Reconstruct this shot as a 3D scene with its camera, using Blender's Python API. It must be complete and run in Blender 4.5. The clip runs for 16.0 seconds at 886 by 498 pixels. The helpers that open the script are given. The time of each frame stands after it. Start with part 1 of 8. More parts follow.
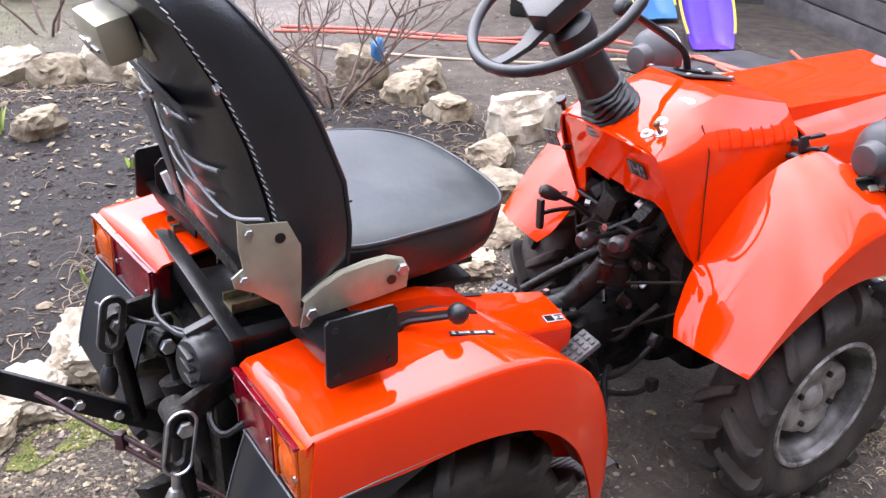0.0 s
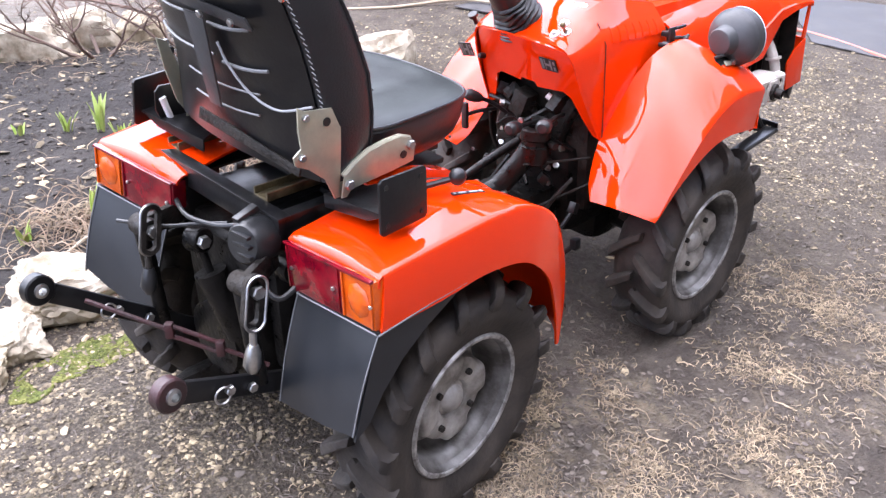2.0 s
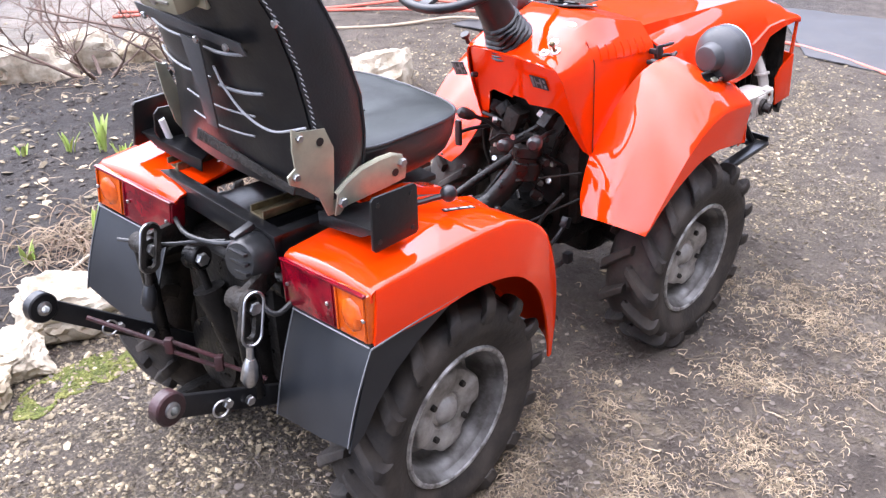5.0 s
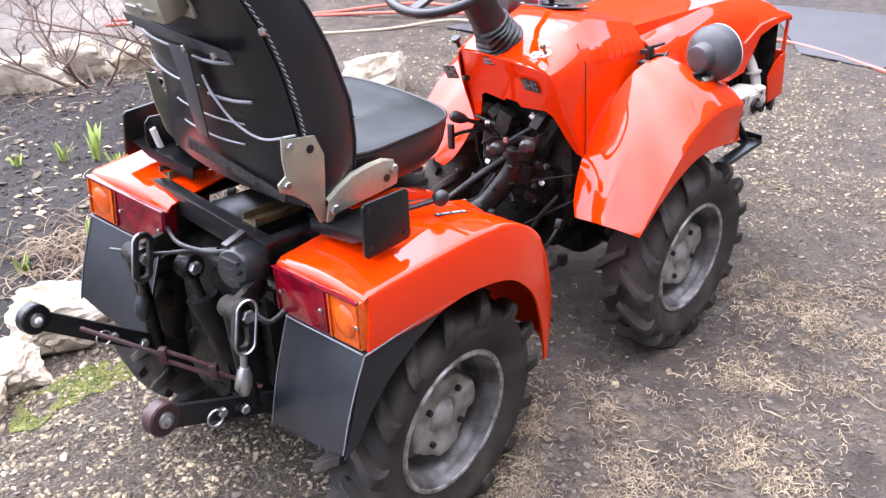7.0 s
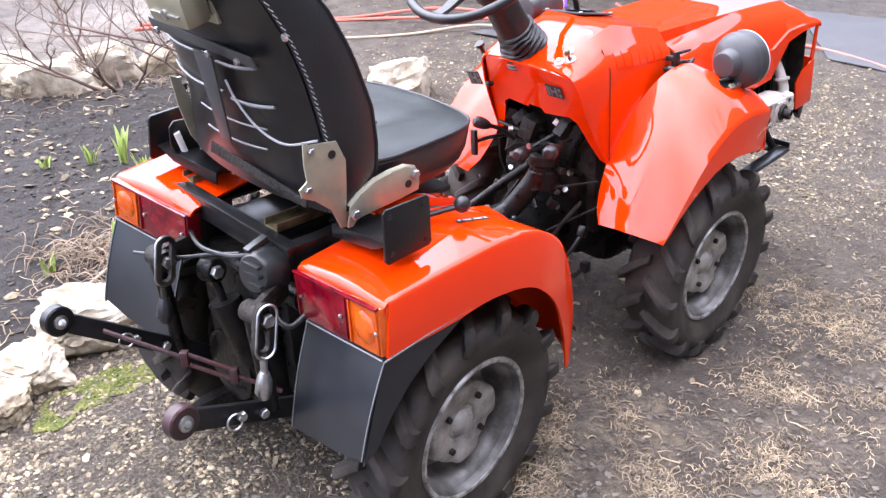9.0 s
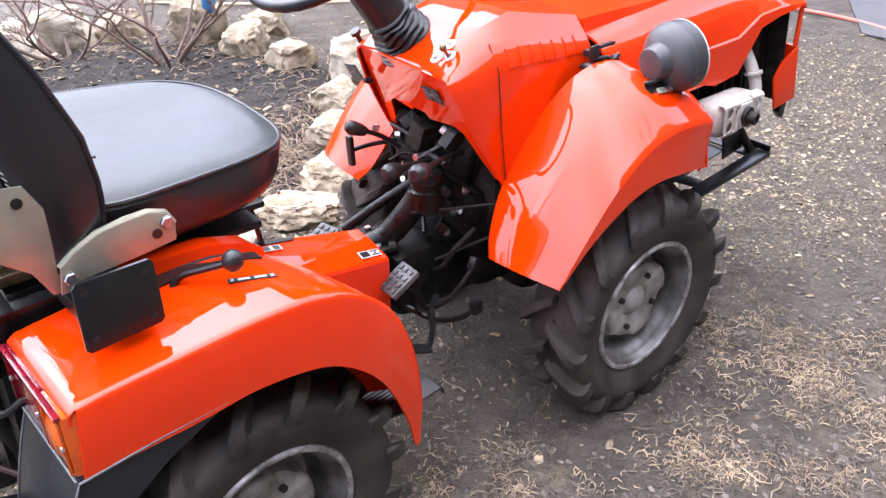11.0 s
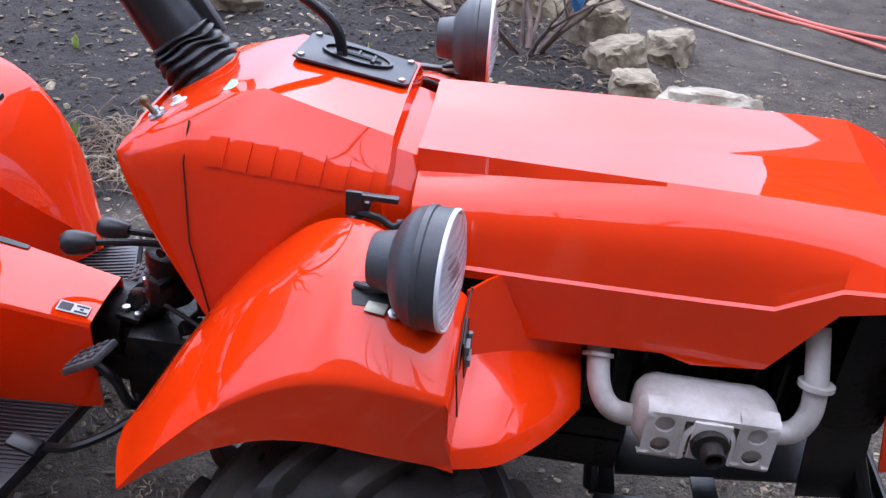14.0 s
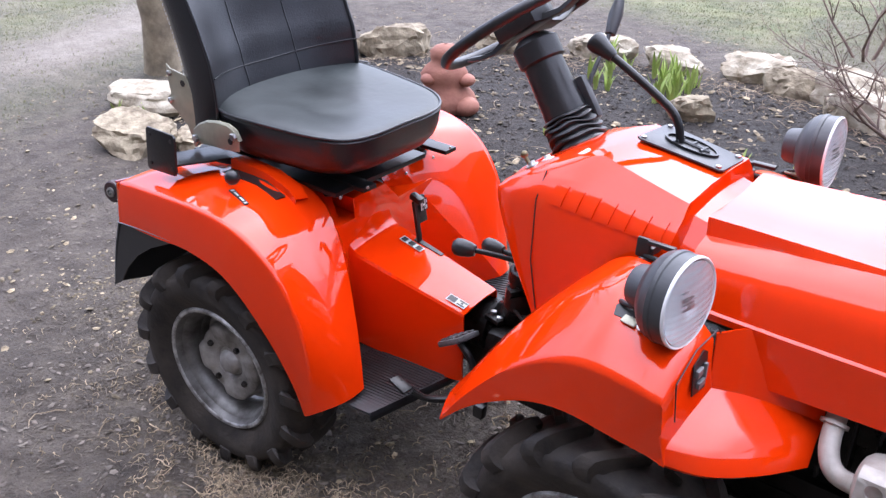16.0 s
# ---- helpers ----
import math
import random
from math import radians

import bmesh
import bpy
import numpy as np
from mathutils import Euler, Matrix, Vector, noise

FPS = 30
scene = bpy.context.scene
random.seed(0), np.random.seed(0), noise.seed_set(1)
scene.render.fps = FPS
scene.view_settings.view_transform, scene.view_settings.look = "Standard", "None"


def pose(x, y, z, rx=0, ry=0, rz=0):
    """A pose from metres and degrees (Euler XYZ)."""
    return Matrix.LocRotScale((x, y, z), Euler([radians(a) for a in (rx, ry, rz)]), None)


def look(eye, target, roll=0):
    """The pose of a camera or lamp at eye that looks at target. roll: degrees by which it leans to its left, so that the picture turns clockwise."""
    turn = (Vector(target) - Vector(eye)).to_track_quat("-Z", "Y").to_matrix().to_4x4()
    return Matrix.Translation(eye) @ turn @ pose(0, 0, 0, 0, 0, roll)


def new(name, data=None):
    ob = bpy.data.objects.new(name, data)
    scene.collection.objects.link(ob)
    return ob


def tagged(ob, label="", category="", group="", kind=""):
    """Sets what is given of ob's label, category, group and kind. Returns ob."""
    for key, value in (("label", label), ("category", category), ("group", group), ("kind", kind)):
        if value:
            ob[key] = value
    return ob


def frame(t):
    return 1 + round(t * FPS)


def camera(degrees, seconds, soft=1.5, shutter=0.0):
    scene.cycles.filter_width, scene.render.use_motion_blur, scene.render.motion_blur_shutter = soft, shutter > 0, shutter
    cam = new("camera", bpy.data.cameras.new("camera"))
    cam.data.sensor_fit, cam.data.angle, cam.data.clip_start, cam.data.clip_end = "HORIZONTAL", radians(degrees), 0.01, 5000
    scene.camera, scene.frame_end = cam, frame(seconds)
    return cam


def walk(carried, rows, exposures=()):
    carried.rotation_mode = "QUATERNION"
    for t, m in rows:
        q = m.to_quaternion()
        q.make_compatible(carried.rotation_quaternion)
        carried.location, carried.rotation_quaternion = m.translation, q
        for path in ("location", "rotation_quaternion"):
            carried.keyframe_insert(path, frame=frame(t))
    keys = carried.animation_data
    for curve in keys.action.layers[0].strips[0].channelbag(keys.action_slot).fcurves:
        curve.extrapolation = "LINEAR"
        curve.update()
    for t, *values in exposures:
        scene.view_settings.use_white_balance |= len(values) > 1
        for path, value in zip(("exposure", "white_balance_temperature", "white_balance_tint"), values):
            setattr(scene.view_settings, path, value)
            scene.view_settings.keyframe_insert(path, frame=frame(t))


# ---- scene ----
cam = camera(53.8, 16.0, soft=1.4)
PATH = [
    (0, (-0.6629, -1.2625, 1.4857), (0.3118, 0.2125, 0.5495), 3.83),
    (0.5, (-0.8227, -1.3292, 1.4833), (0.2640, 0.0485, 0.5252), 2.31),
    (1, (-1.0048, -1.3407, 1.4775), (0.1382, -0.0282, 0.4908), 1.80),
    (1.5, (-1.1270, -1.3505, 1.4841), (0.0991, -0.1200, 0.4927), 2.45),
    (2, (-1.1420, -1.3539, 1.4783), (0.1296, -0.1681, 0.4891), 3.13),
    (2.5, (-1.1552, -1.3667, 1.4888), (0.1222, -0.1987, 0.4854), 3.39),
    (3, (-1.1584, -1.3773, 1.4929), (0.1201, -0.2020, 0.4999), 3.16),
    (3.5, (-1.1604, -1.3808, 1.4973), (0.1201, -0.1982, 0.5165), 3.14),
    (4, (-1.1595, -1.3866, 1.4989), (0.1200, -0.1939, 0.5282), 2.99),
    (6.5, (-1.1477, -1.4011, 1.5057), (0.1319, -0.1978, 0.5487), 1.76),
    (7, (-1.1447, -1.4011, 1.5057), (0.1378, -0.1987, 0.5499), 1.56),
    (7.5, (-1.1426, -1.3943, 1.5039), (0.1399, -0.1904, 0.5530), 1.26),
    (8, (-1.1486, -1.3869, 1.5061), (0.1222, -0.1674, 0.5595), 0.99),
    (8.2, (-1.1515, -1.3859, 1.5070), (0.1132, -0.1579, 0.5614), 0.97),
    (10.3, (-0.8653, -1.4570, 1.5052), (0.3045, -0.1585, 0.5322), 1.27),
    (10.5, (-0.7754, -1.4627, 1.5103), (0.3716, -0.1566, 0.5213), 1.13),
    (11, (-0.4951, -1.3751, 1.4698), (0.6221, -0.0800, 0.4325), 0.74),
    (11.5, (-0.2332, -1.3073, 1.4756), (0.8035, 0.0135, 0.3888), 0.96),
    (12, (0.1140, -1.3661, 1.4930), (0.8827, 0.1262, 0.4069), 0.53),
    (12.5, (0.4260, -1.3680, 1.4927), (1.0495, 0.1856, 0.3992), 0.94),
    (13, (0.7336, -1.2438, 1.4955), (1.3022, 0.3114, 0.3734), 3.06),
    (13.3, (0.8505, -1.1845, 1.4944), (1.2607, 0.4050, 0.3536), 3.56),
    (13.5, (0.9408, -1.1578, 1.4690), (1.2173, 0.4721, 0.3422), 4.71),
    (14, (1.1418, -1.1643, 1.4606), (1.0245, 0.4872, 0.3385), 5.42),
    (14.3, (1.1985, -1.2674, 1.4620), (0.8248, 0.3658, 0.3733), 4.64),
    (14.5, (1.2567, -1.3256, 1.4891), (0.6823, 0.2627, 0.4170), 3.40),
    (15, (1.3634, -1.4150, 1.5388), (0.3835, 0.0324, 0.5657), 1.19),
    (15.5, (1.5034, -1.4060, 1.5546), (0.3258, -0.0809, 0.6274), 0.09),
    (16, (1.5210, -1.4401, 1.5584), (0.4070, -0.0709, 0.6176), -0.08),
]
walk(cam, [(t, look(eye, target, roll)) for t, eye, target, roll in PATH], exposures=[(0.0, 1.96, 6450, 10), (1.0, 2.18, 6350, 10), (3.0, 2.32, 6350, 10), (8.0, 2.32, 6350, 10), (11.2, 2.2, 6400, 10), (12.5, 1.8, 6400, 10), (13.0, 1.72, 6050, 10), (14.3, 1.14, 5750, 10), (15.0, 1.46, 6050, 10), (16.0, 1.64, 6100, 10)])

SKY, SUN = 0.12, 0.5
SUN_WAY = (-0.13, 0.755, 0.643)
SEATY, CUSHX, CUSHY = -0.095, -0.008, -0.068
# ---- daylight ----
world = bpy.data.worlds.new("sky")
scene.world = world
world.use_nodes = True
wn, wl = world.node_tree.nodes, world.node_tree.links
sky = wn.new("ShaderNodeTexSky")
sky.sky_type, sky.sun_disc = "NISHITA", False
sky.sun_elevation, sky.sun_rotation = radians(40), radians(350)
sky.air_density, sky.dust_density, sky.ozone_density = 1.0, 6.0, 1.0
pale = wn.new("ShaderNodeHueSaturation")
pale.inputs["Saturation"].default_value = 0.55
wl.new(sky.outputs[0], pale.inputs["Color"])
# overcast: the cloud is brighter overhead than at the horizon
tc, sep, grad, mul = wn.new("ShaderNodeTexCoord"), wn.new("ShaderNodeSeparateXYZ"), wn.new("ShaderNodeMapRange"), wn.new("ShaderNodeVectorMath")
grad.inputs["From Min"].default_value, grad.inputs["From Max"].default_value = 0.0, 1.0
grad.inputs["To Min"].default_value, grad.inputs["To Max"].default_value = 0.5, 2.2
mul.operation = "MULTIPLY"
wl.new(tc.outputs["Generated"], sep.inputs[0])
wl.new(sep.outputs["Z"], grad.inputs["Value"])
deck = wn.new("ShaderNodeMix")
deck.data_type = "RGBA"
deck.inputs["Factor"].default_value = 0.93
tint = wn.new("ShaderNodeValToRGB")
tint.color_ramp.elements[0].position, tint.color_ramp.elements[1].position = 0.2, 0.9
tint.color_ramp.elements[0].color, tint.color_ramp.elements[1].color = (0.82, 0.92, 1.30, 1), (0.975, 0.955, 1.13, 1)
scale_up = wn.new("ShaderNodeVectorMath")
scale_up.operation = "SCALE"
scale_up.inputs["Scale"].default_value = 5.6
wl.new(tint.outputs["Color"], scale_up.inputs[0])
wl.new(scale_up.outputs[0], deck.inputs["B"])
wl.new(sep.outputs["Z"], tint.inputs["Fac"])
wl.new(pale.outputs[0], deck.inputs["A"])
wl.new(deck.outputs["Result"], mul.inputs[0])
# broken cloud: brighter and duller fields
cloud, soft_cloud, both = wn.new("ShaderNodeTexNoise"), wn.new("ShaderNodeMapRange"), wn.new("ShaderNodeMath")
cloud.inputs["Scale"].default_value, cloud.inputs["Detail"].default_value = 2.2, 5
soft_cloud.inputs["From Min"].default_value, soft_cloud.inputs["From Max"].default_value = 0.35, 0.65
soft_cloud.inputs["To Min"].default_value, soft_cloud.inputs["To Max"].default_value = 0.75, 1.35
both.operation = "MULTIPLY"
wl.new(tc.outputs["Generated"], cloud.inputs["Vector"])
wl.new(cloud.outputs["Fac"], soft_cloud.inputs["Value"])
wl.new(grad.outputs[0], both.inputs[0])
wl.new(soft_cloud.outputs[0], both.inputs[1])
# the veiled sun brightens the cloud widely round its place
toward, glow, lit = wn.new("ShaderNodeVectorMath"), wn.new("ShaderNodeMapRange"), wn.new("ShaderNodeMath")
toward.operation, lit.operation, glow.interpolation_type = "DOT_PRODUCT", "MULTIPLY", "SMOOTHSTEP"
toward.inputs[1].default_value = SUN_WAY
glow.inputs["From Min"].default_value, glow.inputs["From Max"].default_value = 0.25, 1.0
glow.inputs["To Min"].default_value, glow.inputs["To Max"].default_value = 0.92, 1.3
wl.new(tc.outputs["Generated"], toward.inputs[0])
wl.new(toward.outputs["Value"], glow.inputs["Value"])
wl.new(both.outputs[0], lit.inputs[0])
wl.new(glow.outputs[0], lit.inputs[1])
wl.new(lit.outputs[0], mul.inputs[1])
wl.new(mul.outputs[0], wn["Background"].inputs["Color"])
wn["Background"].inputs["Strength"].default_value = SKY

sun_data = bpy.data.lights.new("sun", "SUN")
sun_data.energy, sun_data.angle, sun_data.color = SUN, radians(90), (1.0, 0.97, 0.93)
sun = new("sun", sun_data)
sun.matrix_world = look([10 * a for a in SUN_WAY], (0, 0, 0))


# ---- materials ----
def shader(name, color, rough=0.5, metal=0.0, color2=None, scale=8.0, detail=6.0, bump=0.0, bscale=60.0, coat=0.0, spec=0.5, rough2=None, contrast=0.5, island=0.0, objrand=0.0):
    m = bpy.data.materials.new(name)
    m.use_nodes = True
    n, l = m.node_tree.nodes, m.node_tree.links
    p = n["Principled BSDF"]
    p.inputs["Roughness"].default_value, p.inputs["Metallic"].default_value = rough, metal
    p.inputs["Coat Weight"].default_value, p.inputs["Specular IOR Level"].default_value = coat, spec
    p.inputs["Coat Roughness"].default_value, p.inputs["Coat IOR"].default_value = 0.02, 1.55
    co = n.new("ShaderNodeTexCoord")
    last = None
    if color2 is not None:
        t = n.new("ShaderNodeTexNoise")
        t.inputs["Scale"].default_value, t.inputs["Detail"].default_value = scale, detail
        t.inputs["Roughness"].default_value = 0.62
        l.new(co.outputs["Object"], t.inputs["Vector"])
        r = n.new("ShaderNodeValToRGB")
        r.color_ramp.elements[0].position, r.color_ramp.elements[1].position = 0.5 - contrast / 4, 0.5 + contrast / 4
        r.color_ramp.elements[0].color, r.color_ramp.elements[1].color = (*color, 1), (*color2, 1)
        l.new(t.outputs["Fac"], r.inputs["Fac"])
        last = r.outputs["Color"]
        if rough2 is not None:
            mr = n.new("ShaderNodeMapRange")
            mr.inputs["From Min"].default_value, mr.inputs["From Max"].default_value = 0.35, 0.65
            mr.inputs["To Min"].default_value, mr.inputs["To Max"].default_value = rough, rough2
            l.new(t.outputs["Fac"], mr.inputs["Value"])
            l.new(mr.outputs[0], p.inputs["Roughness"])
    else:
        v = n.new("ShaderNodeRGB")
        v.outputs[0].default_value = (*color, 1)
        last = v.outputs[0]
    if island or objrand:
        src = n.new("ShaderNodeNewGeometry").outputs["Random Per Island"] if island else n.new("ShaderNodeObjectInfo").outputs["Random"]
        h = n.new("ShaderNodeHueSaturation")
        mr = n.new("ShaderNodeMapRange")
        k = island or objrand
        mr.inputs["To Min"].default_value, mr.inputs["To Max"].default_value = 1 - k, 1 + k
        l.new(src, mr.inputs["Value"])
        l.new(mr.outputs[0], h.inputs["Value"])
        l.new(last, h.inputs["Color"])
        last = h.outputs["Color"]
    l.new(last, p.inputs["Base Color"])
    if bump:
        t2 = n.new("ShaderNodeTexNoise")
        t2.inputs["Scale"].default_value, t2.inputs["Detail"].default_value = bscale, 5
        l.new(co.outputs["Object"], t2.inputs["Vector"])
        b = n.new("ShaderNodeBump")
        b.inputs["Strength"].default_value, b.inputs["Distance"].default_value = bump, 0.01
        l.new(t2.outputs["Fac"], b.inputs["Height"])
        l.new(b.outputs[0], p.inputs["Normal"])
    return m


RED = shader("red gloss paint", (0.78, 0.037, 0.0006), 0.45, color2=(0.73, 0.033, 0.0004), scale=3, coat=1.0, bump=0.010, bscale=9, spec=0.0)
RED.node_tree.nodes["Principled BSDF"].inputs["Coat IOR"].default_value = 1.54
BLACK = shader("black gloss paint", (0.007, 0.007, 0.008), 0.28, color2=(0.013, 0.013, 0.013), scale=14, bump=0.05, bscale=120, spec=0.35)
FLAP = shader("dark sheet metal paint", (0.009, 0.011, 0.014), 0.3, color2=(0.016, 0.018, 0.021), scale=7, rough2=0.42, bump=0.03, bscale=30)
GREASE = shader("greasy black cast iron", (0.003, 0.003, 0.003), 0.22, color2=(0.010, 0.009, 0.008), scale=22, rough2=0.6, bump=0.22, bscale=90, spec=0.22)
CAST = shader("dusty cast iron", (0.006, 0.0055, 0.005), 0.34, color2=(0.024, 0.020, 0.016), scale=26, rough2=0.85, bump=0.4, bscale=110, spec=0.3)
MAROON = shader("worn maroon primer", (0.045, 0.010, 0.012), 0.45, color2=(0.025, 0.014, 0.014), scale=20, bump=0.2, bscale=90)
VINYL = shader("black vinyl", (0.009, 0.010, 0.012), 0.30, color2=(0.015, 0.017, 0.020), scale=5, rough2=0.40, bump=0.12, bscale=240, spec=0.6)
# cushion top: same vinyl, its sky sheen painted in as a lighter base colour
VINYLTOP = shader("black vinyl with painted sky sheen", (0.018, 0.022, 0.022), 0.36, color2=(0.048, 0.056, 0.055), scale=5, rough2=0.50, bump=0.22, bscale=13, spec=0.36)
GREYRIB = shader("grey for worn edges and ribs", (0.16, 0.165, 0.17), 0.45)
STITCH = shader("grey thread", (0.35, 0.36, 0.37), 0.7)
PLASTIC = shader("black plastic", (0.011, 0.0115, 0.0125), 0.36, color2=(0.019, 0.020, 0.021), scale=20, bump=0.06, bscale=200)
GREYPLASTIC = shader("grey black plastic", (0.035, 0.037, 0.04), 0.42, color2=(0.05, 0.052, 0.055), scale=12, bump=0.06, bscale=160)
RUBBER = shader("weathered tyre rubber", (0.010, 0.0085, 0.0075), 0.62, color2=(0.050, 0.041, 0.033), scale=11, rough2=0.85, bump=0.25, bscale=70)
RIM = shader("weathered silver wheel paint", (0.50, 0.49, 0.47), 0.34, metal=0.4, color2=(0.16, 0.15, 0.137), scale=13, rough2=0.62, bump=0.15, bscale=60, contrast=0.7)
# recess shade of the barrel painted in: darker than disc and lip, with dirt
RIMDARK = shader("dusty grey wheel paint with barrel shade", (0.24, 0.235, 0.225), 0.4, metal=0.4, color2=(0.06, 0.054, 0.048), scale=12, rough2=0.7, bump=0.15, bscale=60, contrast=0.7)
RIMLIP = shader("chipped silver wheel lip", (0.48, 0.48, 0.47), 0.32, metal=0.4, color2=(0.12, 0.11, 0.10), scale=26, rough2=0.6, bump=0.15, bscale=80, contrast=0.5)
ZINC = shader("yellow passivated zinc", (0.45, 0.43, 0.32), 0.34, metal=0.55, color2=(0.33, 0.33, 0.26), scale=12, rough2=0.5, bump=0.08, bscale=50)
BRASSY = shader("oiled brassy steel", (0.22, 0.18, 0.10), 0.35, metal=0.7, color2=(0.08, 0.065, 0.04), scale=18)
STEEL = shader("bright steel", (0.55, 0.55, 0.54), 0.3, metal=0.95, color2=(0.35, 0.35, 0.34), scale=40)
BEIGE = shader("brushed cream metal", (0.36, 0.34, 0.25), 0.32, metal=0.5, color2=(0.28, 0.265, 0.195), scale=6)
ALU = shader("white heat proof paint", (0.56, 0.53, 0.49), 0.5, metal=0.1, color2=(0.34, 0.31, 0.27), scale=18, rough2=0.7, bump=0.15, bscale=80, contrast=0.8)
LENSRED = shader("red lamp plastic", (0.21, 0.003, 0.012), 0.08, color2=(0.10, 0.001, 0.007), scale=22, coat=0.5, bump=0.1, bscale=150)
LENSAMBER = shader("amber lamp plastic", (0.62, 0.10, 0.004), 0.1, color2=(0.48, 0.06, 0.003), scale=30, coat=0.6, bump=0.1, bscale=150)
DECAL = shader("decal silver", (0.55, 0.58, 0.56), 0.3)
INK = shader("decal black", (0.012, 0.012, 0.012), 0.35)
WHITE = shader("white enamel", (0.75, 0.76, 0.76), 0.3)
GREENDOT = shader("pale green sticker", (0.45, 0.72, 0.62), 0.3)
# near-matte white: the sky a reflector would catch is put into its colour
LAMPWHITE = shader("reflector white with painted sky", (0.92, 0.93, 0.94), 0.3, metal=0.2)
LIME = shader("limestone", (0.13, 0.10, 0.065), 0.95, color2=(0.42, 0.36, 0.25), scale=11, detail=10, bump=1.0, bscale=38, contrast=0.6, objrand=0.18)
LIMEPALE = shader("pale limestone", (0.20, 0.16, 0.105), 0.95, color2=(0.52, 0.47, 0.37), scale=9, detail=10, bump=1.0, bscale=34, contrast=0.6, objrand=0.1)
PEBBLE = shader("limestone chips", (0.33, 0.27, 0.175), 0.95, color2=(0.10, 0.078, 0.052), scale=24, island=0.65)
DARKPEB = shader("soil crumbs", (0.026, 0.022, 0.019), 0.95, color2=(0.065, 0.055, 0.046), scale=30, island=0.4)
STRAW = shader("dry straw", (0.47, 0.375, 0.25), 0.8, color2=(0.25, 0.196, 0.134), scale=5, island=0.5)
STRAWGREY = shader("weathered roots", (0.19, 0.16, 0.13), 0.85, color2=(0.11, 0.09, 0.075), scale=3, island=0.35)
DEADLEAF = shader("dead brown stalks", (0.16, 0.115, 0.08), 0.85, color2=(0.30, 0.235, 0.16), scale=9, island=0.5)
TWIG = shader("grey brown twig", (0.20, 0.14, 0.11), 0.85, color2=(0.12, 0.085, 0.07), scale=14, bump=0.2)
BARK = shader("pale weathered bark", (0.30, 0.25, 0.17), 0.9, color2=(0.16, 0.13, 0.09), scale=9, bump=0.6, bscale=30)
LEAF = shader("spring leaf", (0.26, 0.38, 0.07), 0.5, color2=(0.44, 0.50, 0.18), scale=6, island=0.3)
GRASS = shader("short lawn grass", (0.15, 0.165, 0.07), 0.8, color2=(0.24, 0.235, 0.13), scale=2, island=0.4)
MOSS = shader("moss", (0.085, 0.105, 0.02), 0.95, color2=(0.17, 0.17, 0.045), scale=25, bump=0.9, bscale=90, island=0.3)
CLAY = shader("fired clay", (0.36, 0.16, 0.11), 0.75, color2=(0.25, 0.10, 0.07), scale=8, bump=0.2, bscale=50)
PLANK = shader("grey weathered timber", (0.13, 0.118, 0.112), 0.9, color2=(0.075, 0.067, 0.064), scale=7, bump=0.5, bscale=26, objrand=0.14)
PURPLE = shader("purple sledge plastic", (0.13, 0.05, 0.50), 0.35, color2=(0.10, 0.035, 0.42), scale=5)
YELLOW = shader("yellow plastic", (0.75, 0.56, 0.08), 0.4)
BLUE = shader("blue plastic", (0.06, 0.2, 0.42), 0.4)
HOSERED = shader("coral garden hose", (0.62, 0.16, 0.11), 0.5)
HOSEBUFF = shader("buff garden hose", (0.42, 0.34, 0.24), 0.6)
TARP = shader("grey rubber mat", (0.045, 0.044, 0.046), 0.6, color2=(0.085, 0.082, 0.082), scale=7, rough2=0.8)
PINKTOY = shader("red toy plastic", (0.62, 0.03, 0.05), 0.4)
PEDALGREY = shader("worn grey pedal rubber", (0.05, 0.052, 0.055), 0.6, color2=(0.10, 0.102, 0.105), scale=30, bump=0.15, bscale=120)
GREYTOY = shader("grey toy rubber", (0.2, 0.19, 0.19), 0.7)


def glass_material():
    m = bpy.data.materials.new("headlamp glass")
    m.use_nodes = True
    p = m.node_tree.nodes["Principled BSDF"]
    p.inputs["Transmission Weight"].default_value, p.inputs["Roughness"].default_value, p.inputs["IOR"].default_value = 1.0, 0.22, 1.45
    p.inputs["Base Color"].default_value = (0.95, 0.97, 0.98, 1)
    n, l = m.node_tree.nodes, m.node_tree.links
    co, w, b = n.new("ShaderNodeTexCoord"), n.new("ShaderNodeTexWave"), n.new("ShaderNodeBump")
    w.inputs["Scale"].default_value = 24
    w.bands_direction = "Y"
    b.inputs["Strength"].default_value, b.inputs["Distance"].default_value = 0.25, 0.004
    l.new(co.outputs["Object"], w.inputs["Vector"])
    l.new(w.outputs["Fac"], b.inputs["Height"])
    l.new(b.outputs[0], p.inputs["Normal"])
    return m


GLASS = glass_material()


# ---- mesh helpers ----
V = Vector


def mesh_object(name, bm, mats, parent=None, label="", sharp=38, fix=True):
    if fix:
        bmesh.ops.recalc_face_normals(bm, faces=bm.faces)
    me = bpy.data.meshes.new(name)
    bm.to_mesh(me)
    bm.free()
    for mt in (mats if isinstance(mats, (list, tuple)) else [mats]):
        me.materials.append(mt)
    if len(me.polygons):
        me.polygons.foreach_set("use_smooth", [True] * len(me.polygons))
        me.set_sharp_from_angle(angle=radians(sharp))
    ob = new(name, me)
    if parent is not None:
        ob.parent = parent
    if label:
        ob["label"] = label
    return ob


def part(name, bm, material, parent, label="", sharp=38):
    return mesh_object(name, bm, material, parent, label, sharp)


def thing(name, label, category, at=(0, 0, 0), group=""):
    ob = new(name)
    ob.location = at
    ob.empty_display_size = 0.1
    return tagged(ob, label, category, group)


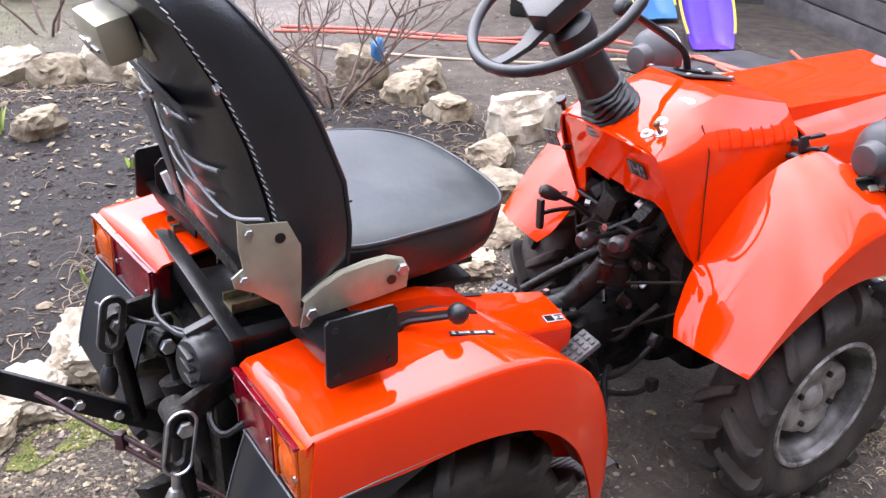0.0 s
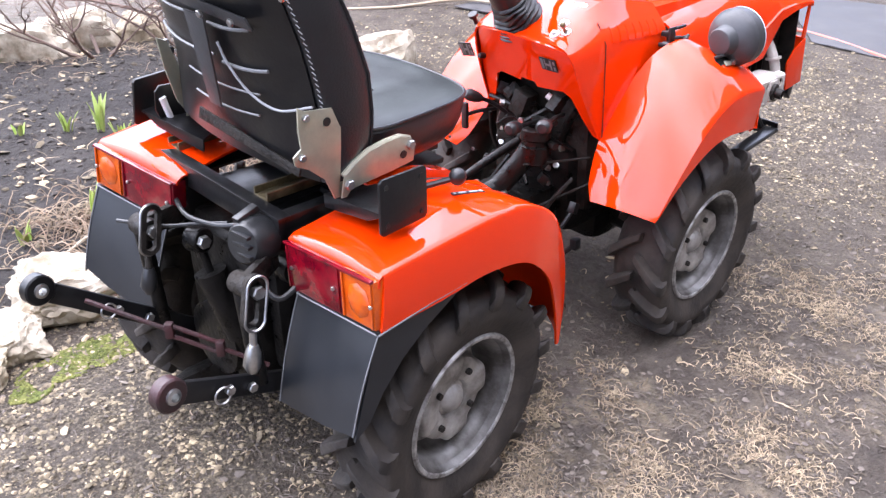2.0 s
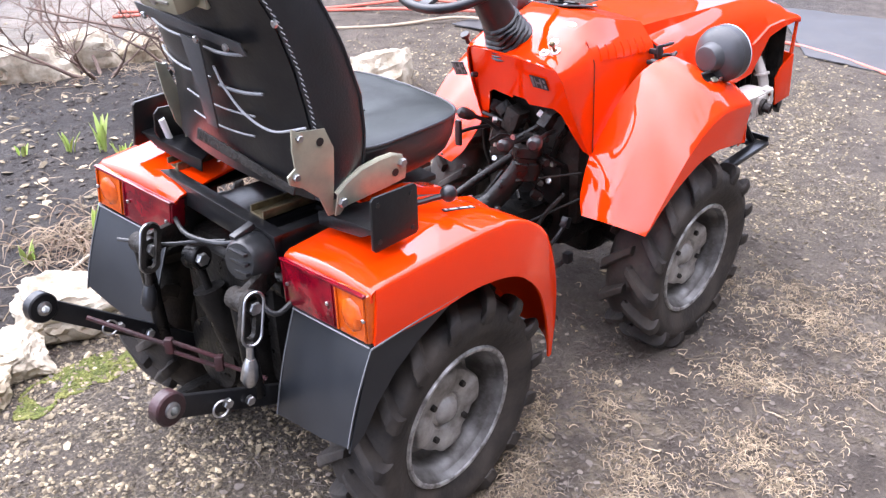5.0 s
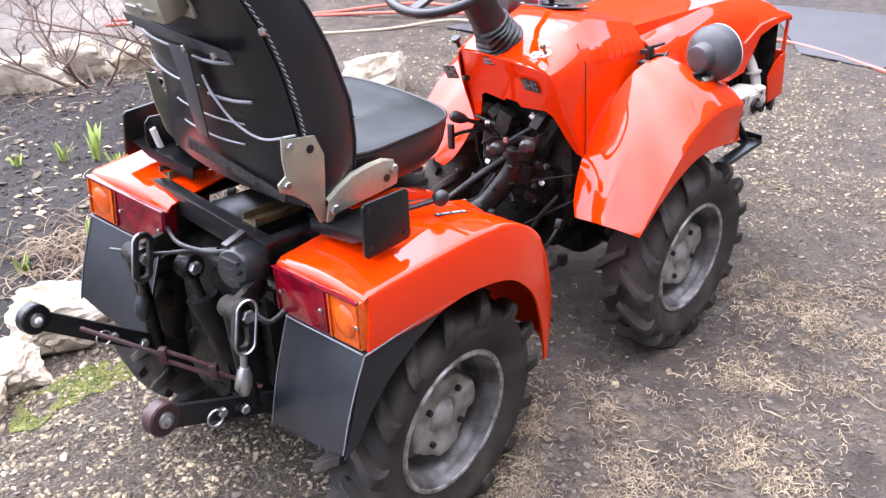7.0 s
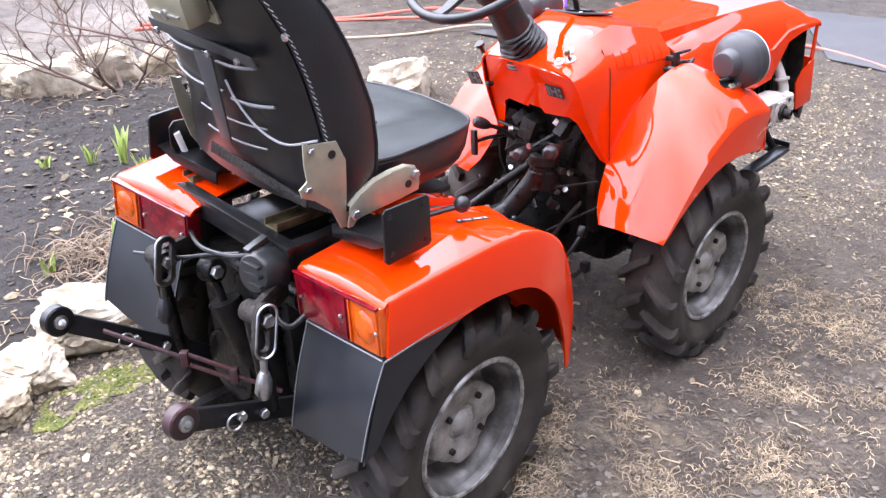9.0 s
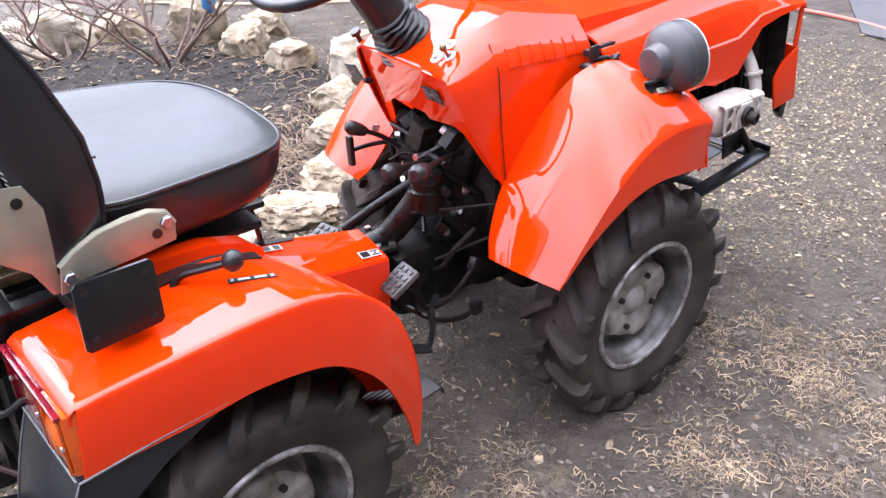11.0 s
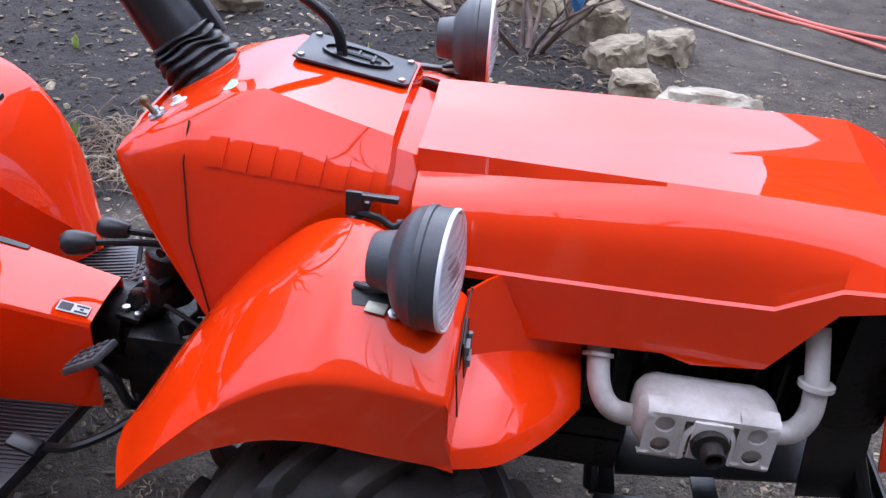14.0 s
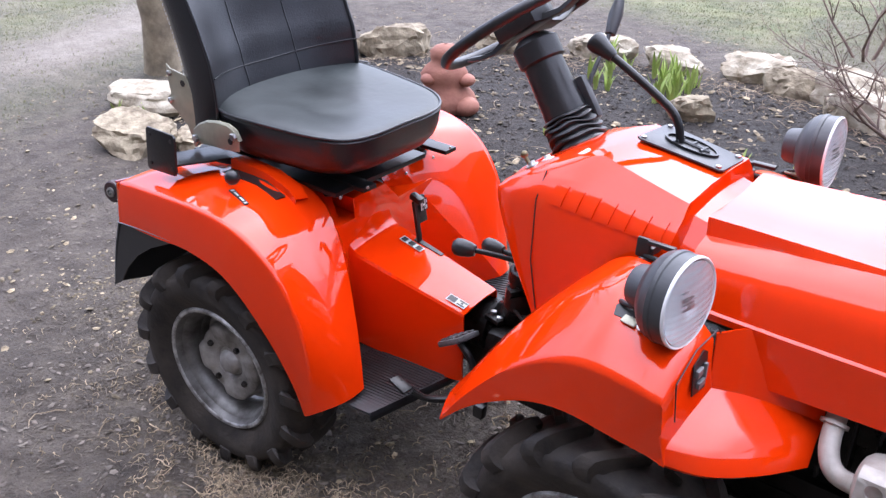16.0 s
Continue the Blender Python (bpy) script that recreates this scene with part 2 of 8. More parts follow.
def spl(pts, n):
    """n points along a smooth curve through pts, at even parameter."""
    P = [V(p) for p in pts]
    P = [2 * P[0] - P[1]] + P + [2 * P[-1] - P[-2]]
    out = []
    k = len(P) - 3
    for i in range(n):
        u = i / (n - 1) * k
        j = min(int(u), k - 1)
        t = u - j
        a, b, c, d = P[j], P[j + 1], P[j + 2], P[j + 3]
        out.append(0.5 * (2 * b + (c - a) * t + (2 * a - 5 * b + 4 * c - d) * t * t + (3 * b - a - 3 * c + d) * t ** 3))
    return out


def grid(bm, rows):
    vs = [[bm.verts.new(p) for p in r] for r in rows]
    for a, b in zip(vs, vs[1:]):
        for i in range(len(a) - 1):
            try:
                bm.faces.new((a[i], a[i + 1], b[i + 1], b[i]))
            except ValueError:
                pass
    return vs


def thick(bm, t):
    bmesh.ops.recalc_face_normals(bm, faces=bm.faces)
    bmesh.ops.solidify(bm, geom=bm.faces[:], thickness=t)


def bevel(bm, w, seg=2, angle=30):
    es = [e for e in bm.edges if len(e.link_faces) == 2 and e.calc_face_angle(0) > radians(angle)]
    bmesh.ops.bevel(bm, geom=es, offset=w, segments=seg, profile=0.6, affect="EDGES", clamp_overlap=True)


def box(bm, c, s, m=None, b=0.0):
    t = bmesh.new()
    bmesh.ops.create_cube(t, size=1, matrix=Matrix.Diagonal((*s, 1)))
    if b:
        bevel(t, b)
    bmesh.ops.transform(t, matrix=Matrix.Translation(c) @ (m or Matrix()), verts=t.verts)
    merge(bm, t)


def merge(bm, t, m=None):
    if m is not None:
        bmesh.ops.transform(t, matrix=m, verts=t.verts)
    me = bpy.data.meshes.new("join")
    t.to_mesh(me)
    t.free()
    bm.from_mesh(me)
    bpy.data.meshes.remove(me)


def frame_at(a, d):
    """A pose at a whose z points along d."""
    return Matrix.Translation(a) @ V(d).normalized().to_track_quat("Z", "Y").to_matrix().to_4x4()


def rod(bm, pts, r, seg=10, caps=True):
    pts = [V(p) for p in pts]
    rs = r if isinstance(r, (list, tuple)) else [r] * len(pts)
    rings = []
    up = None
    for i, p in enumerate(pts):
        d = (pts[min(i + 1, len(pts) - 1)] - pts[max(i - 1, 0)]).normalized()
        if up is None:
            up = d.orthogonal().normalized()
        up = (up - d * up.dot(d)).normalized()
        side = d.cross(up)
        rings.append([bm.verts.new(p + rs[i] * (up * math.cos(a) + side * math.sin(a))) for a in (2 * math.pi * k / seg for k in range(seg))])
    for a, b in zip(rings, rings[1:]):
        for k in range(seg):
            bm.faces.new((a[k], a[(k + 1) % seg], b[(k + 1) % seg], b[k]))
    if caps:
        bm.faces.new(rings[0][::-1])
        bm.faces.new(rings[-1])


def lathe(bm, prof, m=None, seg=32, closed=False):
    """prof: (radius, height) round the local z axis."""
    m = m or Matrix()
    rings = []
    for r, h in prof:
        if r < 1e-6:
            rings.append([bm.verts.new(m @ V((0, 0, h)))])
        else:
            rings.append([bm.verts.new(m @ V((r * math.cos(2 * math.pi * k / seg), r * math.sin(2 * math.pi * k / seg), h))) for k in range(seg)])
    if closed:
        rings.append(rings[0])
    for a, b in zip(rings, rings[1:]):
        for k in range(seg):
            q = [a[k % len(a)], a[(k + 1) % len(a)], b[(k + 1) % len(b)], b[k % len(b)]]
            q = list(dict.fromkeys(q))
            if len(q) > 2:
                bm.faces.new(q)


def plate(bm, pts, off, b=0.0):
    """A flat outline pushed out by the vector off."""
    t = bmesh.new()
    f = t.faces.new([t.verts.new(p) for p in pts])
    g = bmesh.ops.extrude_face_region(t, geom=[f])
    bmesh.ops.translate(t, vec=off, verts=[v for v in g["geom"] if isinstance(v, bmesh.types.BMVert)])
    bmesh.ops.recalc_face_normals(t, faces=t.faces)
    if b:
        bevel(t, b)
    merge(bm, t)


def B():
    return bmesh.new()


def ball(bm, c, r, seg=14, sc=(1, 1, 1)):
    bmesh.ops.create_uvsphere(bm, u_segments=seg, v_segments=seg // 2 + 2, radius=r, matrix=Matrix.Translation(c) @ Matrix.Diagonal((*sc, 1)))


def bolt(parent, p, d, r=0.008, h=0.007, mat=None):
    bm = B()
    lathe(bm, [(0, 0), (r, 0), (r, h * 0.8), (r * 0.85, h), (0, h)], frame_at(p, d), 6)
    return part("bolt", bm, mat or STEEL, parent, sharp=20)

# ---- the tractor: x ahead, y to its left, rear axle at x = -0.03 ----
tractor = thing("tractor", "small red articulated garden tractor with black seat, parked on bare soil", "tractor")


def mirrored(pts, s):
    return [V((p[0], p[1] * s, p[2])) for p in pts]


# -- wheels
def tyre_mesh():
    """A smooth carcass with two rows of raised slanting lugs."""
    bm = B()
    R, n = 0.264, 15
    prof = [(0.158, -0.056), (0.168, -0.062), (0.186, -0.070), (0.206, -0.080), (0.224, -0.0845), (0.239, -0.083), (0.248, -0.0805), (0.254, -0.076), (0.259, -0.068), (R, -0.055), (R + 0.003, -0.025), (R + 0.003, 0.0)]
    prof = prof + [(r, -w) for r, w in prof[-2::-1]]
    lathe(bm, prof, None, 90)
    # a lug: across the tread from the middle, over the shoulder and down the side
    spine = [(0.000, 0.290, 0.258), (0.012, 0.294, 0.258), (0.030, 0.294, 0.258), (0.050, 0.293, 0.256), (0.070, 0.290, 0.252), (0.082, 0.285, 0.248), (0.090, 0.272, 0.242), (0.0905, 0.256, 0.238), (0.086, 0.238, 0.234)]
    for side in (1, -1):
        for m in range(n):
            rows = []
            for w, top, base in spine:
                u = (w + 0.008) / 0.09
                a = 0.27 * u ** 1.15 + (m + 0.5 - 0.25 * side) * 2 * math.pi / n
                t, b = (0.0105 + 0.005 * u) / 0.28, (0.0165 + 0.006 * u) / 0.28
                inset = 0.010 if w > 0.075 else 0.0
                ring = [V((r * math.cos(a + d), r * math.sin(a + d), side * q)) for r, d, q in ((base, -b, w - inset), ((base + top) / 2, -(t + b) / 2, w - inset / 2), (top - 0.002, -t, w), (top, -t * 0.7, w), (top, t * 0.7, w), (top - 0.002, t, w), ((base + top) / 2, (t + b) / 2, w - inset / 2), (base, b, w - inset))]
                if not rows:
                    # rooted in the carcass
                    q = round(a / (2 * math.pi / 90)) * 2 * math.pi / 90
                    ring[0] = V(((R + 0.003) * math.cos(q), (R + 0.003) * math.sin(q), 0))
                rows.append(ring)
            vs = grid(bm, rows)
            bm.faces.new(vs[0])
            bm.faces.new(vs[-1][::-1])
    bmesh.ops.remove_doubles(bm, verts=bm.verts, dist=1e-5)
    bmesh.ops.recalc_face_normals(bm, faces=bm.faces)
    return bm


def rim_mesh():
    bm = B()
    lathe(bm, [(0.150, 0.046), (0.164, 0.053), (0.169, 0.060), (0.167, 0.066), (0.159, 0.064), (0.153, 0.054), (0.150, 0.036), (0.147, 0.018), (0.136, -0.004), (0.131, -0.03),
               (0.132, -0.040), (0.145, -0.045), (0.152, -0.056), (0.165, -0.06), (0.166, -0.055), (0.155, -0.045), (0.140, -0.03), (0.137, 0.0), (0.140, 0.025)], None, 48, closed=True)
    return bm


def disc_mesh():
    """Pressed steel disc: a drum with a lobed face, a bolt circle and a hub bore."""
    bm = B()
    seg = 96
    prof = [(1.30, -0.034), (1.20, -0.034), (1.13, -0.030), (1.08, -0.018), (1.05, 0.004), (1.03, 0.016), (1.00, 0.022), (0.96, 0.025), (0.86, 0.026), (0.74, 0.0255), (0.62, 0.022), (0.54, 0.018), (0.48, 0.017), (0.44, 0.013), (0.40, 0.004), (0.36, -0.012)]
    rows = []
    for f, h in prof:
        row = []
        for k in range(seg):
            a = 2 * math.pi * k / seg
            lobe = max(0.0, min(1.0, 0.5 + 1.4 * math.cos(4 * a)))
            edge = 0.094 + 0.010 * lobe
            wave = min(1.0, max(0.0, (f - 0.44) / 0.3)) * min(1.0, max(0.0, (1.22 - f) / 0.2))
            r = f * (0.098 + (edge - 0.098) * wave)
            row.append(V((r * math.cos(a), r * math.sin(a), h - 0.007 * (1 - lobe) * wave * (1 if f < 1.02 else 0.4))))
        row.append(row[0])
        rows.append(row)
    grid(bm, rows)
    bmesh.ops.remove_doubles(bm, verts=bm.verts, dist=1e-5)
    return bm


tyre_bm = tyre_mesh()
tyre_data = None
WHEELS = [(-0.040, -0.350, 0.272, -1, 8), (-0.108, 0.356, 0.272, 1, 33), (0.998, -0.330, 0.274, -1, 21), (0.998, 0.396, 0.274, 1, 50)]
REAR_YAW = 4.0  # the rear body is steered a little against the front one
for x, y, z, s, turn in WHEELS:
    wheel = new("wheel")
    wheel.parent = tractor
    wheel["label"] = "treaded black tyre on a silver steel wheel"
    wheel.matrix_local = pose(x, y, z, 0, 0, REAR_YAW if x < 0.5 else 0) @ pose(0, 0, 0, 90 if s < 0 else -90, 0, 0) @ pose(0, 0, 0, 0, 0, turn)
    if tyre_data is None:
        ob = part("tyre", tyre_bm, RUBBER, wheel, sharp=32)
        tyre_data = [ob.data]
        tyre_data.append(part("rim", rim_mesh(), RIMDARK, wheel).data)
        tyre_data.append(part("wheel_disc", disc_mesh(), RIM, wheel, "dented silver steel disc").data)
        bm = B()
        lathe(bm, [(0, 0.030), (0.012, 0.029), (0.022, 0.026), (0.029, 0.020), (0.033, 0.012), (0.040, 0.010), (0.042, -0.004)], None, 28)
        tyre_data.append(part("hub_cap", bm, RIM, wheel, "domed silver hub").data)
        bm = B()
        lathe(bm, [(0.1575, 0.0645), (0.160, 0.0675), (0.167, 0.0685), (0.1705, 0.063), (0.1685, 0.0615), (0.160, 0.063)], None, 48, closed=True)
        tyre_data.append(part("rim_lip", bm, RIMLIP, wheel, "chipped silver wheel lip").data)
    else:
        for nm, d in zip(("tyre", "rim", "wheel_disc", "hub_cap", "rim_lip"), tyre_data):
            c = new(nm, d)
            c.parent = wheel
    for c in wheel.children:
        if c.name.startswith(("wheel_disc", "hub_cap")):
            c.location = (0, 0, 0.012)
    for k in range(4):
        a = math.radians(45 + 90 * k)
        b = bolt(wheel, (0.068 * math.cos(a), 0.068 * math.sin(a), 0.030), (0, 0, 1), 0.008, 0.010, CAST)
        b.name = "wheel_bolt"


# -- rear fenders, pedestal and tunnel
def rear_fender(s):
    inner = [(-0.300, -0.262, 0.748), (-0.15, -0.258, 0.764), (-0.02, -0.245, 0.772), (0.06, -0.215, 0.748), (0.115, -0.205, 0.69), (0.18, -0.222, 0.60), (0.24, -0.252, 0.51), (0.295, -0.285, 0.43), (0.335, -0.312, 0.355)]
    ridge = [(-0.298, -0.508, 0.744), (-0.15, -0.507, 0.752), (-0.01, -0.503, 0.755), (0.095, -0.497, 0.742), (0.18, -0.486, 0.70), (0.24, -0.471, 0.63), (0.28, -0.457, 0.53), (0.296, -0.447, 0.42), (0.290, -0.440, 0.322)]
    low = [(-0.312, -0.511, 0.637), (-0.15, -0.513, 0.643), (-0.05, -0.513, 0.650), (0.05, -0.511, 0.637), (0.115, -0.506, 0.605), (0.175, -0.495, 0.545), (0.222, -0.475, 0.465), (0.256, -0.457, 0.385), (0.274, -0.444, 0.316)]
    n = 36
    I, R, L = spl(mirrored(inner, s), n), spl(mirrored(ridge, s), n), spl(mirrored(low, s), n)
    rows = []
    for k, f in enumerate((0, 0.12, 0.3, 0.5, 0.7, 0.86, 0.95, 1.0)):
        rows.append([I[i].lerp(R[i], f) + V((0.022 * math.sin(math.pi * f) * (i / n) ** 1.2, 0, 0.012 * math.sin(math.pi * f) * (1 - 0.4 * i / n))) for i in range(n)])
    for f in (0.06, 0.3, 0.65, 1.0):
        rows.append([R[i].lerp(L[i], f) + V((0, s * -0.004 * math.sin(math.pi * f), 0)) for i in range(n)])
    bm = B()
    grid(bm, rows)
    # rear end above the lamp
    a = [r[0] for r in rows[:8]]
    grid(bm, [a, [p + V((-0.012, 0, -0.008)) for p in a], [p + V((-0.014, 0, -0.022)) for p in a]])
    bmesh.ops.remove_doubles(bm, verts=bm.verts, dist=1e-4)
    thick(bm, 0.006)
    return part("rear_fender", bm, RED, tractor, sharp=80)


for s in (1, -1):
    rear_fender(s)

for s in (1, -1):
    bm = B()
    inner = spl(mirrored([(-0.02, -0.245, 0.770), (0.06, -0.215, 0.746), (0.115, -0.205, 0.69), (0.18, -0.222, 0.60), (0.24, -0.252, 0.51), (0.295, -0.285, 0.43), (0.335, -0.312, 0.355)], s), 20)
    mid = spl(mirrored([(-0.02, -0.21, 0.765), (0.05, -0.185, 0.735), (0.10, -0.180, 0.67), (0.150, -0.185, 0.58), (0.18, -0.19, 0.49), (0.20, -0.20, 0.41), (0.215, -0.21, 0.335)], s), 20)
    tun = spl(mirrored([(-0.02, -0.150, 0.76), (0.045, -0.150, 0.73), (0.085, -0.150, 0.66), (0.115, -0.146, 0.57), (0.122, -0.140, 0.48), (0.124, -0.135, 0.40), (0.126, -0.130, 0.325)], s), 20)
    grid(bm, [inner, [a.lerp(b, 0.5) for a, b in zip(inner, mid)], mid, [a.lerp(b, 0.5) for a, b in zip(mid, tun)], tun])
    thick(bm, 0.005)
    part("inner_panel", bm, RED, tractor)

bm = B()
grid(bm, [[V((x, y, 0.700 + 0.01 * (x > 0))) for y in (-0.25, -0.1, 0.1, 0.25)] for x in (-0.24, -0.1, 0.0)])
grid(bm, [[V((x, y, 0.700 - d)) for y in (-0.25, 0.25)] for x, d in ((-0.24, 0.0), (-0.245, 0.09))])
thick(bm, 0.006)
part("seat_pedestal", bm, RED, tractor)


# -- front fenders
def front_fender(s):
    inner = [(1.113, -0.332, 0.820), (1.04, -0.318, 0.866), (0.97, -0.30, 0.892), (0.90, -0.268, 0.865), (0.83, -0.245, 0.80), (0.77, -0.232, 0.73), (0.715, -0.226, 0.645), (0.668, -0.238, 0.56), (0.642, -0.262, 0.515)]
    ridge = [(1.108, -0.487, 0.760), (1.03, -0.487, 0.769), (0.96, -0.484, 0.765), (0.89, -0.479, 0.738), (0.82, -0.473, 0.688), (0.765, -0.467, 0.632), (0.715, -0.460, 0.572), (0.678, -0.453, 0.520), (0.664, -0.449, 0.500)]
    low = [(1.122, -0.466, 0.642), (1.03, -0.476, 0.656), (0.95, -0.477, 0.663), (0.88, -0.473, 0.650), (0.82, -0.468, 0.622), (0.765, -0.463, 0.588), (0.72, -0.458, 0.552), (0.683, -0.453, 0.515), (0.666, -0.448, 0.497)]
    n = 36
    I, R, L = spl(mirrored(inner, s), n), spl(mirrored(ridge, s), n), spl(mirrored(low, s), n)
    rows = []
    for f in (0, 0.1, 0.25, 0.45, 0.65, 0.82, 0.95, 1.0):
        rows.append([I[i].lerp(R[i], f) + V((-0.022 * math.sin(math.pi * f) * (i / n), 0, 0.026 * math.sin(math.pi * f) * (1 - 0.5 * i / n))) for i in range(n)])
    for f in (0.07, 0.35, 0.7, 1.0):
        rows.append([R[i].lerp(L[i], f) for i in range(n)])
    bm = B()
    grid(bm, rows)
    # front face below the lamp
    top = [r[0] for r in rows[:8]]
    foot = [V((1.130, s * -0.322, 0.712)).lerp(V((1.122, s * -0.466, 0.642)), i / 7) for i in range(8)]
    grid(bm, [top, [a.lerp(b, 0.08) + V((0.004, 0, 0)) for a, b in zip(top, foot)], [a.lerp(b, 0.5) for a, b in zip(top, foot)], foot])
    bmesh.ops.remove_doubles(bm, verts=bm.verts, dist=1e-4)
    thick(bm, 0.006)
    ob = part("front_fender", bm, RED, tractor, sharp=60)
    bm = B()
    edge = spl(mirrored([(1.119, -0.466, 0.641), (1.185, -0.436, 0.635), (1.245, -0.367, 0.629), (1.295, -0.281, 0.624)], s), 16)
    band = spl(mirrored([(1.119, -0.460, 0.668), (1.183, -0.424, 0.664), (1.240, -0.352, 0.655), (1.293, -0.264, 0.646)], s), 16)
    fold = spl(mirrored([(1.126, -0.326, 0.722), (1.180, -0.288, 0.712), (1.235, -0.254, 0.696), (1.289, -0.221, 0.676)], s), 16)
    wall = spl(mirrored([(1.116, -0.312, 0.815), (1.160, -0.270, 0.822), (1.220, -0.250, 0.806), (1.285, -0.222, 0.742)], s), 16)
    tuck = [p + V((-0.006, s * 0.008, -0.010)) for p in edge]
    grid(bm, [tuck, edge, [a.lerp(b, 0.12) + V((0, 0, 0.002)) for a, b in zip(band, edge)], band, [a.lerp(b, 0.10) + V((0, 0, 0.003)) for a, b in zip(band, fold)], [a.lerp(b, 0.5) + V((0, 0, 0.004)) for a, b in zip(band, fold)], [a.lerp(b, 0.94) for a, b in zip(band, fold)], fold, [a.lerp(b, 0.06) for a, b in zip(fold, wall)], wall])
    thick(bm, 0.005)
    part("fender_apron", bm, RED, tractor)


for s in (1, -1):
    front_fender(s)


# -- steering console
def station(*p):
    half = [V(q) for q in p]
    return [V((q.x, -q.y, q.z)) for q in half[::-1]] + half[1:]


bm = B()
def cons_half(x0, zt, ridge, u, sh, mid, bot):
    """Half a cross-section from the centre line out and down."""
    side = spl([u, (u[0] * 0.45 + sh[0] * 0.55, u[1] * 0.40 + sh[1] * 0.60 + 0.004, u[2] * 0.45 + sh[2] * 0.55), sh, (sh[0] * 0.75 + mid[0] * 0.25, sh[1] * 0.4 + mid[1] * 0.6 + 0.002, sh[2] * 0.75 + mid[2] * 0.25), mid, bot], 14)
    return station((x0, 0, zt), (x0, 0.08, zt - 0.002), ridge, *side)


cons = [
    cons_half(0.600, 0.926, (0.598, 0.15, 0.921), (0.595, 0.188, 0.915), (0.592, 0.210, 0.900), (0.640, 0.222, 0.79), (0.718, 0.226, 0.655)),
    cons_half(0.606, 0.934, (0.605, 0.151, 0.928), (0.602, 0.192, 0.920), (0.600, 0.216, 0.901), (0.644, 0.226, 0.79), (0.719, 0.227, 0.655)),
    cons_half(0.622, 0.946, (0.622, 0.153, 0.939), (0.620, 0.198, 0.930), (0.617, 0.224, 0.904), (0.652, 0.231, 0.79), (0.721, 0.228, 0.655)),
    cons_half(0.660, 0.971, (0.660, 0.158, 0.961), (0.659, 0.206, 0.948), (0.657, 0.234, 0.910), (0.676, 0.237, 0.79), (0.725, 0.228, 0.655)),
    cons_half(0.702, 0.994, (0.702, 0.164, 0.983), (0.704, 0.212, 0.965), (0.703, 0.240, 0.914), (0.706, 0.240, 0.79), (0.728, 0.228, 0.655)),
    cons_half(0.797, 1.022, (0.797, 0.172, 1.010), (0.798, 0.214, 0.962), (0.798, 0.243, 0.908), (0.798, 0.245, 0.79), (0.790, 0.232, 0.645)),
    cons_half(0.890, 1.008, (0.890, 0.183, 0.991), (0.890, 0.215, 0.953), (0.890, 0.244, 0.903), (0.890, 0.245, 0.79), (0.890, 0.232, 0.645)),
    cons_half(0.984, 0.992, (0.984, 0.194, 0.973), (0.985, 0.216, 0.945), (0.982, 0.244, 0.898), (0.984, 0.246, 0.79), (0.984, 0.234, 0.645)),
]
grid(bm, cons)
# recessed lip behind the bonnet
last = cons[-1]
grid(bm, [last, [p * 1.0 + V((0.003, -0.026 * (1 if p.y > 0 else -1) if abs(p.y) > 0.03 else 0, -0.028)) for p in last], [p + V((0.05, -0.030 * (1 if p.y > 0 else -1) if abs(p.y) > 0.03 else 0, -0.040)) for p in last]])
bmesh.ops.remove_doubles(bm, verts=bm.verts, dist=1e-4)
thick(bm, 0.005)
console = part("steering_console", bm, RED, tractor, sharp=27)


def on_dash(y, z):
    return V((0.592 + (0.909 - z) * 0.5, y, z))


bm = B()
out = [(-0.208, 0.906), (-0.1, 0.924), (0.1, 0.924), (0.208, 0.906), (0.222, 0.79), (0.226, 0.656), (0.205, 0.665), (0.185, 0.72), (0.170, 0.772), (0.150, 0.788), (0.05, 0.790), (0.045, 0.80), (-0.02, 0.80), (-0.03, 0.786), (-0.150, 0.788), (-0.170, 0.772), (-0.185, 0.72), (-0.205, 0.665), (-0.226, 0.656), (-0.222, 0.79)]
plate(bm, [on_dash(y, z) + V((0.004, 0, 0)) for y, z in out], V((0.006, 0, 0.002)))
part("dash_panel", bm, RED, tractor)
def beside(me, x, z, s):
    """The outermost point of a mesh on side s at this x and z, and its outward normal."""
    best = None
    for f in me.polygons:
        q = [me.vertices[i].co for i in f.vertices]
        for a, b, c in zip(q[:1] * 2, q[1:], q[2:]):
            d = (b.x - a.x) * (c.z - a.z) - (c.x - a.x) * (b.z - a.z)
            if abs(d) < 1e-12:
                continue
            u = ((x - a.x) * (c.z - a.z) - (c.x - a.x) * (z - a.z)) / d
            v = ((b.x - a.x) * (z - a.z) - (x - a.x) * (b.z - a.z)) / d
            if u >= -1e-6 and v >= -1e-6 and u + v <= 1 + 1e-6:
                p = a + (b - a) * u + (c - a) * v
                if best is None or p.y * s > best[0].y * s:
                    n = (b - a).cross(c - a).normalized()
                    best = (p, n if n.y * s > 0 else -n)
    return best


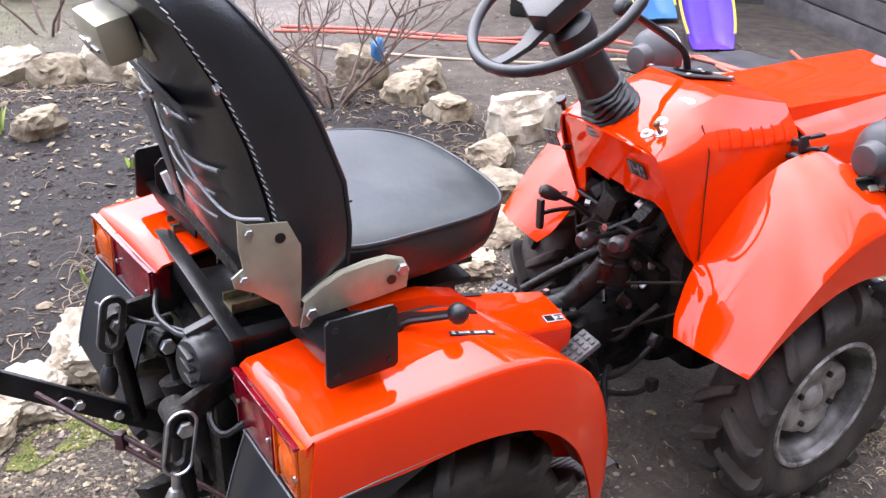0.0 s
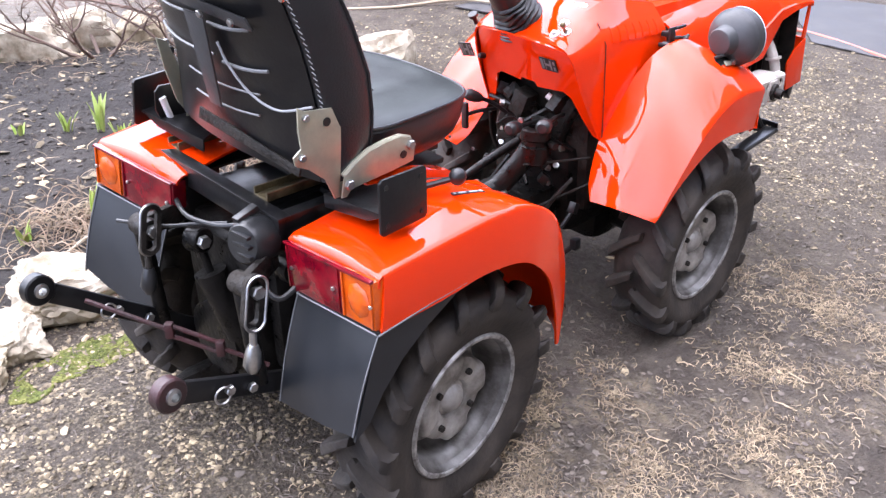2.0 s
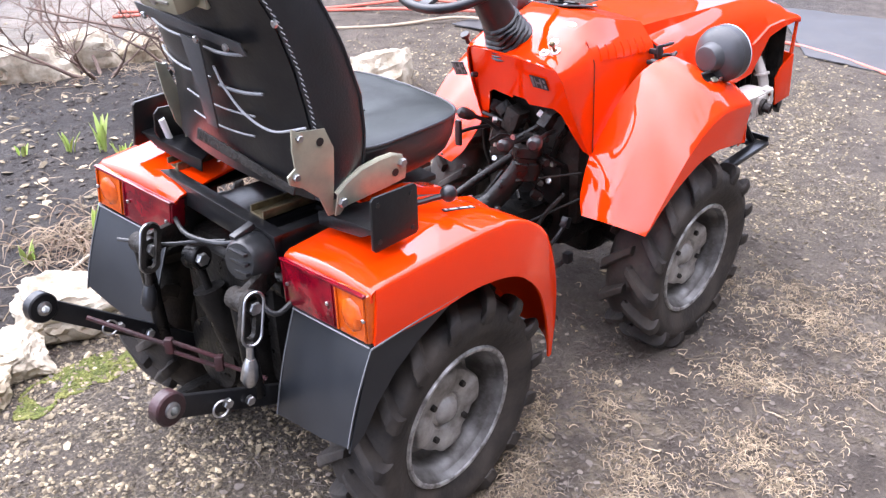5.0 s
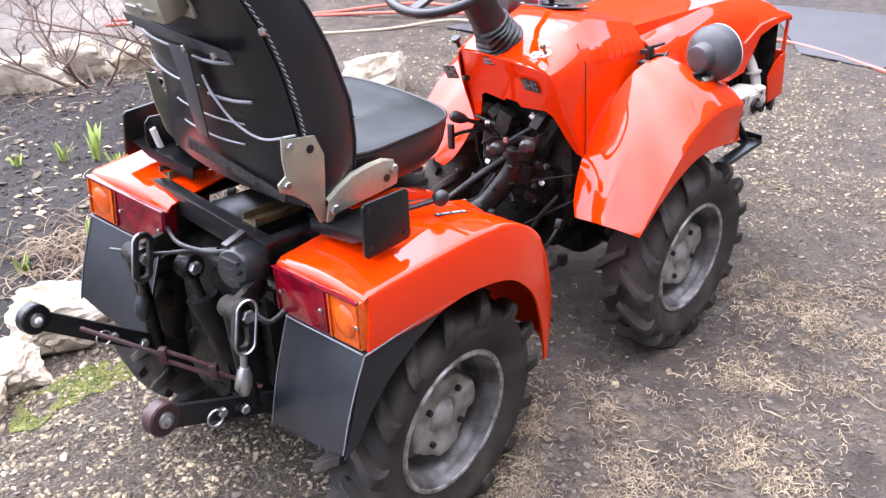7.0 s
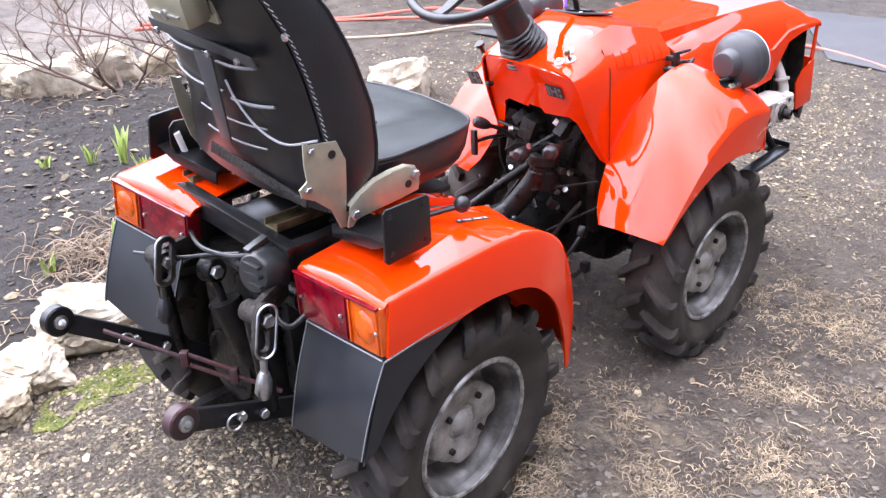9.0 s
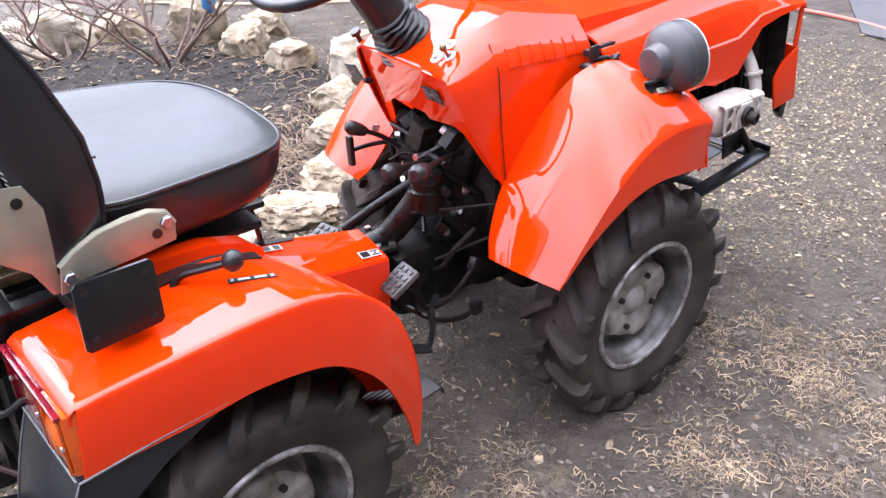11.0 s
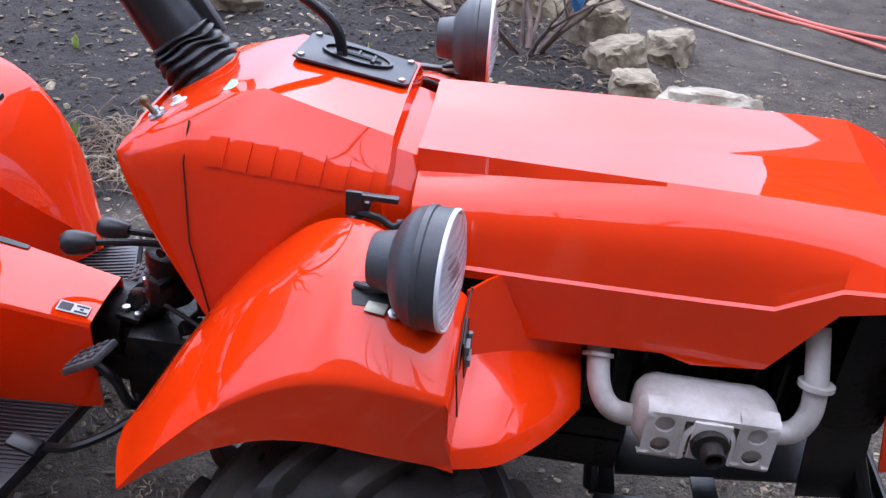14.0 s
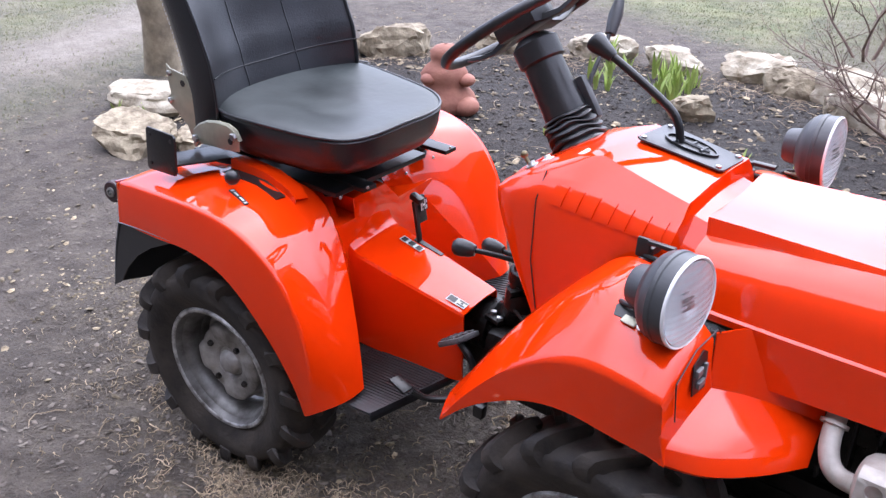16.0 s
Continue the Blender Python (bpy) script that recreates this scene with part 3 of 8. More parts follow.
# seam of the side panel
for s in (1, -1):
    bm = B()
    rod(bm, mirrored([(0.703, -0.214, 0.966), (0.703, -0.2425, 0.914), (0.706, -0.2435, 0.79), (0.727, -0.2305, 0.66)], s), 0.0013, 6)
    part("panel_seam", bm, INK, tractor)
    # raised maker's lettering, drawn as plain blocks on the shoulder
    for k in range(7):
        top, rim = [], []
        for i in range(6):
            h = 0.914 + 0.0074 * i - 0.055 * (0.034 * k)
            row = [beside(console.data, 0.732 + k * 0.034 + dx + 0.001 * i, h, s) for dx in (0.0, 0.008, 0.017, 0.026)]
            top.append([p + n * 0.0032 for p, n in row])
            rim.append([p - n * 0.001 for p, n in row])
        bm = B()
        grid(bm, top)
        loop = [(0, j) for j in range(4)] + [(i, 3) for i in range(1, 6)] + [(5, j) for j in (2, 1, 0)] + [(i, 0) for i in (4, 3, 2, 1, 0)]
        grid(bm, [[top[i][j] for i, j in loop], [rim[i][j] for i, j in loop]])
        bmesh.ops.remove_doubles(bm, verts=bm.verts, dist=1e-5)
        part("raised_block", bm, RED, console)


def decal(pts, off, ink, parent=tractor, nm="decal", ground=DECAL, mark=INK):
    """A small sticker on four corners, with dark marks that cannot be read."""
    a, b, c, d = [V(p) for p in pts]
    nrm = (b - a).cross(d - a).normalized() * off
    bm = B()
    plate(bm, [a, b, c, d], nrm)
    ob = part(nm, bm, ground, parent, "silver and black sticker")
    bm = B()
    for u0, v0, u1, v1 in ink:
        q = [a.lerp(b, u).lerp(d.lerp(c, u), v) + nrm for u, v in ((u0, v0), (u1, v0), (u1, v1), (u0, v1))]
        plate(bm, q, nrm * 0.4)
    part("printed_mark", bm, mark, ob)
    return ob


MARKS_A = [(0.06, 0.1, 0.2, 0.9), (0.28, 0.1, 0.34, 0.9), (0.34, 0.42, 0.6, 0.58), (0.6, 0.1, 0.7, 0.9), (0.8, 0.15, 0.94, 0.4), (0.8, 0.6, 0.94, 0.88)]
MARKS_B = [(0.05, 0.12, 0.46, 0.88), (0.56, 0.12, 0.96, 0.3), (0.56, 0.7, 0.96, 0.88), (0.7, 0.4, 0.82, 0.6)]
decal([on_dash(0.178, 0.880), on_dash(0.130, 0.886), on_dash(0.130, 0.846), on_dash(0.178, 0.840)], -0.002, MARKS_A, ground=INK, mark=GREYRIB)
decal([on_dash(-0.108, 0.884), on_dash(-0.158, 0.880), on_dash(-0.158, 0.846), on_dash(-0.108, 0.850)], -0.002, MARKS_A, ground=INK, mark=GREYRIB)
for y, z, r in ((0.095, 0.852, 0.008),):
    bm = B()
    lathe(bm, [(r, 0), (r, 0.012), (r * 0.7, 0.02), (0, 0.021)], frame_at(on_dash(y, z), (-1, 0, 0.2)), 16)
    part("dash_knob", bm, PLASTIC, tractor)


def slope(x, y):
    """Height of the console's sloped rear top."""
    pts = [(0.600, 0.925), (0.622, 0.944), (0.702, 0.992), (0.797, 1.020), (0.890, 1.006), (0.984, 0.990)]
    for (a, za), (b, zb) in zip(pts, pts[1:]):
        if x <= b:
            z = za + (zb - za) * (x - a) / (b - a)
            break
    return z - 0.05 * max(0, abs(y) - 0.02) * 2


decal([(0.735, -0.035, slope(0.735, 0.035) + 0.001), (0.735, -0.085, slope(0.735, 0.085) + 0.003), (0.785, -0.085, slope(0.785, 0.085) + 0.004), (0.785, -0.035, slope(0.785, 0.035) + 0.003)][::-1], 0.002, [(0.1, 0.1, 0.4, 0.35), (0.6, 0.1, 0.9, 0.35), (0.1, 0.65, 0.4, 0.9), (0.6, 0.65, 0.9, 0.9), (0.4, 0.46, 0.6, 0.54)])
bm = B()
lathe(bm, [(0.017, 0), (0.016, 0.003), (0, 0.003)], frame_at((0.735, -0.135, slope(0.735, 0.135) + 0.003), (-0.35, -0.12, 1)) @ Matrix.Diagonal((1.25, 0.8, 1, 1)), 20)
part("sticker", bm, GREENDOT, tractor, "pale green oval sticker")
for x, y, m in ((0.662, -0.142, WHITE), (0.640, -0.165, STEEL), (0.626, -0.140, DECAL)):
    bm = B()
    lathe(bm, [(0.014, -0.004), (0.014, 0.004), (0.011, 0.006), (0.007, 0.006), (0.006, 0.012), (0, 0.012)], frame_at((x, y, slope(x, y) + 0.004), (-0.5, 0, 0.86)), 18)
    part("switch", bm, m, tractor)
bm = B()
rod(bm, [(0.640, -0.165, slope(0.64, 0.165)), (0.622, -0.168, 0.965)], 0.004, 8)
ball(bm, (0.620, -0.168, 0.968), 0.008, 10)
part("ignition_key", bm, BRASSY, tractor)
bm = B()
rod(bm, [(0.622, 0.125, 0.935), (0.612, 0.125, 0.957)], [0.006, 0.006], 8)
lathe(bm, [(0, 0), (0.013, 0), (0.013, 0.009), (0, 0.011)], frame_at((0.612, 0.125, 0.955), (-0.5, 0, 0.86)), 14)
part("pull_knob", bm, PLASTIC, tractor)

# gear lever with its gate
bm = B()
zt = lambda x: slope(x, 0) + 0.007
outl = [(0.806, -0.062), (0.815, -0.070), (0.975, -0.058), (0.981, -0.050), (0.981, 0.050), (0.975, 0.058), (0.815, 0.070), (0.806, 0.062)]
plate(bm, [V((x, y, zt(x))) for x, y in outl], V((0.0005, 0, 0.004)), 0.001)
gate = part("gear_gate", bm, GREYPLASTIC, tractor, "black gear gate plate")
bm = B()
def ring(cx, cy, rx, ry, w, n=24):
    o = [V((cx + rx * math.cos(2 * math.pi * k / n), cy + ry * math.sin(2 * math.pi * k / n), 0)) for k in range(n)]
    rows = [[V((p.x, p.y, zt(p.x) + 0.004)) for p in o], [V((p.x, p.y, zt(p.x) + 0.009)) for p in o], [V((cx + (p.x - cx) * w, cy + (p.y - cy) * w, zt(p.x) + 0.009)) for p in o], [V((cx + (p.x - cx) * w, cy + (p.y - cy) * w, zt(p.x) + 0.004)) for p in o]]
    grid(bm, [r + [r[0]] for r in rows])
ring(0.893, 0, 0.056, 0.034, 0.9)
part("gate_rim", bm, BLACK, gate)
# black plate painting the shade inside the gate opening
bm = B()
plate(bm, [V((0.893 + 0.05 * math.cos(2 * math.pi * k / 24), 0.029 * math.sin(2 * math.pi * k / 24), zt(0.893 + 0.05 * math.cos(2 * math.pi * k / 24)) + 0.0048)) for k in range(24)], V((0, 0, 0.0008)))
part("gate_slot", bm, INK, gate)
bm = B()
for x0, y0, x1, y1 in ((0.86, 0.0, 0.93, 0.0), (0.868, -0.016, 0.868, 0.016), (0.918, -0.016, 0.918, 0.016), (0.893, 0, 0.893, 0.02)):
    rod(bm, [(x0, y0, zt(x0) + 0.007), (x1, y1, zt(x1) + 0.007)], 0.0035, 6)
part("gate_fingers", bm, GREYPLASTIC, gate)
for x, y in ((0.818, -0.058), (0.818, 0.058), (0.97, -0.048), (0.97, 0.048)):
    bolt(gate, (x, y, zt(x) + 0.004), (0, 0, 1), 0.006, 0.004)
bm = B()
rod(bm, spl([(0.875, -0.005, 0.99), (0.868, -0.005, 1.03), (0.858, -0.004, 1.058), (0.83, -0.002, 1.085), (0.74, 0, 1.135), (0.675, 0, 1.168)], 18), 0.0085, 10)
lever = part("gear_lever", bm, BLACK, tractor)
bm = B()
rod(bm, spl([(0.70, 0, 1.155), (0.683, 0, 1.165), (0.665, 0, 1.174), (0.652, 0, 1.181), (0.645, 0, 1.185)], 12), [0.011, 0.0135, 0.015, 0.016, 0.018, 0.020, 0.0215, 0.022, 0.0215, 0.019, 0.013, 0.004], 14)
part("knob", bm, PLASTIC, lever)

# steering column and wheel
CB, CT = V((0.655, 0, 0.952)), V((0.492, 0, 1.178))
ax = (CT - CB).normalized()
bm = B()
prof = []
for k in range(7):
    h = -0.012 + k * 0.0135
    r = 0.070 - k * 0.0028
    prof += [(r - 0.007, h), (r, h + 0.005), (r - 0.001, h + 0.008), (r - 0.008, h + 0.0125)]
prof += [(0.046, 0.084), (0.04, 0.086)]
lathe(bm, [(0.03, -0.03)] + prof, None, 48)
for v in bm.verts:
    a, h = math.atan2(v.co.y, v.co.x), v.co.z
    k = max(0.0, min(1.0, (h + 0.012) / 0.06)) * max(0.0, min(1.0, (0.086 - h) / 0.03))
    v.co.z += k * (0.010 * math.sin(a + 0.6) + 0.006 * math.sin(2 * a + 40 * h) + 0.003 * math.sin(5 * a + 90 * h))
    v.co.xy = v.co.xy * (1 + k * (0.05 * math.sin(3 * a + 60 * h) + 0.03 * math.sin(7 * a - 50 * h)))
bmesh.ops.transform(bm, matrix=frame_at(CB, ax), verts=bm.verts)
part("column_boot", bm, PLASTIC, tractor, "black rubber bellows boot")
bm = B()
lathe(bm, [(0.046, 0.07), (0.047, 0.085), (0.046, 0.10), (0.043, 0.20), (0.050, 0.205), (0.051, 0.245), (0.043, 0.252), (0.03, 0.262), (0, 0.265)], frame_at(CB, ax), 32)
part("steering_column", bm, PLASTIC, tractor)
steer = new("steering_wheel")
steer.parent = tractor
steer.matrix_local = frame_at(CT, ax) @ pose(0, 0, 0.018)
RW = 0.188
bm = B()
rows = []
for k in range(72):
    a = 2 * math.pi * k / 72
    bump = 0.0012 if (k % 2 and (k // 2) % 1 == 0) else 0
    row = []
    for j in range(12):
        b = 2 * math.pi * j / 12
        g = bump if math.sin(b) < -0.2 or math.cos(b) > 0.6 else 0
        rr = RW + (0.0125 - g) * math.cos(b)
        row.append(V((rr * math.cos(a), rr * math.sin(a), (0.0125 - g) * math.sin(b))))
    rows.append(row + [row[0]])
grid(bm, rows + [rows[0]])
bmesh.ops.remove_doubles(bm, verts=bm.verts, dist=1e-5)
part("rim", bm, PLASTIC, steer)
for ang in (90, -90, 180):
    bm = B()
    rows = []
    for f, w, z, t in ((0.03, 0.030, -0.006, 0.02), (0.06, 0.026, -0.016, 0.016), (0.10, 0.019, -0.022, 0.012), (0.14, 0.016, -0.016, 0.010), (0.17, 0.018, -0.006, 0.009), (0.186, 0.022, 0, 0.008)):
        rows.append([V((f, y, z + dz)) for y, dz in ((-w, -t * 0.3), (-w * 0.8, t * 0.5), (0, t * 0.6), (w * 0.8, t * 0.5), (w, -t * 0.3), (w * 0.8, -t * 0.5), (-w * 0.8, -t * 0.5), (-w, -t * 0.3))])
    grid(bm, rows)
    bmesh.ops.remove_doubles(bm, verts=bm.verts, dist=1e-5)
    bmesh.ops.rotate(bm, cent=(0, 0, 0), matrix=Matrix.Rotation(radians(ang), 3, "Z"), verts=bm.verts)
    part("spoke", bm, PLASTIC, steer)
bm = B()
t = bmesh.new()
plate(t, [V((x, y, -0.02)) for x, y in ((0.045, -0.055), (0.045, 0.055), (0.0, 0.068), (-0.052, 0.045), (-0.058, 0), (-0.052, -0.045), (0.0, -0.068))], V((0, 0, 0.05)), 0.008)
merge(bm, t)
part("hub_pad", bm, PLASTIC, steer)
# stalk beside the column
bm = B()
rod(bm, [CB + ax * 0.12 + V((0.05, 0.03, 0)), CB + ax * 0.165 + V((0.07, 0.05, 0.01)), CB + ax * 0.26 + V((0.12, 0.12, 0.02))], 0.005, 8)
box(bm, CB + ax * 0.125 + V((0.050, 0.032, 0.0)), (0.036, 0.022, 0.095), Matrix.Rotation(-0.62, 4, "Y"), 0.006)
stalk = part("stalk", bm, GREYPLASTIC, tractor)
bm = B()
rod(bm, [CB + ax * 0.255 + V((0.118, 0.118, 0.018)), CB + ax * 0.285 + V((0.13, 0.14, 0.03)), CB + ax * 0.315 + V((0.142, 0.16, 0.035))], [0.012, 0.016, 0.011], 10)
part("stalk_grip", bm, GREYPLASTIC, stalk)

# -- bonnet
def hood_half(*p):
    """Crowned top, sharp riser, rounded shoulder, then the crease and the flank."""
    p = [V(q) for q in p]
    p[0].z, p[1].z = p[2].z + 0.005, p[2].z + 0.004
    return station(*(spl(p[:3], 6) + spl(p[3:7], 10) + [p[6] + V((0, 0.0055, -0.0035)), p[7] + V((0, 0.0055, 0))]))


bm = B()
hood = [
    hood_half((1.018, 0, 1.000), (1.018, 0.10, 0.993), (1.018, 0.183, 0.956), (1.022, 0.188, 0.924), (1.022, 0.225, 0.910), (1.022, 0.252, 0.880), (1.024, 0.264, 0.828), (1.026, 0.262, 0.811)),
    hood_half((1.10, 0, 1.003), (1.10, 0.10, 0.996), (1.10, 0.186, 0.957), (1.10, 0.192, 0.931), (1.10, 0.228, 0.914), (1.10, 0.254, 0.882), (1.10, 0.266, 0.827), (1.10, 0.265, 0.811)),
    hood_half((1.165, 0, 1.004), (1.165, 0.10, 0.997), (1.165, 0.189, 0.957), (1.165, 0.195, 0.937), (1.165, 0.229, 0.917), (1.165, 0.255, 0.883), (1.165, 0.267, 0.827), (1.163, 0.266, 0.811)),
    hood_half((1.172, 0, 1.004), (1.172, 0.10, 0.997), (1.172, 0.189, 0.957), (1.172, 0.195, 0.937), (1.172, 0.229, 0.917), (1.172, 0.255, 0.883), (1.172, 0.267, 0.827), (1.180, 0.264, 0.728)),
    hood_half((1.195, 0, 1.004), (1.195, 0.10, 0.997), (1.195, 0.190, 0.957), (1.195, 0.197, 0.939), (1.195, 0.230, 0.918), (1.195, 0.256, 0.884), (1.195, 0.268, 0.827), (1.197, 0.264, 0.725)),
    hood_half((1.36, 0, 1.002), (1.36, 0.10, 0.996), (1.36, 0.198, 0.958), (1.36, 0.203, 0.954), (1.36, 0.234, 0.925), (1.36, 0.258, 0.888), (1.36, 0.270, 0.828), (1.39, 0.266, 0.733)),
    hood_half((1.44, 0, 1.000), (1.44, 0.10, 0.994), (1.44, 0.200, 0.958), (1.44, 0.208, 0.953), (1.44, 0.236, 0.927), (1.44, 0.259, 0.890), (1.44, 0.271, 0.829), (1.435, 0.267, 0.721)),
    hood_half((1.525, 0, 0.998), (1.525, 0.10, 0.992), (1.525, 0.203, 0.958), (1.525, 0.212, 0.952), (1.525, 0.240, 0.928), (1.525, 0.262, 0.893), (1.52, 0.274, 0.832), (1.532, 0.270, 0.732)),
    hood_half((1.60, 0, 0.993), (1.60, 0.10, 0.988), (1.60, 0.207, 0.957), (1.60, 0.217, 0.951), (1.60, 0.246, 0.929), (1.60, 0.268, 0.903), (1.595, 0.284, 0.877), (1.598, 0.287, 0.842)),
    hood_half((1.67, 0, 0.985), (1.67, 0.10, 0.981), (1.67, 0.212, 0.955), (1.67, 0.224, 0.949), (1.67, 0.254, 0.928), (1.67, 0.276, 0.906), (1.665, 0.292, 0.885), (1.67, 0.295, 0.862)),
    hood_half((1.715, 0, 0.962), (1.715, 0.10, 0.958), (1.715, 0.215, 0.938), (1.715, 0.228, 0.934), (1.717, 0.260, 0.920), (1.72, 0.282, 0.904), (1.72, 0.298, 0.886), (1.722, 0.300, 0.868)),
    hood_half((1.780, 0, 0.905), (1.780, 0.10, 0.903), (1.780, 0.220, 0.896), (1.780, 0.235, 0.894), (1.780, 0.268, 0.890), (1.782, 0.288, 0.887), (1.783, 0.301, 0.881), (1.783, 0.302, 0.872)),
    hood_half((1.793, 0, 0.885), (1.793, 0.10, 0.883), (1.793, 0.220, 0.877), (1.793, 0.235, 0.875), (1.793, 0.268, 0.872), (1.792, 0.286, 0.870), (1.791, 0.298, 0.868), (1.789, 0.300, 0.862)),
]
grid(bm, hood)
thick(bm, 0.006)
bonnet = part("bonnet", bm, RED, tractor, sharp=15)
for s in (1, -1):
    bm = B()
    plate(bm, mirrored([(1.790, -0.292, 0.755), (1.826, -0.280, 0.60), (1.735, -0.272, 0.585), (1.715, -0.272, 0.68), (1.742, -0.280, 0.725)], s), V((0, s * -0.005, 0)), 0.001)
    part("grille_cheek", bm, RED, bonnet)
    bm = B()
    plate(bm, mirrored([(1.780, -0.296, 0.872), (1.796, -0.296, 0.870), (1.796, -0.292, 0.755), (1.778, -0.290, 0.755)], s), V((0, s * 0.006, 0)), 0.001)
    part("grille_post", bm, RED, bonnet)
bm = B()
plate(bm, [V((1.792, -0.288, 0.755)), V((1.826, -0.277, 0.60)), V((1.826, 0.277, 0.60)), V((1.792, 0.288, 0.755))], V((0.006, 0, 0.001)), 0.001)
part("grille_panel", bm, RED, bonnet)
bm = B()
for k in range(9):
    box(bm, (1.786, -0.24 + k * 0.06, 0.812), (0.01, 0.008, 0.115), None, 0.001)
part("grille_bars", bm, BLACK, bonnet)
# inner shroud seen through the side opening
bm = B()
plate(bm, [V((1.765, -0.27, 0.6)), V((1.765, 0.27, 0.6)), V((1.765, 0.27, 0.875)), V((1.765, -0.27, 0.875))], V((0.004, 0, 0)))
part("grille_mesh", bm, CAST, bonnet)
# bonnet catch and gap
for s in (1, -1):
    bm = B()
    box(bm, (0.951, s * 0.280, 0.906), (0.026, 0.008, 0.036), None, 0.003)
    box(bm, (0.985, s * 0.284, 0.920), (0.05, 0.012, 0.008), None, 0.002)
    rod(bm, spl([(0.955, s * 0.280, 0.893), (0.985, s * 0.286, 0.892), (1.005, s * 0.290, 0.884), (1.022, s * 0.290, 0.893)], 10), 0.005, 8)
    box(bm, (0.962, s * 0.264, 0.902), (0.016, 0.036, 0.014), None, 0.002)
    box(bm, (1.018, s * 0.284, 0.878), (0.020, 0.010, 0.028), None, 0.003)
    catch = part("bonnet_catch", bm, PLASTIC, tractor)
    bm = B()
    lathe(bm, [(0, 0.034), (0.009, 0.033), (0.0105, 0.026), (0.0105, 0.012), (0.006, 0.010), (0.006, 0), (0, 0)], frame_at((0.948, s * 0.247, 0.874), (0, s, 0)), 16)
    part("rubber_stop", bm, PLASTIC, catch)


# -- headlamps
def headlamp(c, ax, s):
    lamp = new("headlamp")
    lamp.parent = tractor
    lamp["label"] = "round headlamp in a dark grey plastic housing"
    lamp.matrix_local = frame_at(c, ax) @ Matrix.Scale(0.9, 4)
    bm = B()
    lathe(bm, [(0, -0.108), (0.028, -0.108), (0.036, -0.106), (0.039, -0.102), (0.043, -0.080), (0.045, -0.074), (0.062, -0.066), (0.076, -0.054), (0.081, -0.046), (0.083, -0.036), (0.085, -0.034), (0.085, -0.026), (0.083, -0.024), (0.084, -0.006), (0.083, 0.0), (0.080, 0.0), (0.080, -0.01)], None, 40)
    part("housing", bm, GREYPLASTIC, lamp)
    bm = B()
    lathe(bm, [(0.0842, -0.001), (0.0842, 0.0028), (0.082, 0.0048), (0.079, 0.0035), (0.079, -0.004)], None, 40)
    part("bezel", bm, WHITE, lamp, "white bezel ring")
    bm = B()
    lathe(bm, [(0.077, 0.003), (0.060, -0.020), (0.038, -0.036), (0.016, -0.045), (0, -0.046)], None, 36)
    part("reflector", bm, LAMPWHITE, lamp)
    bm = B()
    lathe(bm, [(0.010, -0.046), (0.010, -0.02), (0.006, -0.012), (0, -0.011)], None, 14)
    part("bulb_shield", bm, STEEL, lamp)
    bm = B()
    lathe(bm, [(0.077, 0.004), (0.06, 0.010), (0.035, 0.0145), (0, 0.0165), (0, 0.0145), (0.035, 0.0125), (0.06, 0.008), (0.076, 0.002)], None, 36)
    g = part("lens", bm, GLASS, lamp, "clear ribbed glass lens")
    g.visible_shadow = False
    return lamp


LAMPS = ((-1, -0.318, 0.856), (1, 0.380, 0.882))
headlamp(V((1.092, *LAMPS[0][1:])), V((1, -0.12, 0.06)), -1)
headlamp(V((1.082, *LAMPS[1][1:])), V((1, 0.02, 0.03)), 1)
for s, y, z in LAMPS:
    bm = B()
    box(bm, (1.04, y, z - 0.092), (0.055, 0.03, 0.006), None, 0.002)
    rod(bm, [(1.04, y, z - 0.12), (1.04, y, z - 0.075)], 0.007, 10)
    rod(bm, [(1.03, y + 0.02 * s, z - 0.1), (1.0, y - 0.05 * s, z - 0.09)], 0.004, 8)
    part("lamp_bracket", bm, ZINC, tractor)

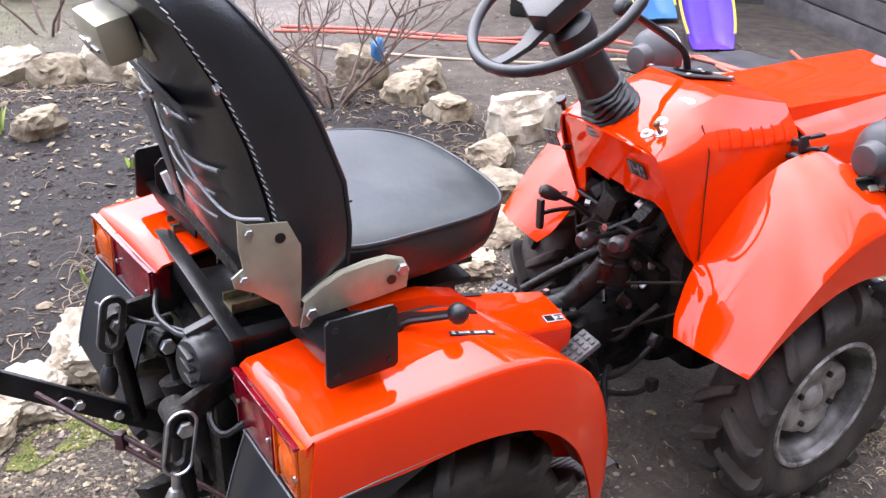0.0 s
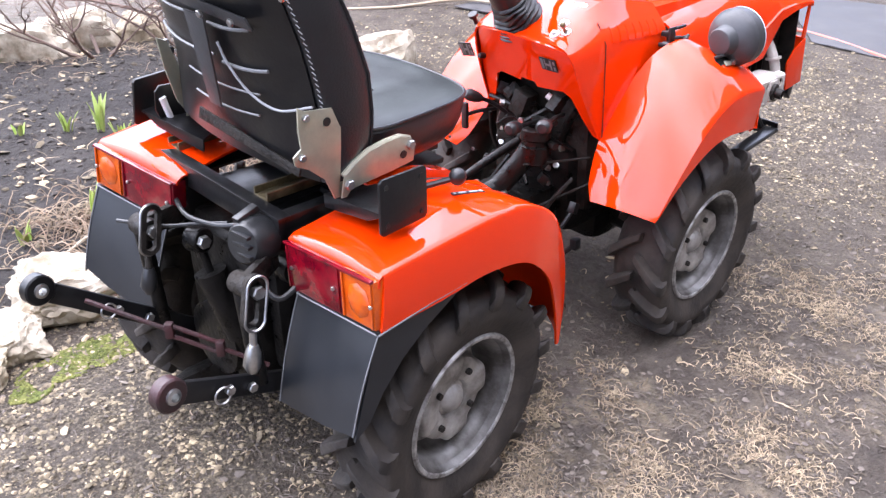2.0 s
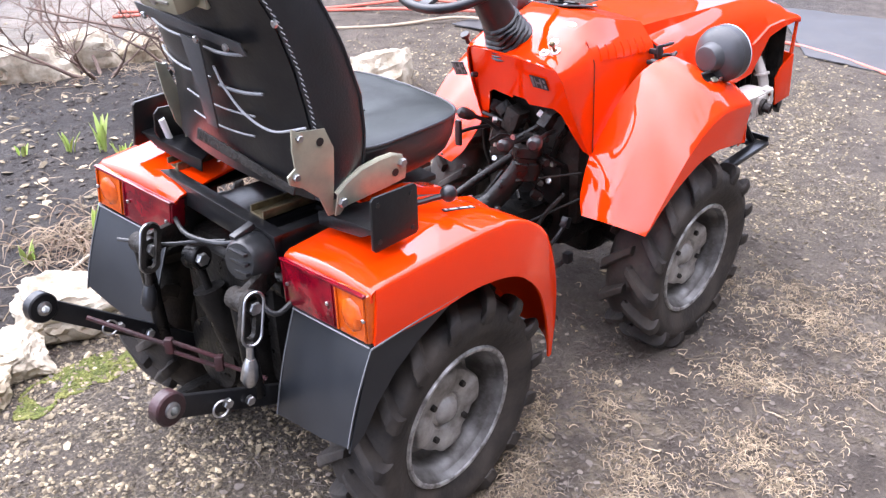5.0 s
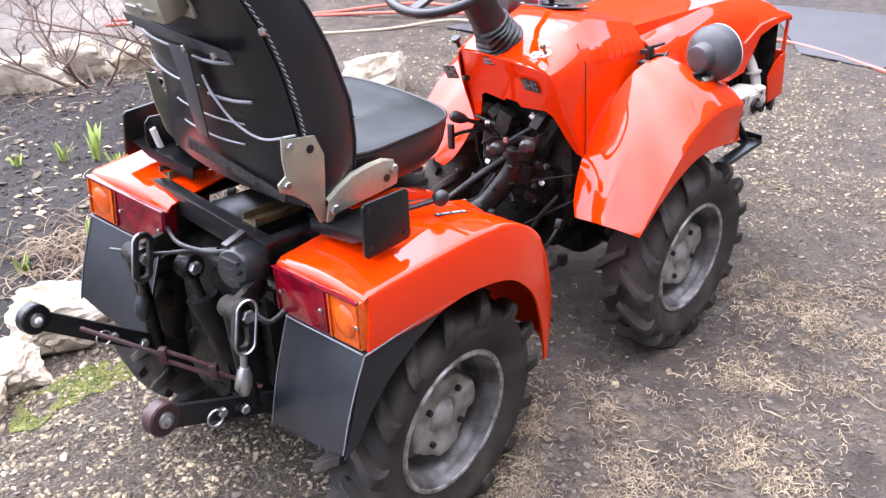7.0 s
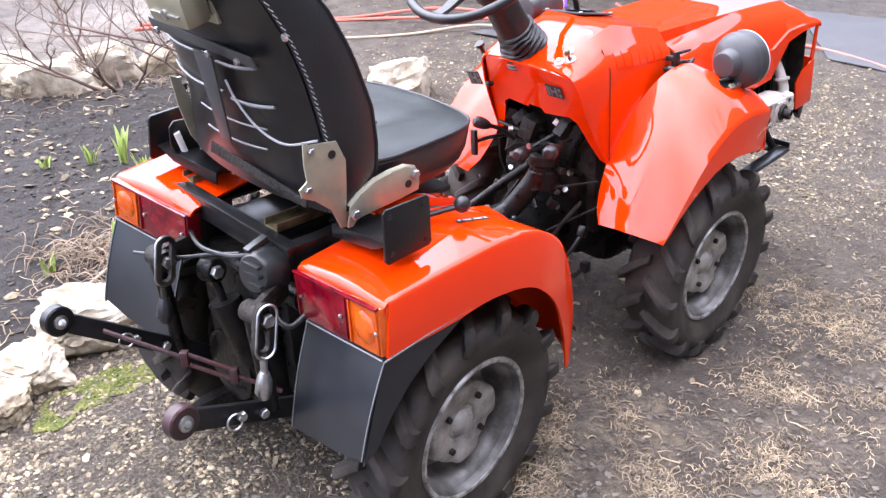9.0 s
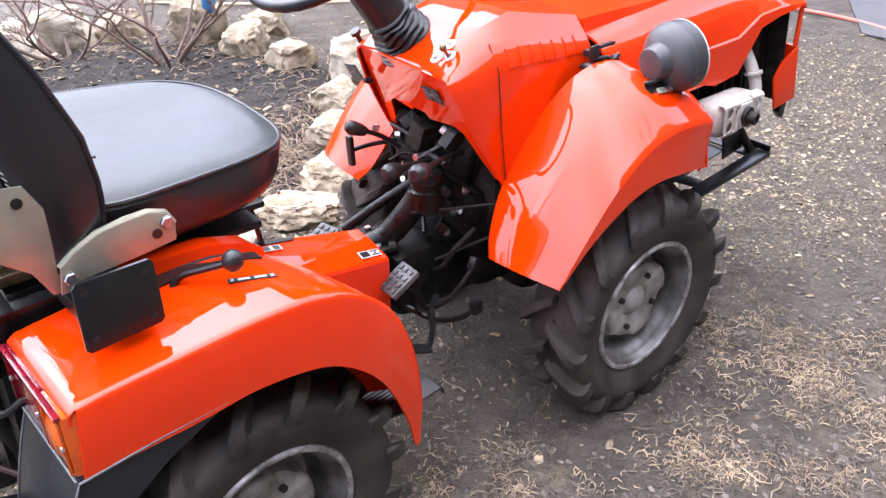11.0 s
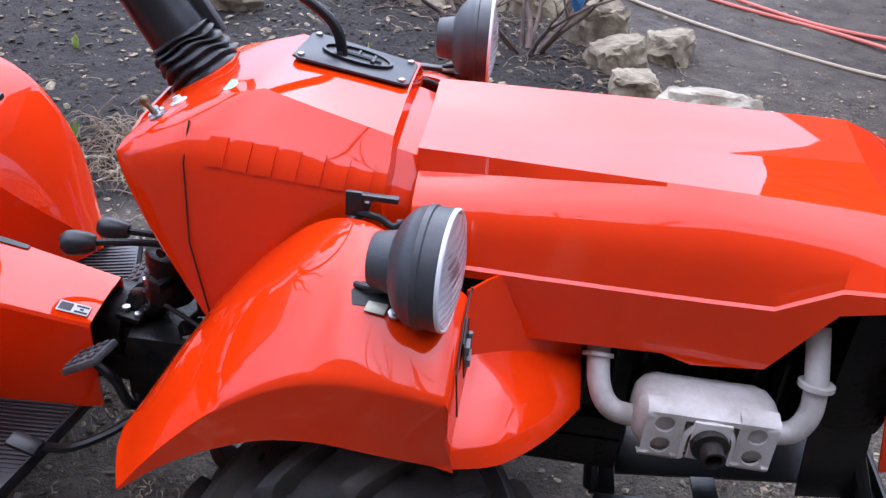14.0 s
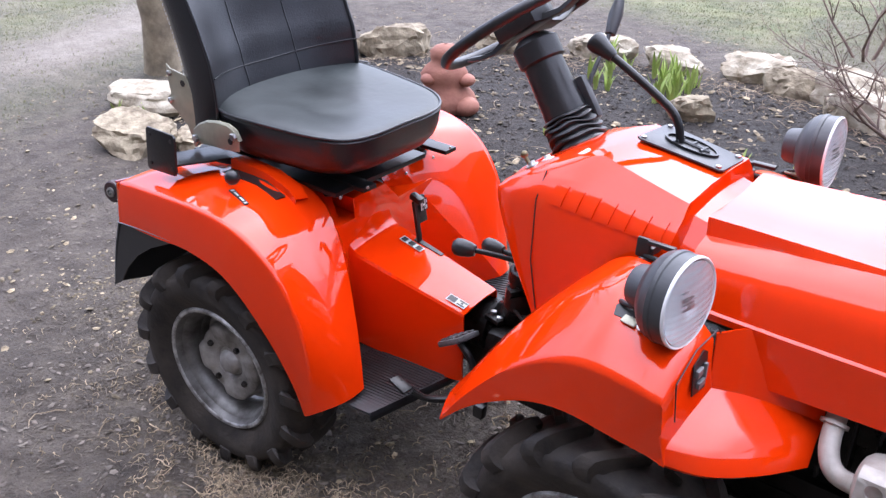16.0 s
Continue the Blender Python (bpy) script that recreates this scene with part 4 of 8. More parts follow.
# -- rear lamps and mud flaps
def rear_lamp(s):
    lamp = new("rear_lamp")
    lamp.parent = tractor
    lamp["label"] = "rectangular red and amber rear lamp"
    y0, y1, ya = 0.262, 0.507, 0.420
    z0, z1 = 0.640, 0.738

    def slab(nm, a, b, mat, x0, x1, lo, hi, bev=0.004):
        bm = B()
        box(bm, ((x0 + x1) / 2, s * (a + b) / 2, (lo + hi) / 2), (x1 - x0, b - a, hi - lo), None, bev)
        return part(nm, bm, mat, lamp)
    slab("lamp_base", y0 + 0.002, y1 - 0.002, BLACK, -0.285, -0.19, z0 + 0.003, z1 - 0.002)
    slab("red_lens", y0, ya, LENSRED, -0.322, -0.285, z0, z1, 0.006)
    slab("amber_lens", ya + 0.001, y1, LENSAMBER, -0.321, -0.275, z0 + 0.001, z1 - 0.001, 0.006)
    # moulded frame lines
    for a, b in ((y0, ya), (ya, y1)):
        for yy in (a + 0.006, b - 0.006):
            bm = B()
            box(bm, (-0.323, s * yy, (z0 + z1) / 2), (0.004, 0.004, z1 - z0 - 0.012), None, 0.001)
            part("lens_rib", bm, LENSRED if b <= ya else LENSAMBER, lamp)
    bm = B()
    rows = []
    for k in range(9):
        a = 2 * math.pi * k / 8
        rows.append([V((-0.322 - 0.006 * math.sin(math.pi * f), s * (0.466 + 0.030 * f2 * math.cos(a)), 0.689 + 0.034 * f2 * math.sin(a))) for f, f2 in ((0, 1), (0.25, 0.8), (0.5, 0.45), (0.5, 0.02))])
    grid(bm, rows)
    part("lens_bulge", bm, LENSAMBER, lamp)
    for yy in (0.28, 0.40, 0.50):
        bolt(lamp, (-0.323, s * yy, 0.689), (-1, 0, 0), 0.004, 0.004)
    # bright trim along the top
    bm = B()
    box(bm, (-0.322, s * (y0 + y1) / 2, z1 - 0.001), (0.01, y1 - y0 - 0.004, 0.006), None, 0.002)
    part("lamp_trim", bm, LENSRED, lamp)


for s in (1, -1):
    rear_lamp(s)
    bm = B()
    rows = []
    for k in range(7):
        f = k / 6
        x = -0.318 - 0.062 * f - 0.006 * math.sin(math.pi * f)
        zo, zi = 0.634 - 0.186 * f, 0.640 - 0.222 * f
        rows.append([V((x, s * (-0.508 + 0.012 * f), zo)), V((x - 0.002, s * -0.42, (zo + zi) / 2)), V((x, s * (-0.285 + 0.01 * f), zi))])
    grid(bm, rows)
    # folded top flange
    grid(bm, [[V((-0.318, s * y, 0.636)) for y in (-0.508, -0.285)], [V((-0.285, s * y, 0.634)) for y in (-0.508, -0.285)]])
    thick(bm, 0.004)
    flap = part("mud_flap", bm, FLAP, tractor, "black folded sheet metal mud flap")
    bm = B()
    rod(bm, [r[0] + V((-0.001, -s * 0.001, 0)) for r in rows], 0.0016, 6)
    rod(bm, [r[2] + V((-0.001, 0, 0)) for r in rows], 0.0014, 6)
    rod(bm, [V((x, s * -0.5115, z + 0.001)) for x, z in ((-0.320, 0.634), (-0.26, 0.640), (-0.20, 0.646), (-0.10, 0.652))], 0.0022, 6)
    rod(bm, [V((-0.3225, s * y, 0.637)) for y in (-0.508, -0.40, -0.285)], 0.0018, 6)
    part("worn_edge", bm, GREYRIB, flap, "bare grey metal along the worn edges")
    bm = B()
    out = [(-0.318, 0.634), (-0.20, 0.645), (-0.09, 0.652), (-0.14, 0.628), (-0.20, 0.60), (-0.26, 0.56), (-0.31, 0.51), (-0.345, 0.46), (-0.380, 0.438)]
    plate(bm, [V((x, s * -0.506 + s * 0.03 * max(0, 0.6 - z), z)) for x, z in out], V((0, s * 0.004, 0)))
    part("flap_side", bm, FLAP, flap)

# side plates with arms
for s in (1, -1):
    bm = B()
    plate(bm, mirrored([(-0.252, -0.457, 0.878), (-0.246, -0.457, 0.884), (-0.148, -0.457, 0.884), (-0.142, -0.457, 0.878), (-0.142, -0.457, 0.792), (-0.148, -0.457, 0.786), (-0.248, -0.457, 0.780), (-0.254, -0.457, 0.786)], s), V((0, s * 0.006, 0)), 0.001)
    arm = part("bracket_plate", bm, BLACK, tractor, "black drilled bracket plate")
    bm = B()
    plate(bm, mirrored([(-0.236, -0.452, 0.812), (-0.150, -0.452, 0.812), (-0.125, -0.31, 0.806), (-0.230, -0.27, 0.806)], s), V((0, 0, -0.005)), 0.001)
    plate(bm, mirrored([(-0.236, -0.452, 0.812), (-0.230, -0.27, 0.806), (-0.230, -0.27, 0.778), (-0.236, -0.40, 0.79)], s), V((0.004, 0, 0)), 0.001)
    part("bracket_arm", bm, BLACK, arm)
    # holes are not cut: black discs paint the shade inside them
    for x, z in ((-0.238, 0.868), (-0.156, 0.868), (-0.238, 0.798), (-0.156, 0.800)):
        bm = B()
        lathe(bm, [(0, 0), (0.005, 0), (0.005, 0.0015), (0, 0.0015)], frame_at((x, s * -0.457, z), (0, -s, 0)), 12)
        part("bolt_hole", bm, INK, arm)

# lever in the fender slot; the slot's dark inside is a black plate laid on top
bm = B()
plate(bm, [V((-0.125, -0.305, 0.7755)), V((-0.06, -0.305, 0.7775)), V((0.0, -0.305, 0.7765)), V((0.072, -0.312, 0.7600)), V((0.072, -0.342, 0.7600)), V((0.0, -0.338, 0.7765)), V((-0.06, -0.338, 0.7775)), V((-0.125, -0.338, 0.7755))], V((0, 0, 0.002)))
slot = part("lever_slot", bm, INK, tractor)
bm = B()
grid(bm, [[V((x, -0.304, z)) for x, z in ((-0.135, 0.770), (-0.06, 0.773), (0.0, 0.772), (0.07, 0.756), (0.095, 0.745))], [V((x, -0.303, z)) for x, z in ((-0.135, 0.800), (-0.06, 0.800), (0.0, 0.796), (0.07, 0.776), (0.095, 0.758))], [V((x, -0.262, z)) for x, z in ((-0.135, 0.800), (-0.06, 0.800), (0.0, 0.796), (0.07, 0.776), (0.095, 0.752))]])
thick(bm, 0.004)
part("slot_cover", bm, RED, slot)
bm = B()
rod(bm, spl([(-0.095, -0.345, 0.75), (-0.075, -0.350, 0.785), (-0.045, -0.375, 0.797), (-0.015, -0.398, 0.805)], 10), 0.006, 8)
lev = part("hydraulic_lever", bm, BLACK, tractor)
bm = B()
ball(bm, (-0.006, -0.402, 0.808), 0.0175, 18)
part("knob", bm, PLASTIC, lev)
decal([(-0.016, -0.391, 0.7732), (0.056, -0.406, 0.7620), (0.055, -0.419, 0.7615), (-0.020, -0.403, 0.7730)][::-1], 0.002, [(0.05, 0.2, 0.12, 0.8), (0.2, 0.3, 0.45, 0.7), (0.55, 0.3, 0.8, 0.7), (0.88, 0.2, 0.95, 0.8)], ground=INK, mark=DECAL)


# -- seat
seat = new("seat")
seat.parent = tractor
seat["label"] = "black vinyl bucket seat with stitched piping"


def cushion_outline(f, grow=0.0):
    """Rounded outline of the cushion, widest across the middle."""
    pts = []
    for k in range(48):
        a = 2 * math.pi * k / 48
        c, s_ = math.cos(a), math.sin(a)
        ex = 2 / 4.0
        x = math.copysign(abs(c) ** ex, c) * (0.222 + grow)
        y = math.copysign(abs(s_) ** ex, s_) * (0.236 + grow)
        y *= 1 - 0.14 * x / 0.222
        pts.append((x + CUSHX, y + CUSHY))
    return pts


def seat_top(x, y):
    u = (x - CUSHX) / 0.222
    v = (y - CUSHY) / 0.246
    return 0.924 - 0.016 * u - 0.010 * max(0, u) ** 4 - 0.020 * (1 - min(1, v * v * 1.5)) * (1 - u * u) + 0.006 * max(0, u) ** 2 * (1 - abs(v)) - 0.012 * abs(v) ** 6


bm = B()
rows = []
for f in (0.001, 0.25, 0.5, 0.72, 0.88, 0.96, 1.0):
    o = cushion_outline(1)
    row = [V((CUSHX + (x - CUSHX) * f, CUSHY + (y - CUSHY) * f, seat_top(CUSHX + (x - CUSHX) * f, CUSHY + (y - CUSHY) * f) - (0.003 if f == 1.0 else 0))) for x, y in o]
    rows.append(row + [row[0]])
grid(bm, rows)
part("cushion_top", bm, VINYLTOP, seat, "black vinyl cushion, top lightened for sky sheen")
bm = B()
rows = []
for g, dz in ((-0.001, -0.004), (0.004, -0.012), (-0.002, -0.055), (-0.012, -0.080), (-0.03, -0.100), (-0.06, -0.110), (-0.12, -0.113)):
    o0, o = cushion_outline(1), cushion_outline(1, g)
    row = [V((o[k][0], o[k][1], seat_top(*o0[k]) * (1 if dz > -0.05 else 0.25) + (0 if dz > -0.05 else 0.75 * 0.905) + dz)) for k in range(48)]
    rows.append(row + [row[0]])
grid(bm, rows)
bmesh.ops.remove_doubles(bm, verts=bm.verts, dist=1e-5)
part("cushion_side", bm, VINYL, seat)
bm = B()
o = cushion_outline(1, 0.003)
o0 = cushion_outline(1)
rod(bm, [(o[k % 48][0], o[k % 48][1], seat_top(*o0[k % 48]) - 0.003) for k in range(49)], 0.0035, 8, False)
part("piping", bm, VINYL, seat)
bm = B()
box(bm, (CUSHX, CUSHY, 0.748), (0.30, 0.33, 0.014), None, 0.004)
part("seat_pan", bm, BLACK, seat)
for y in (-0.20, -0.12, 0.0, 0.12, 0.2):
    bolt(seat, (CUSHX + 0.225 - abs(y) * 0.12, CUSHY + y, 0.772), (1, 0, 0), 0.004, 0.004)


def interp(t, pts):
    for (a, va), (b, vb) in zip(pts, pts[1:]):
        if t <= b:
            return va + (vb - va) * max(0, (t - a)) / (b - a)
    return pts[-1][1]


FRONT = [(0.845, -0.128), (0.90, -0.116), (0.95, -0.112), (1.03, -0.122), (1.13, -0.162), (1.22, -0.212), (1.30, -0.284), (1.335, -0.33), (1.36, -0.40)]
STITCH_X = [(0.845, -0.236), (0.90, -0.236), (0.978, -0.238), (1.03, -0.250), (1.10, -0.270), (1.18, -0.303), (1.288, -0.366), (1.335, -0.396), (1.36, -0.41)]


def back_half(z):
    return 0.228 - 0.012 * max(0, (z - 0.95)) - (0.30 * max(0, z - 1.16) ** 1.5 if z > 1.16 else 0) - (0.9 * max(0, z - 1.28)) * 1.1


def back_point(u, v, d):
    """u -1..1 across, v 0..1 up, d metres behind the front face: 0 at the front rim, 0.1 at the rear seam."""
    z = 0.845 + 0.505 * v
    xf, xs = interp(z, FRONT) - 0.030, interp(z, STITCH_X) - 0.022
    w = back_half(z)
    dish = 0.085 * (1 - abs(u) ** 2.6) * math.sin(math.pi * min(1, 0.12 + v * 0.9))
    x = xf - dish * max(0, 1 - d / 0.05) + (xs - xf) * min(1.0, d / 0.1) - max(0, d - 0.1)
    return V((x, SEATY + u * (w + (0.022 if u > 0 else 0)), z))


NU, NV = 20, 22
us = [-1 + 2 * i / NU for i in range(NU + 1)]
vs_ = [j / NV for j in range(NV + 1)]
bm = B()
grid(bm, [[back_point(u, v, 0.0) + V((-0.012 * abs(u) ** 10, 0, 0)) for u in us] for v in vs_])
part("back_cushion", bm, VINYL, seat, "black vinyl backrest with pleats")
for u in (-0.36, 0.36):
    bm = B()
    rod(bm, [back_point(u, v, -0.0005) for v in [0.08 + 0.9 * k / 20 for k in range(21)]], 0.0022, 6)
    part("pleat_seam", bm, VINYL, seat)
bm = B()
rod(bm, [back_point(u, 0.30 - 0.03 * (1 - u * u), -0.001) for u in us], 0.0022, 6)
part("pleat_seam", bm, VINYL, seat)
# upholstered border wrapping round to the back
edge = [(-1, v) for v in vs_] + [(u, 1.0) for u in us[1:-1]] + [(1, v) for v in vs_[::-1]]
bm = B()
rows = []
for d, k in ((0.0, 0.985), (0.006, 1.0), (0.025, 1.035), (0.05, 1.055), (0.075, 1.045), (0.095, 1.015), (0.1, 0.985), (0.103, 0.90)):
    row = []
    for u, v in edge:
        p = back_point(u, v, d)
        if d == 0:
            p.x -= 0.012
        p.y = SEATY + (p.y - SEATY) * k
        if v > 0.8:
            p.z += (k - 1.0) * 0.45 * ((v - 0.8) / 0.2)
        row.append(p)
    rows.append(row)
grid(bm, rows)
part("back_border", bm, VINYL, seat, "black vinyl border with pale stitching")
bm = B()
rod(bm, rows[1], 0.004, 6, False)
part("piping", bm, VINYL, seat)
# stitches along the border
for s in (1, -1):
    bm = B()
    for k in range(34):
        v = 0.22 + 0.68 * k / 33
        p, q = back_point(s, v, 0.098), back_point(s, v + 0.012, 0.101)
        p.y, q.y = SEATY + (p.y - SEATY) * 1.012, SEATY + (q.y - SEATY) * 0.998
        rod(bm, [p + V((-0.002, s * 0.001, 0)), q + V((-0.002, s * 0.001, 0))], 0.0009, 5)
    part("stitching", bm, STITCH, seat)
    for v in (0.67,):
        p = back_point(s * 0.99, v, 0.104)
        bolt(seat, p, (-1, 0, -0.2), 0.007, 0.006)
# sheet metal back
def back_out(u, v, d=0.0):
    """On the pressed back, d metres outside it."""
    return back_point(u, v, 0.1) + V((-0.055 * (1 - abs(u) ** 2.2) * math.sin(math.pi * min(1, 0.2 + 0.7 * v)) - 0.004 - d, 0, 0))


bm = B()
grid(bm, [[back_out(u * 0.95, v * 0.985, -0.004) for u in us] for v in vs_])
thick(bm, 0.003)
shell = part("back_shell", bm, BLACK, seat, "black pressed sheet metal back")
# ribs are grey rods, paler than the black sheet they lie on
for v, u0, u1, r in ((0.525, 0.93, -0.02, 0.0027), (0.385, 0.93, -0.10, 0.0027), (0.520, -0.16, -0.60, 0.0035), (0.378, -0.18, -0.66, 0.0035), (0.275, 0.45, -0.50, 0.0022), (0.19, 0.40, -0.45, 0.0022)):
    bm = B()
    rod(bm, [back_out(u0 + (u1 - u0) * i / 8, v + 0.012 * (i / 8) - 0.008 * math.sin(math.pi * i / 8), 0.002) for i in range(9)], r, 6)
    part("pressed_rib", bm, GREYRIB, shell)


# strap and cross bar on the back, with the lamp box above
bm = B()
plate(bm, [back_out(0.70, 0.605, 0.020), back_out(-0.72, 0.590, 0.020), back_out(-0.74, 0.545, 0.020), back_out(0.70, 0.560, 0.020)], V((-0.004, 0, 0)), 0.001)
bar = part("cross_bar", bm, GREYPLASTIC, seat, "dark slotted steel strip")
for u, v in ((0.45, 0.582), (-0.30, 0.572), (-0.60, 0.568)):
    bolt(bar, back_out(u, v, 0.026), (-1, 0, -0.2), 0.007, 0.006)
bm = B()
plate(bm, [back_out(-0.01, 0.56, 0.015), back_out(-0.25, 0.555, 0.015), back_out(-0.10, 0.20, 0.018), back_out(0.05, 0.20, 0.018)], V((-0.004, 0, 0)), 0.001)
part("strap", bm, GREYPLASTIC, seat)
bm = B()
rod(bm, spl([back_out(-0.24, 0.46, 0.008), back_out(-0.30, 0.38, 0.010), back_out(-0.45, 0.29, 0.010), back_out(-0.68, 0.25, 0.008), back_out(-0.97, 0.29, 0.008)], 24), 0.0024, 6)
part("cable", bm, STITCH, seat, "thin grey cable")
work = new("work_lamp")
work.parent = seat
work["label"] = "cream metal work lamp box"
bm = B()
mt = frame_at(V((-0.405, -0.115, 1.215)), V((-1, 0, -0.12)))
t = bmesh.new()
box(t, (0, 0, 0), (0.052, 0.112, 0.062), None, 0.012)
bmesh.ops.transform(t, matrix=pose(-0.418, -0.135, 1.218, 0, -14, 4), verts=t.verts)
merge(bm, t)
part("lamp_body", bm, BEIGE, work)
bm = B()
t = bmesh.new()
box(t, (0.034, 0, -0.004), (0.012, 0.12, 0.072), None, 0.004)
bmesh.ops.transform(t, matrix=pose(-0.418, -0.135, 1.218, 0, -14, 4), verts=t.verts)
merge(bm, t)
part("mounting_plate", bm, ZINC, work)
bm = B()
t = bmesh.new()
for dy in (-0.024, 0.024):
    box(t, (-0.0275, dy, -0.008), (0.004, 0.034, 0.005), None, 0.001)
lathe(t, [(0.009, 0), (0.009, 0.004), (0, 0.005)], frame_at(V((-0.026, 0, -0.008)), V((-1, 0, 0))), 12)
bmesh.ops.transform(t, matrix=pose(-0.418, -0.135, 1.218, 0, -14, 4), verts=t.verts)
merge(bm, t)
part("lamp_clip", bm, STEEL, work)

# hinge plates
for s in (1, -1):
    y = SEATY + s * 0.262 + (0.028 if s < 0 else 0.0)
    o = V((0, s * 0.004, 0))
    bm = B()
    pts = [(-0.322, 1.005), (-0.308, 0.996), (-0.250, 0.989), (-0.234, 0.955), (-0.184, 0.876), (-0.188, 0.852), (-0.212, 0.826), (-0.232, 0.814), (-0.246, 0.815), (-0.266, 0.858), (-0.302, 0.888), (-0.330, 0.902), (-0.334, 0.918), (-0.317, 0.930), (-0.322, 0.962)]
    if s > 0:
        pts = [(-0.294, 1.0), (-0.272, 0.99), (-0.248, 0.93), (-0.215, 0.86), (-0.235, 0.82), (-0.262, 0.86), (-0.282, 0.93)]
    plate(bm, [V((x, y, z)) for x, z in pts], o, 0.001)
    hinge = part("hinge_plate", bm, ZINC, seat, "yellowish galvanised hinge plate")
    bm = B()
    pts = [(-0.238, 0.816), (-0.231, 0.857), (-0.205, 0.876), (-0.172, 0.891), (-0.13, 0.898), (-0.095, 0.899), (-0.070, 0.890), (-0.058, 0.868), (-0.060, 0.842), (-0.11, 0.836), (-0.165, 0.832), (-0.215, 0.828), (-0.226, 0.816)]
    plate(bm, [V((x, y + s * 0.010, z)) for x, z in pts], o, 0.001)
    low = part("hinge_plate", bm, ZINC, seat, "yellowish galvanised recliner plate")
    bm = B()
    rod(bm, [V((x, y + s * 0.008, z)) for x, z in pts[1:8]], 0.005, 6)
    part("rolled_edge", bm, ZINC, low)
    # black discs on the plate stand for the dark of drilled holes
    for x, z, dy in ((-0.262, 0.967, 0.0042), (-0.088, 0.862, 0.0142)):
        bm = B()
        lathe(bm, [(0, 0), (0.008, 0), (0.008, 0.0015), (0, 0.0015)], frame_at(V((x, y + s * dy, z)), V((0, s, 0))), 14)
        part("hole", bm, INK, hinge)
    for x, z in ((-0.222, 0.840), (-0.072, 0.878)) + (((-0.308, 0.985), (-0.318, 0.915)) if s < 0 else ((-0.270, 0.985),)):
        bolt(low, (x, y + s * (0.014 if x > -0.25 else 0.004), z), (0, s, 0), 0.010 if x > -0.25 else 0.007, 0.008)
    bm = B()
    rod(bm, [(-0.2, y, 0.86), (-0.2, y - s * 0.05, 0.86)], 0.01, 10)
    part("hinge_pin", bm, STEEL, hinge)

# seat frame, slides and springs
bm = B()
for s in (1, -1):
    box(bm, (-0.05, s * 0.155, 0.752), (0.46, 0.045, 0.012), None, 0.003)
box(bm, (-0.302, 0.0, 0.735), (0.022, 0.50, 0.050), None, 0.004)
box(bm, (-0.302, 0.0, 0.761), (0.030, 0.51, 0.006), None, 0.002)
for y in (-0.235, 0.235):
    box(bm, (-0.18, y, 0.738), (0.24, 0.030, 0.046), None, 0.004)
part("seat_frame", bm, BLACK, seat, "black box section seat frame")
# added black floor: hides the bright red below so the tray's inside looks shaded
for y0, y1 in ((-0.22, 0.04), (0.08, 0.22)):
    bm = B()
    box(bm, (-0.17, (y0 + y1) / 2, 0.728), (0.25, y1 - y0, 0.006), None, 0.002)
    part("tray_floor", bm, BLACK, seat)
for s in (1, -1):
    bm = B()
    box(bm, (-0.205, s * 0.158, 0.764), (0.165, 0.038, 0.006), None, 0.001)
    box(bm, (-0.205, s * 0.138, 0.771), (0.165, 0.005, 0.018), None, 0.001)
    box(bm, (-0.205, s * 0.178, 0.771), (0.165, 0.005, 0.018), None, 0.001)
    part("seat_slide", bm, BRASSY, seat, "oiled brassy seat slide")
for x, y in ((0.05, -0.16), (0.05, 0.16)):
    bm = B()
    rod(bm, [V((x + 0.028 * math.cos(t), y + 0.028 * math.sin(t), 0.70 + t * 0.0024)) for t in [i * 0.5 for i in range(45)]], 0.006, 6)
    box(bm, (x, y, 0.745), (0.09, 0.07, 0.012), None, 0.003)
    part("seat_suspension", bm, GREASE, seat)
# black handle bracket beside the seat
bm = B()
pts = [(-0.294, 0.876), (-0.282, 0.888), (-0.232, 0.886), (-0.219, 0.877), (-0.183, 0.827), (-0.215, 0.775), (-0.232, 0.756), (-0.259, 0.757), (-0.296, 0.835)]
plate(bm, [V((x, 0.200, z)) for x, z in pts], V((0, 0.006, 0)), 0.002)
hb = part("hand_bracket", bm, BLACK, seat, "black bent bracket with a long slot")
bm = B()
rod(bm, [(-0.280, 0.1985, 0.862), (-0.262, 0.1985, 0.802)], 0.0075, 10)
part("bracket_slot", bm, WHITE, hb)
# pressed strip along the foot of the back
bm = B()
plate(bm, [back_out(0.30, 0.14, 0.012), back_out(-0.85, 0.05, 0.012), back_out(-0.85, 0.02, 0.016), back_out(0.34, 0.09, 0.016)], V((-0.004, 0, 0)), 0.001)
part("foot_strip", bm, CAST, shell)


# -- transmission, hitch and linkage at the back
bm = B()
box(bm, (-0.10, 0, 0.52), (0.36, 0.30, 0.30), None, 0.03)
part("gearbox", bm, GREASE, tractor, "greasy black gearbox casting")
bm = B()
box(bm, (-0.29, 0.0, 0.50), (0.06, 0.24, 0.34), None, 0.02)
part("rear_cover", bm, GREASE, tractor)
bm = B()
box(bm, (-0.20, 0.0, 0.66), (0.20, 0.34, 0.07), None, 0.015)
part("lift_housing", bm, GREASE, tractor)
bm = B()
lathe(bm, [(0, -0.06), (0.075, -0.06), (0.085, -0.04), (0.085, 0.02), (0, 0.03)], frame_at(V((-0.32, 0.02, 0.42)), V((-1, 0, 0))), 24)
part("shaft_cover", bm, GREASE, tractor)
bm = B()
rod(bm, [(-0.03, -0.34, 0.305), (-0.03, 0.34, 0.305)], [0.05, 0.05], 20)
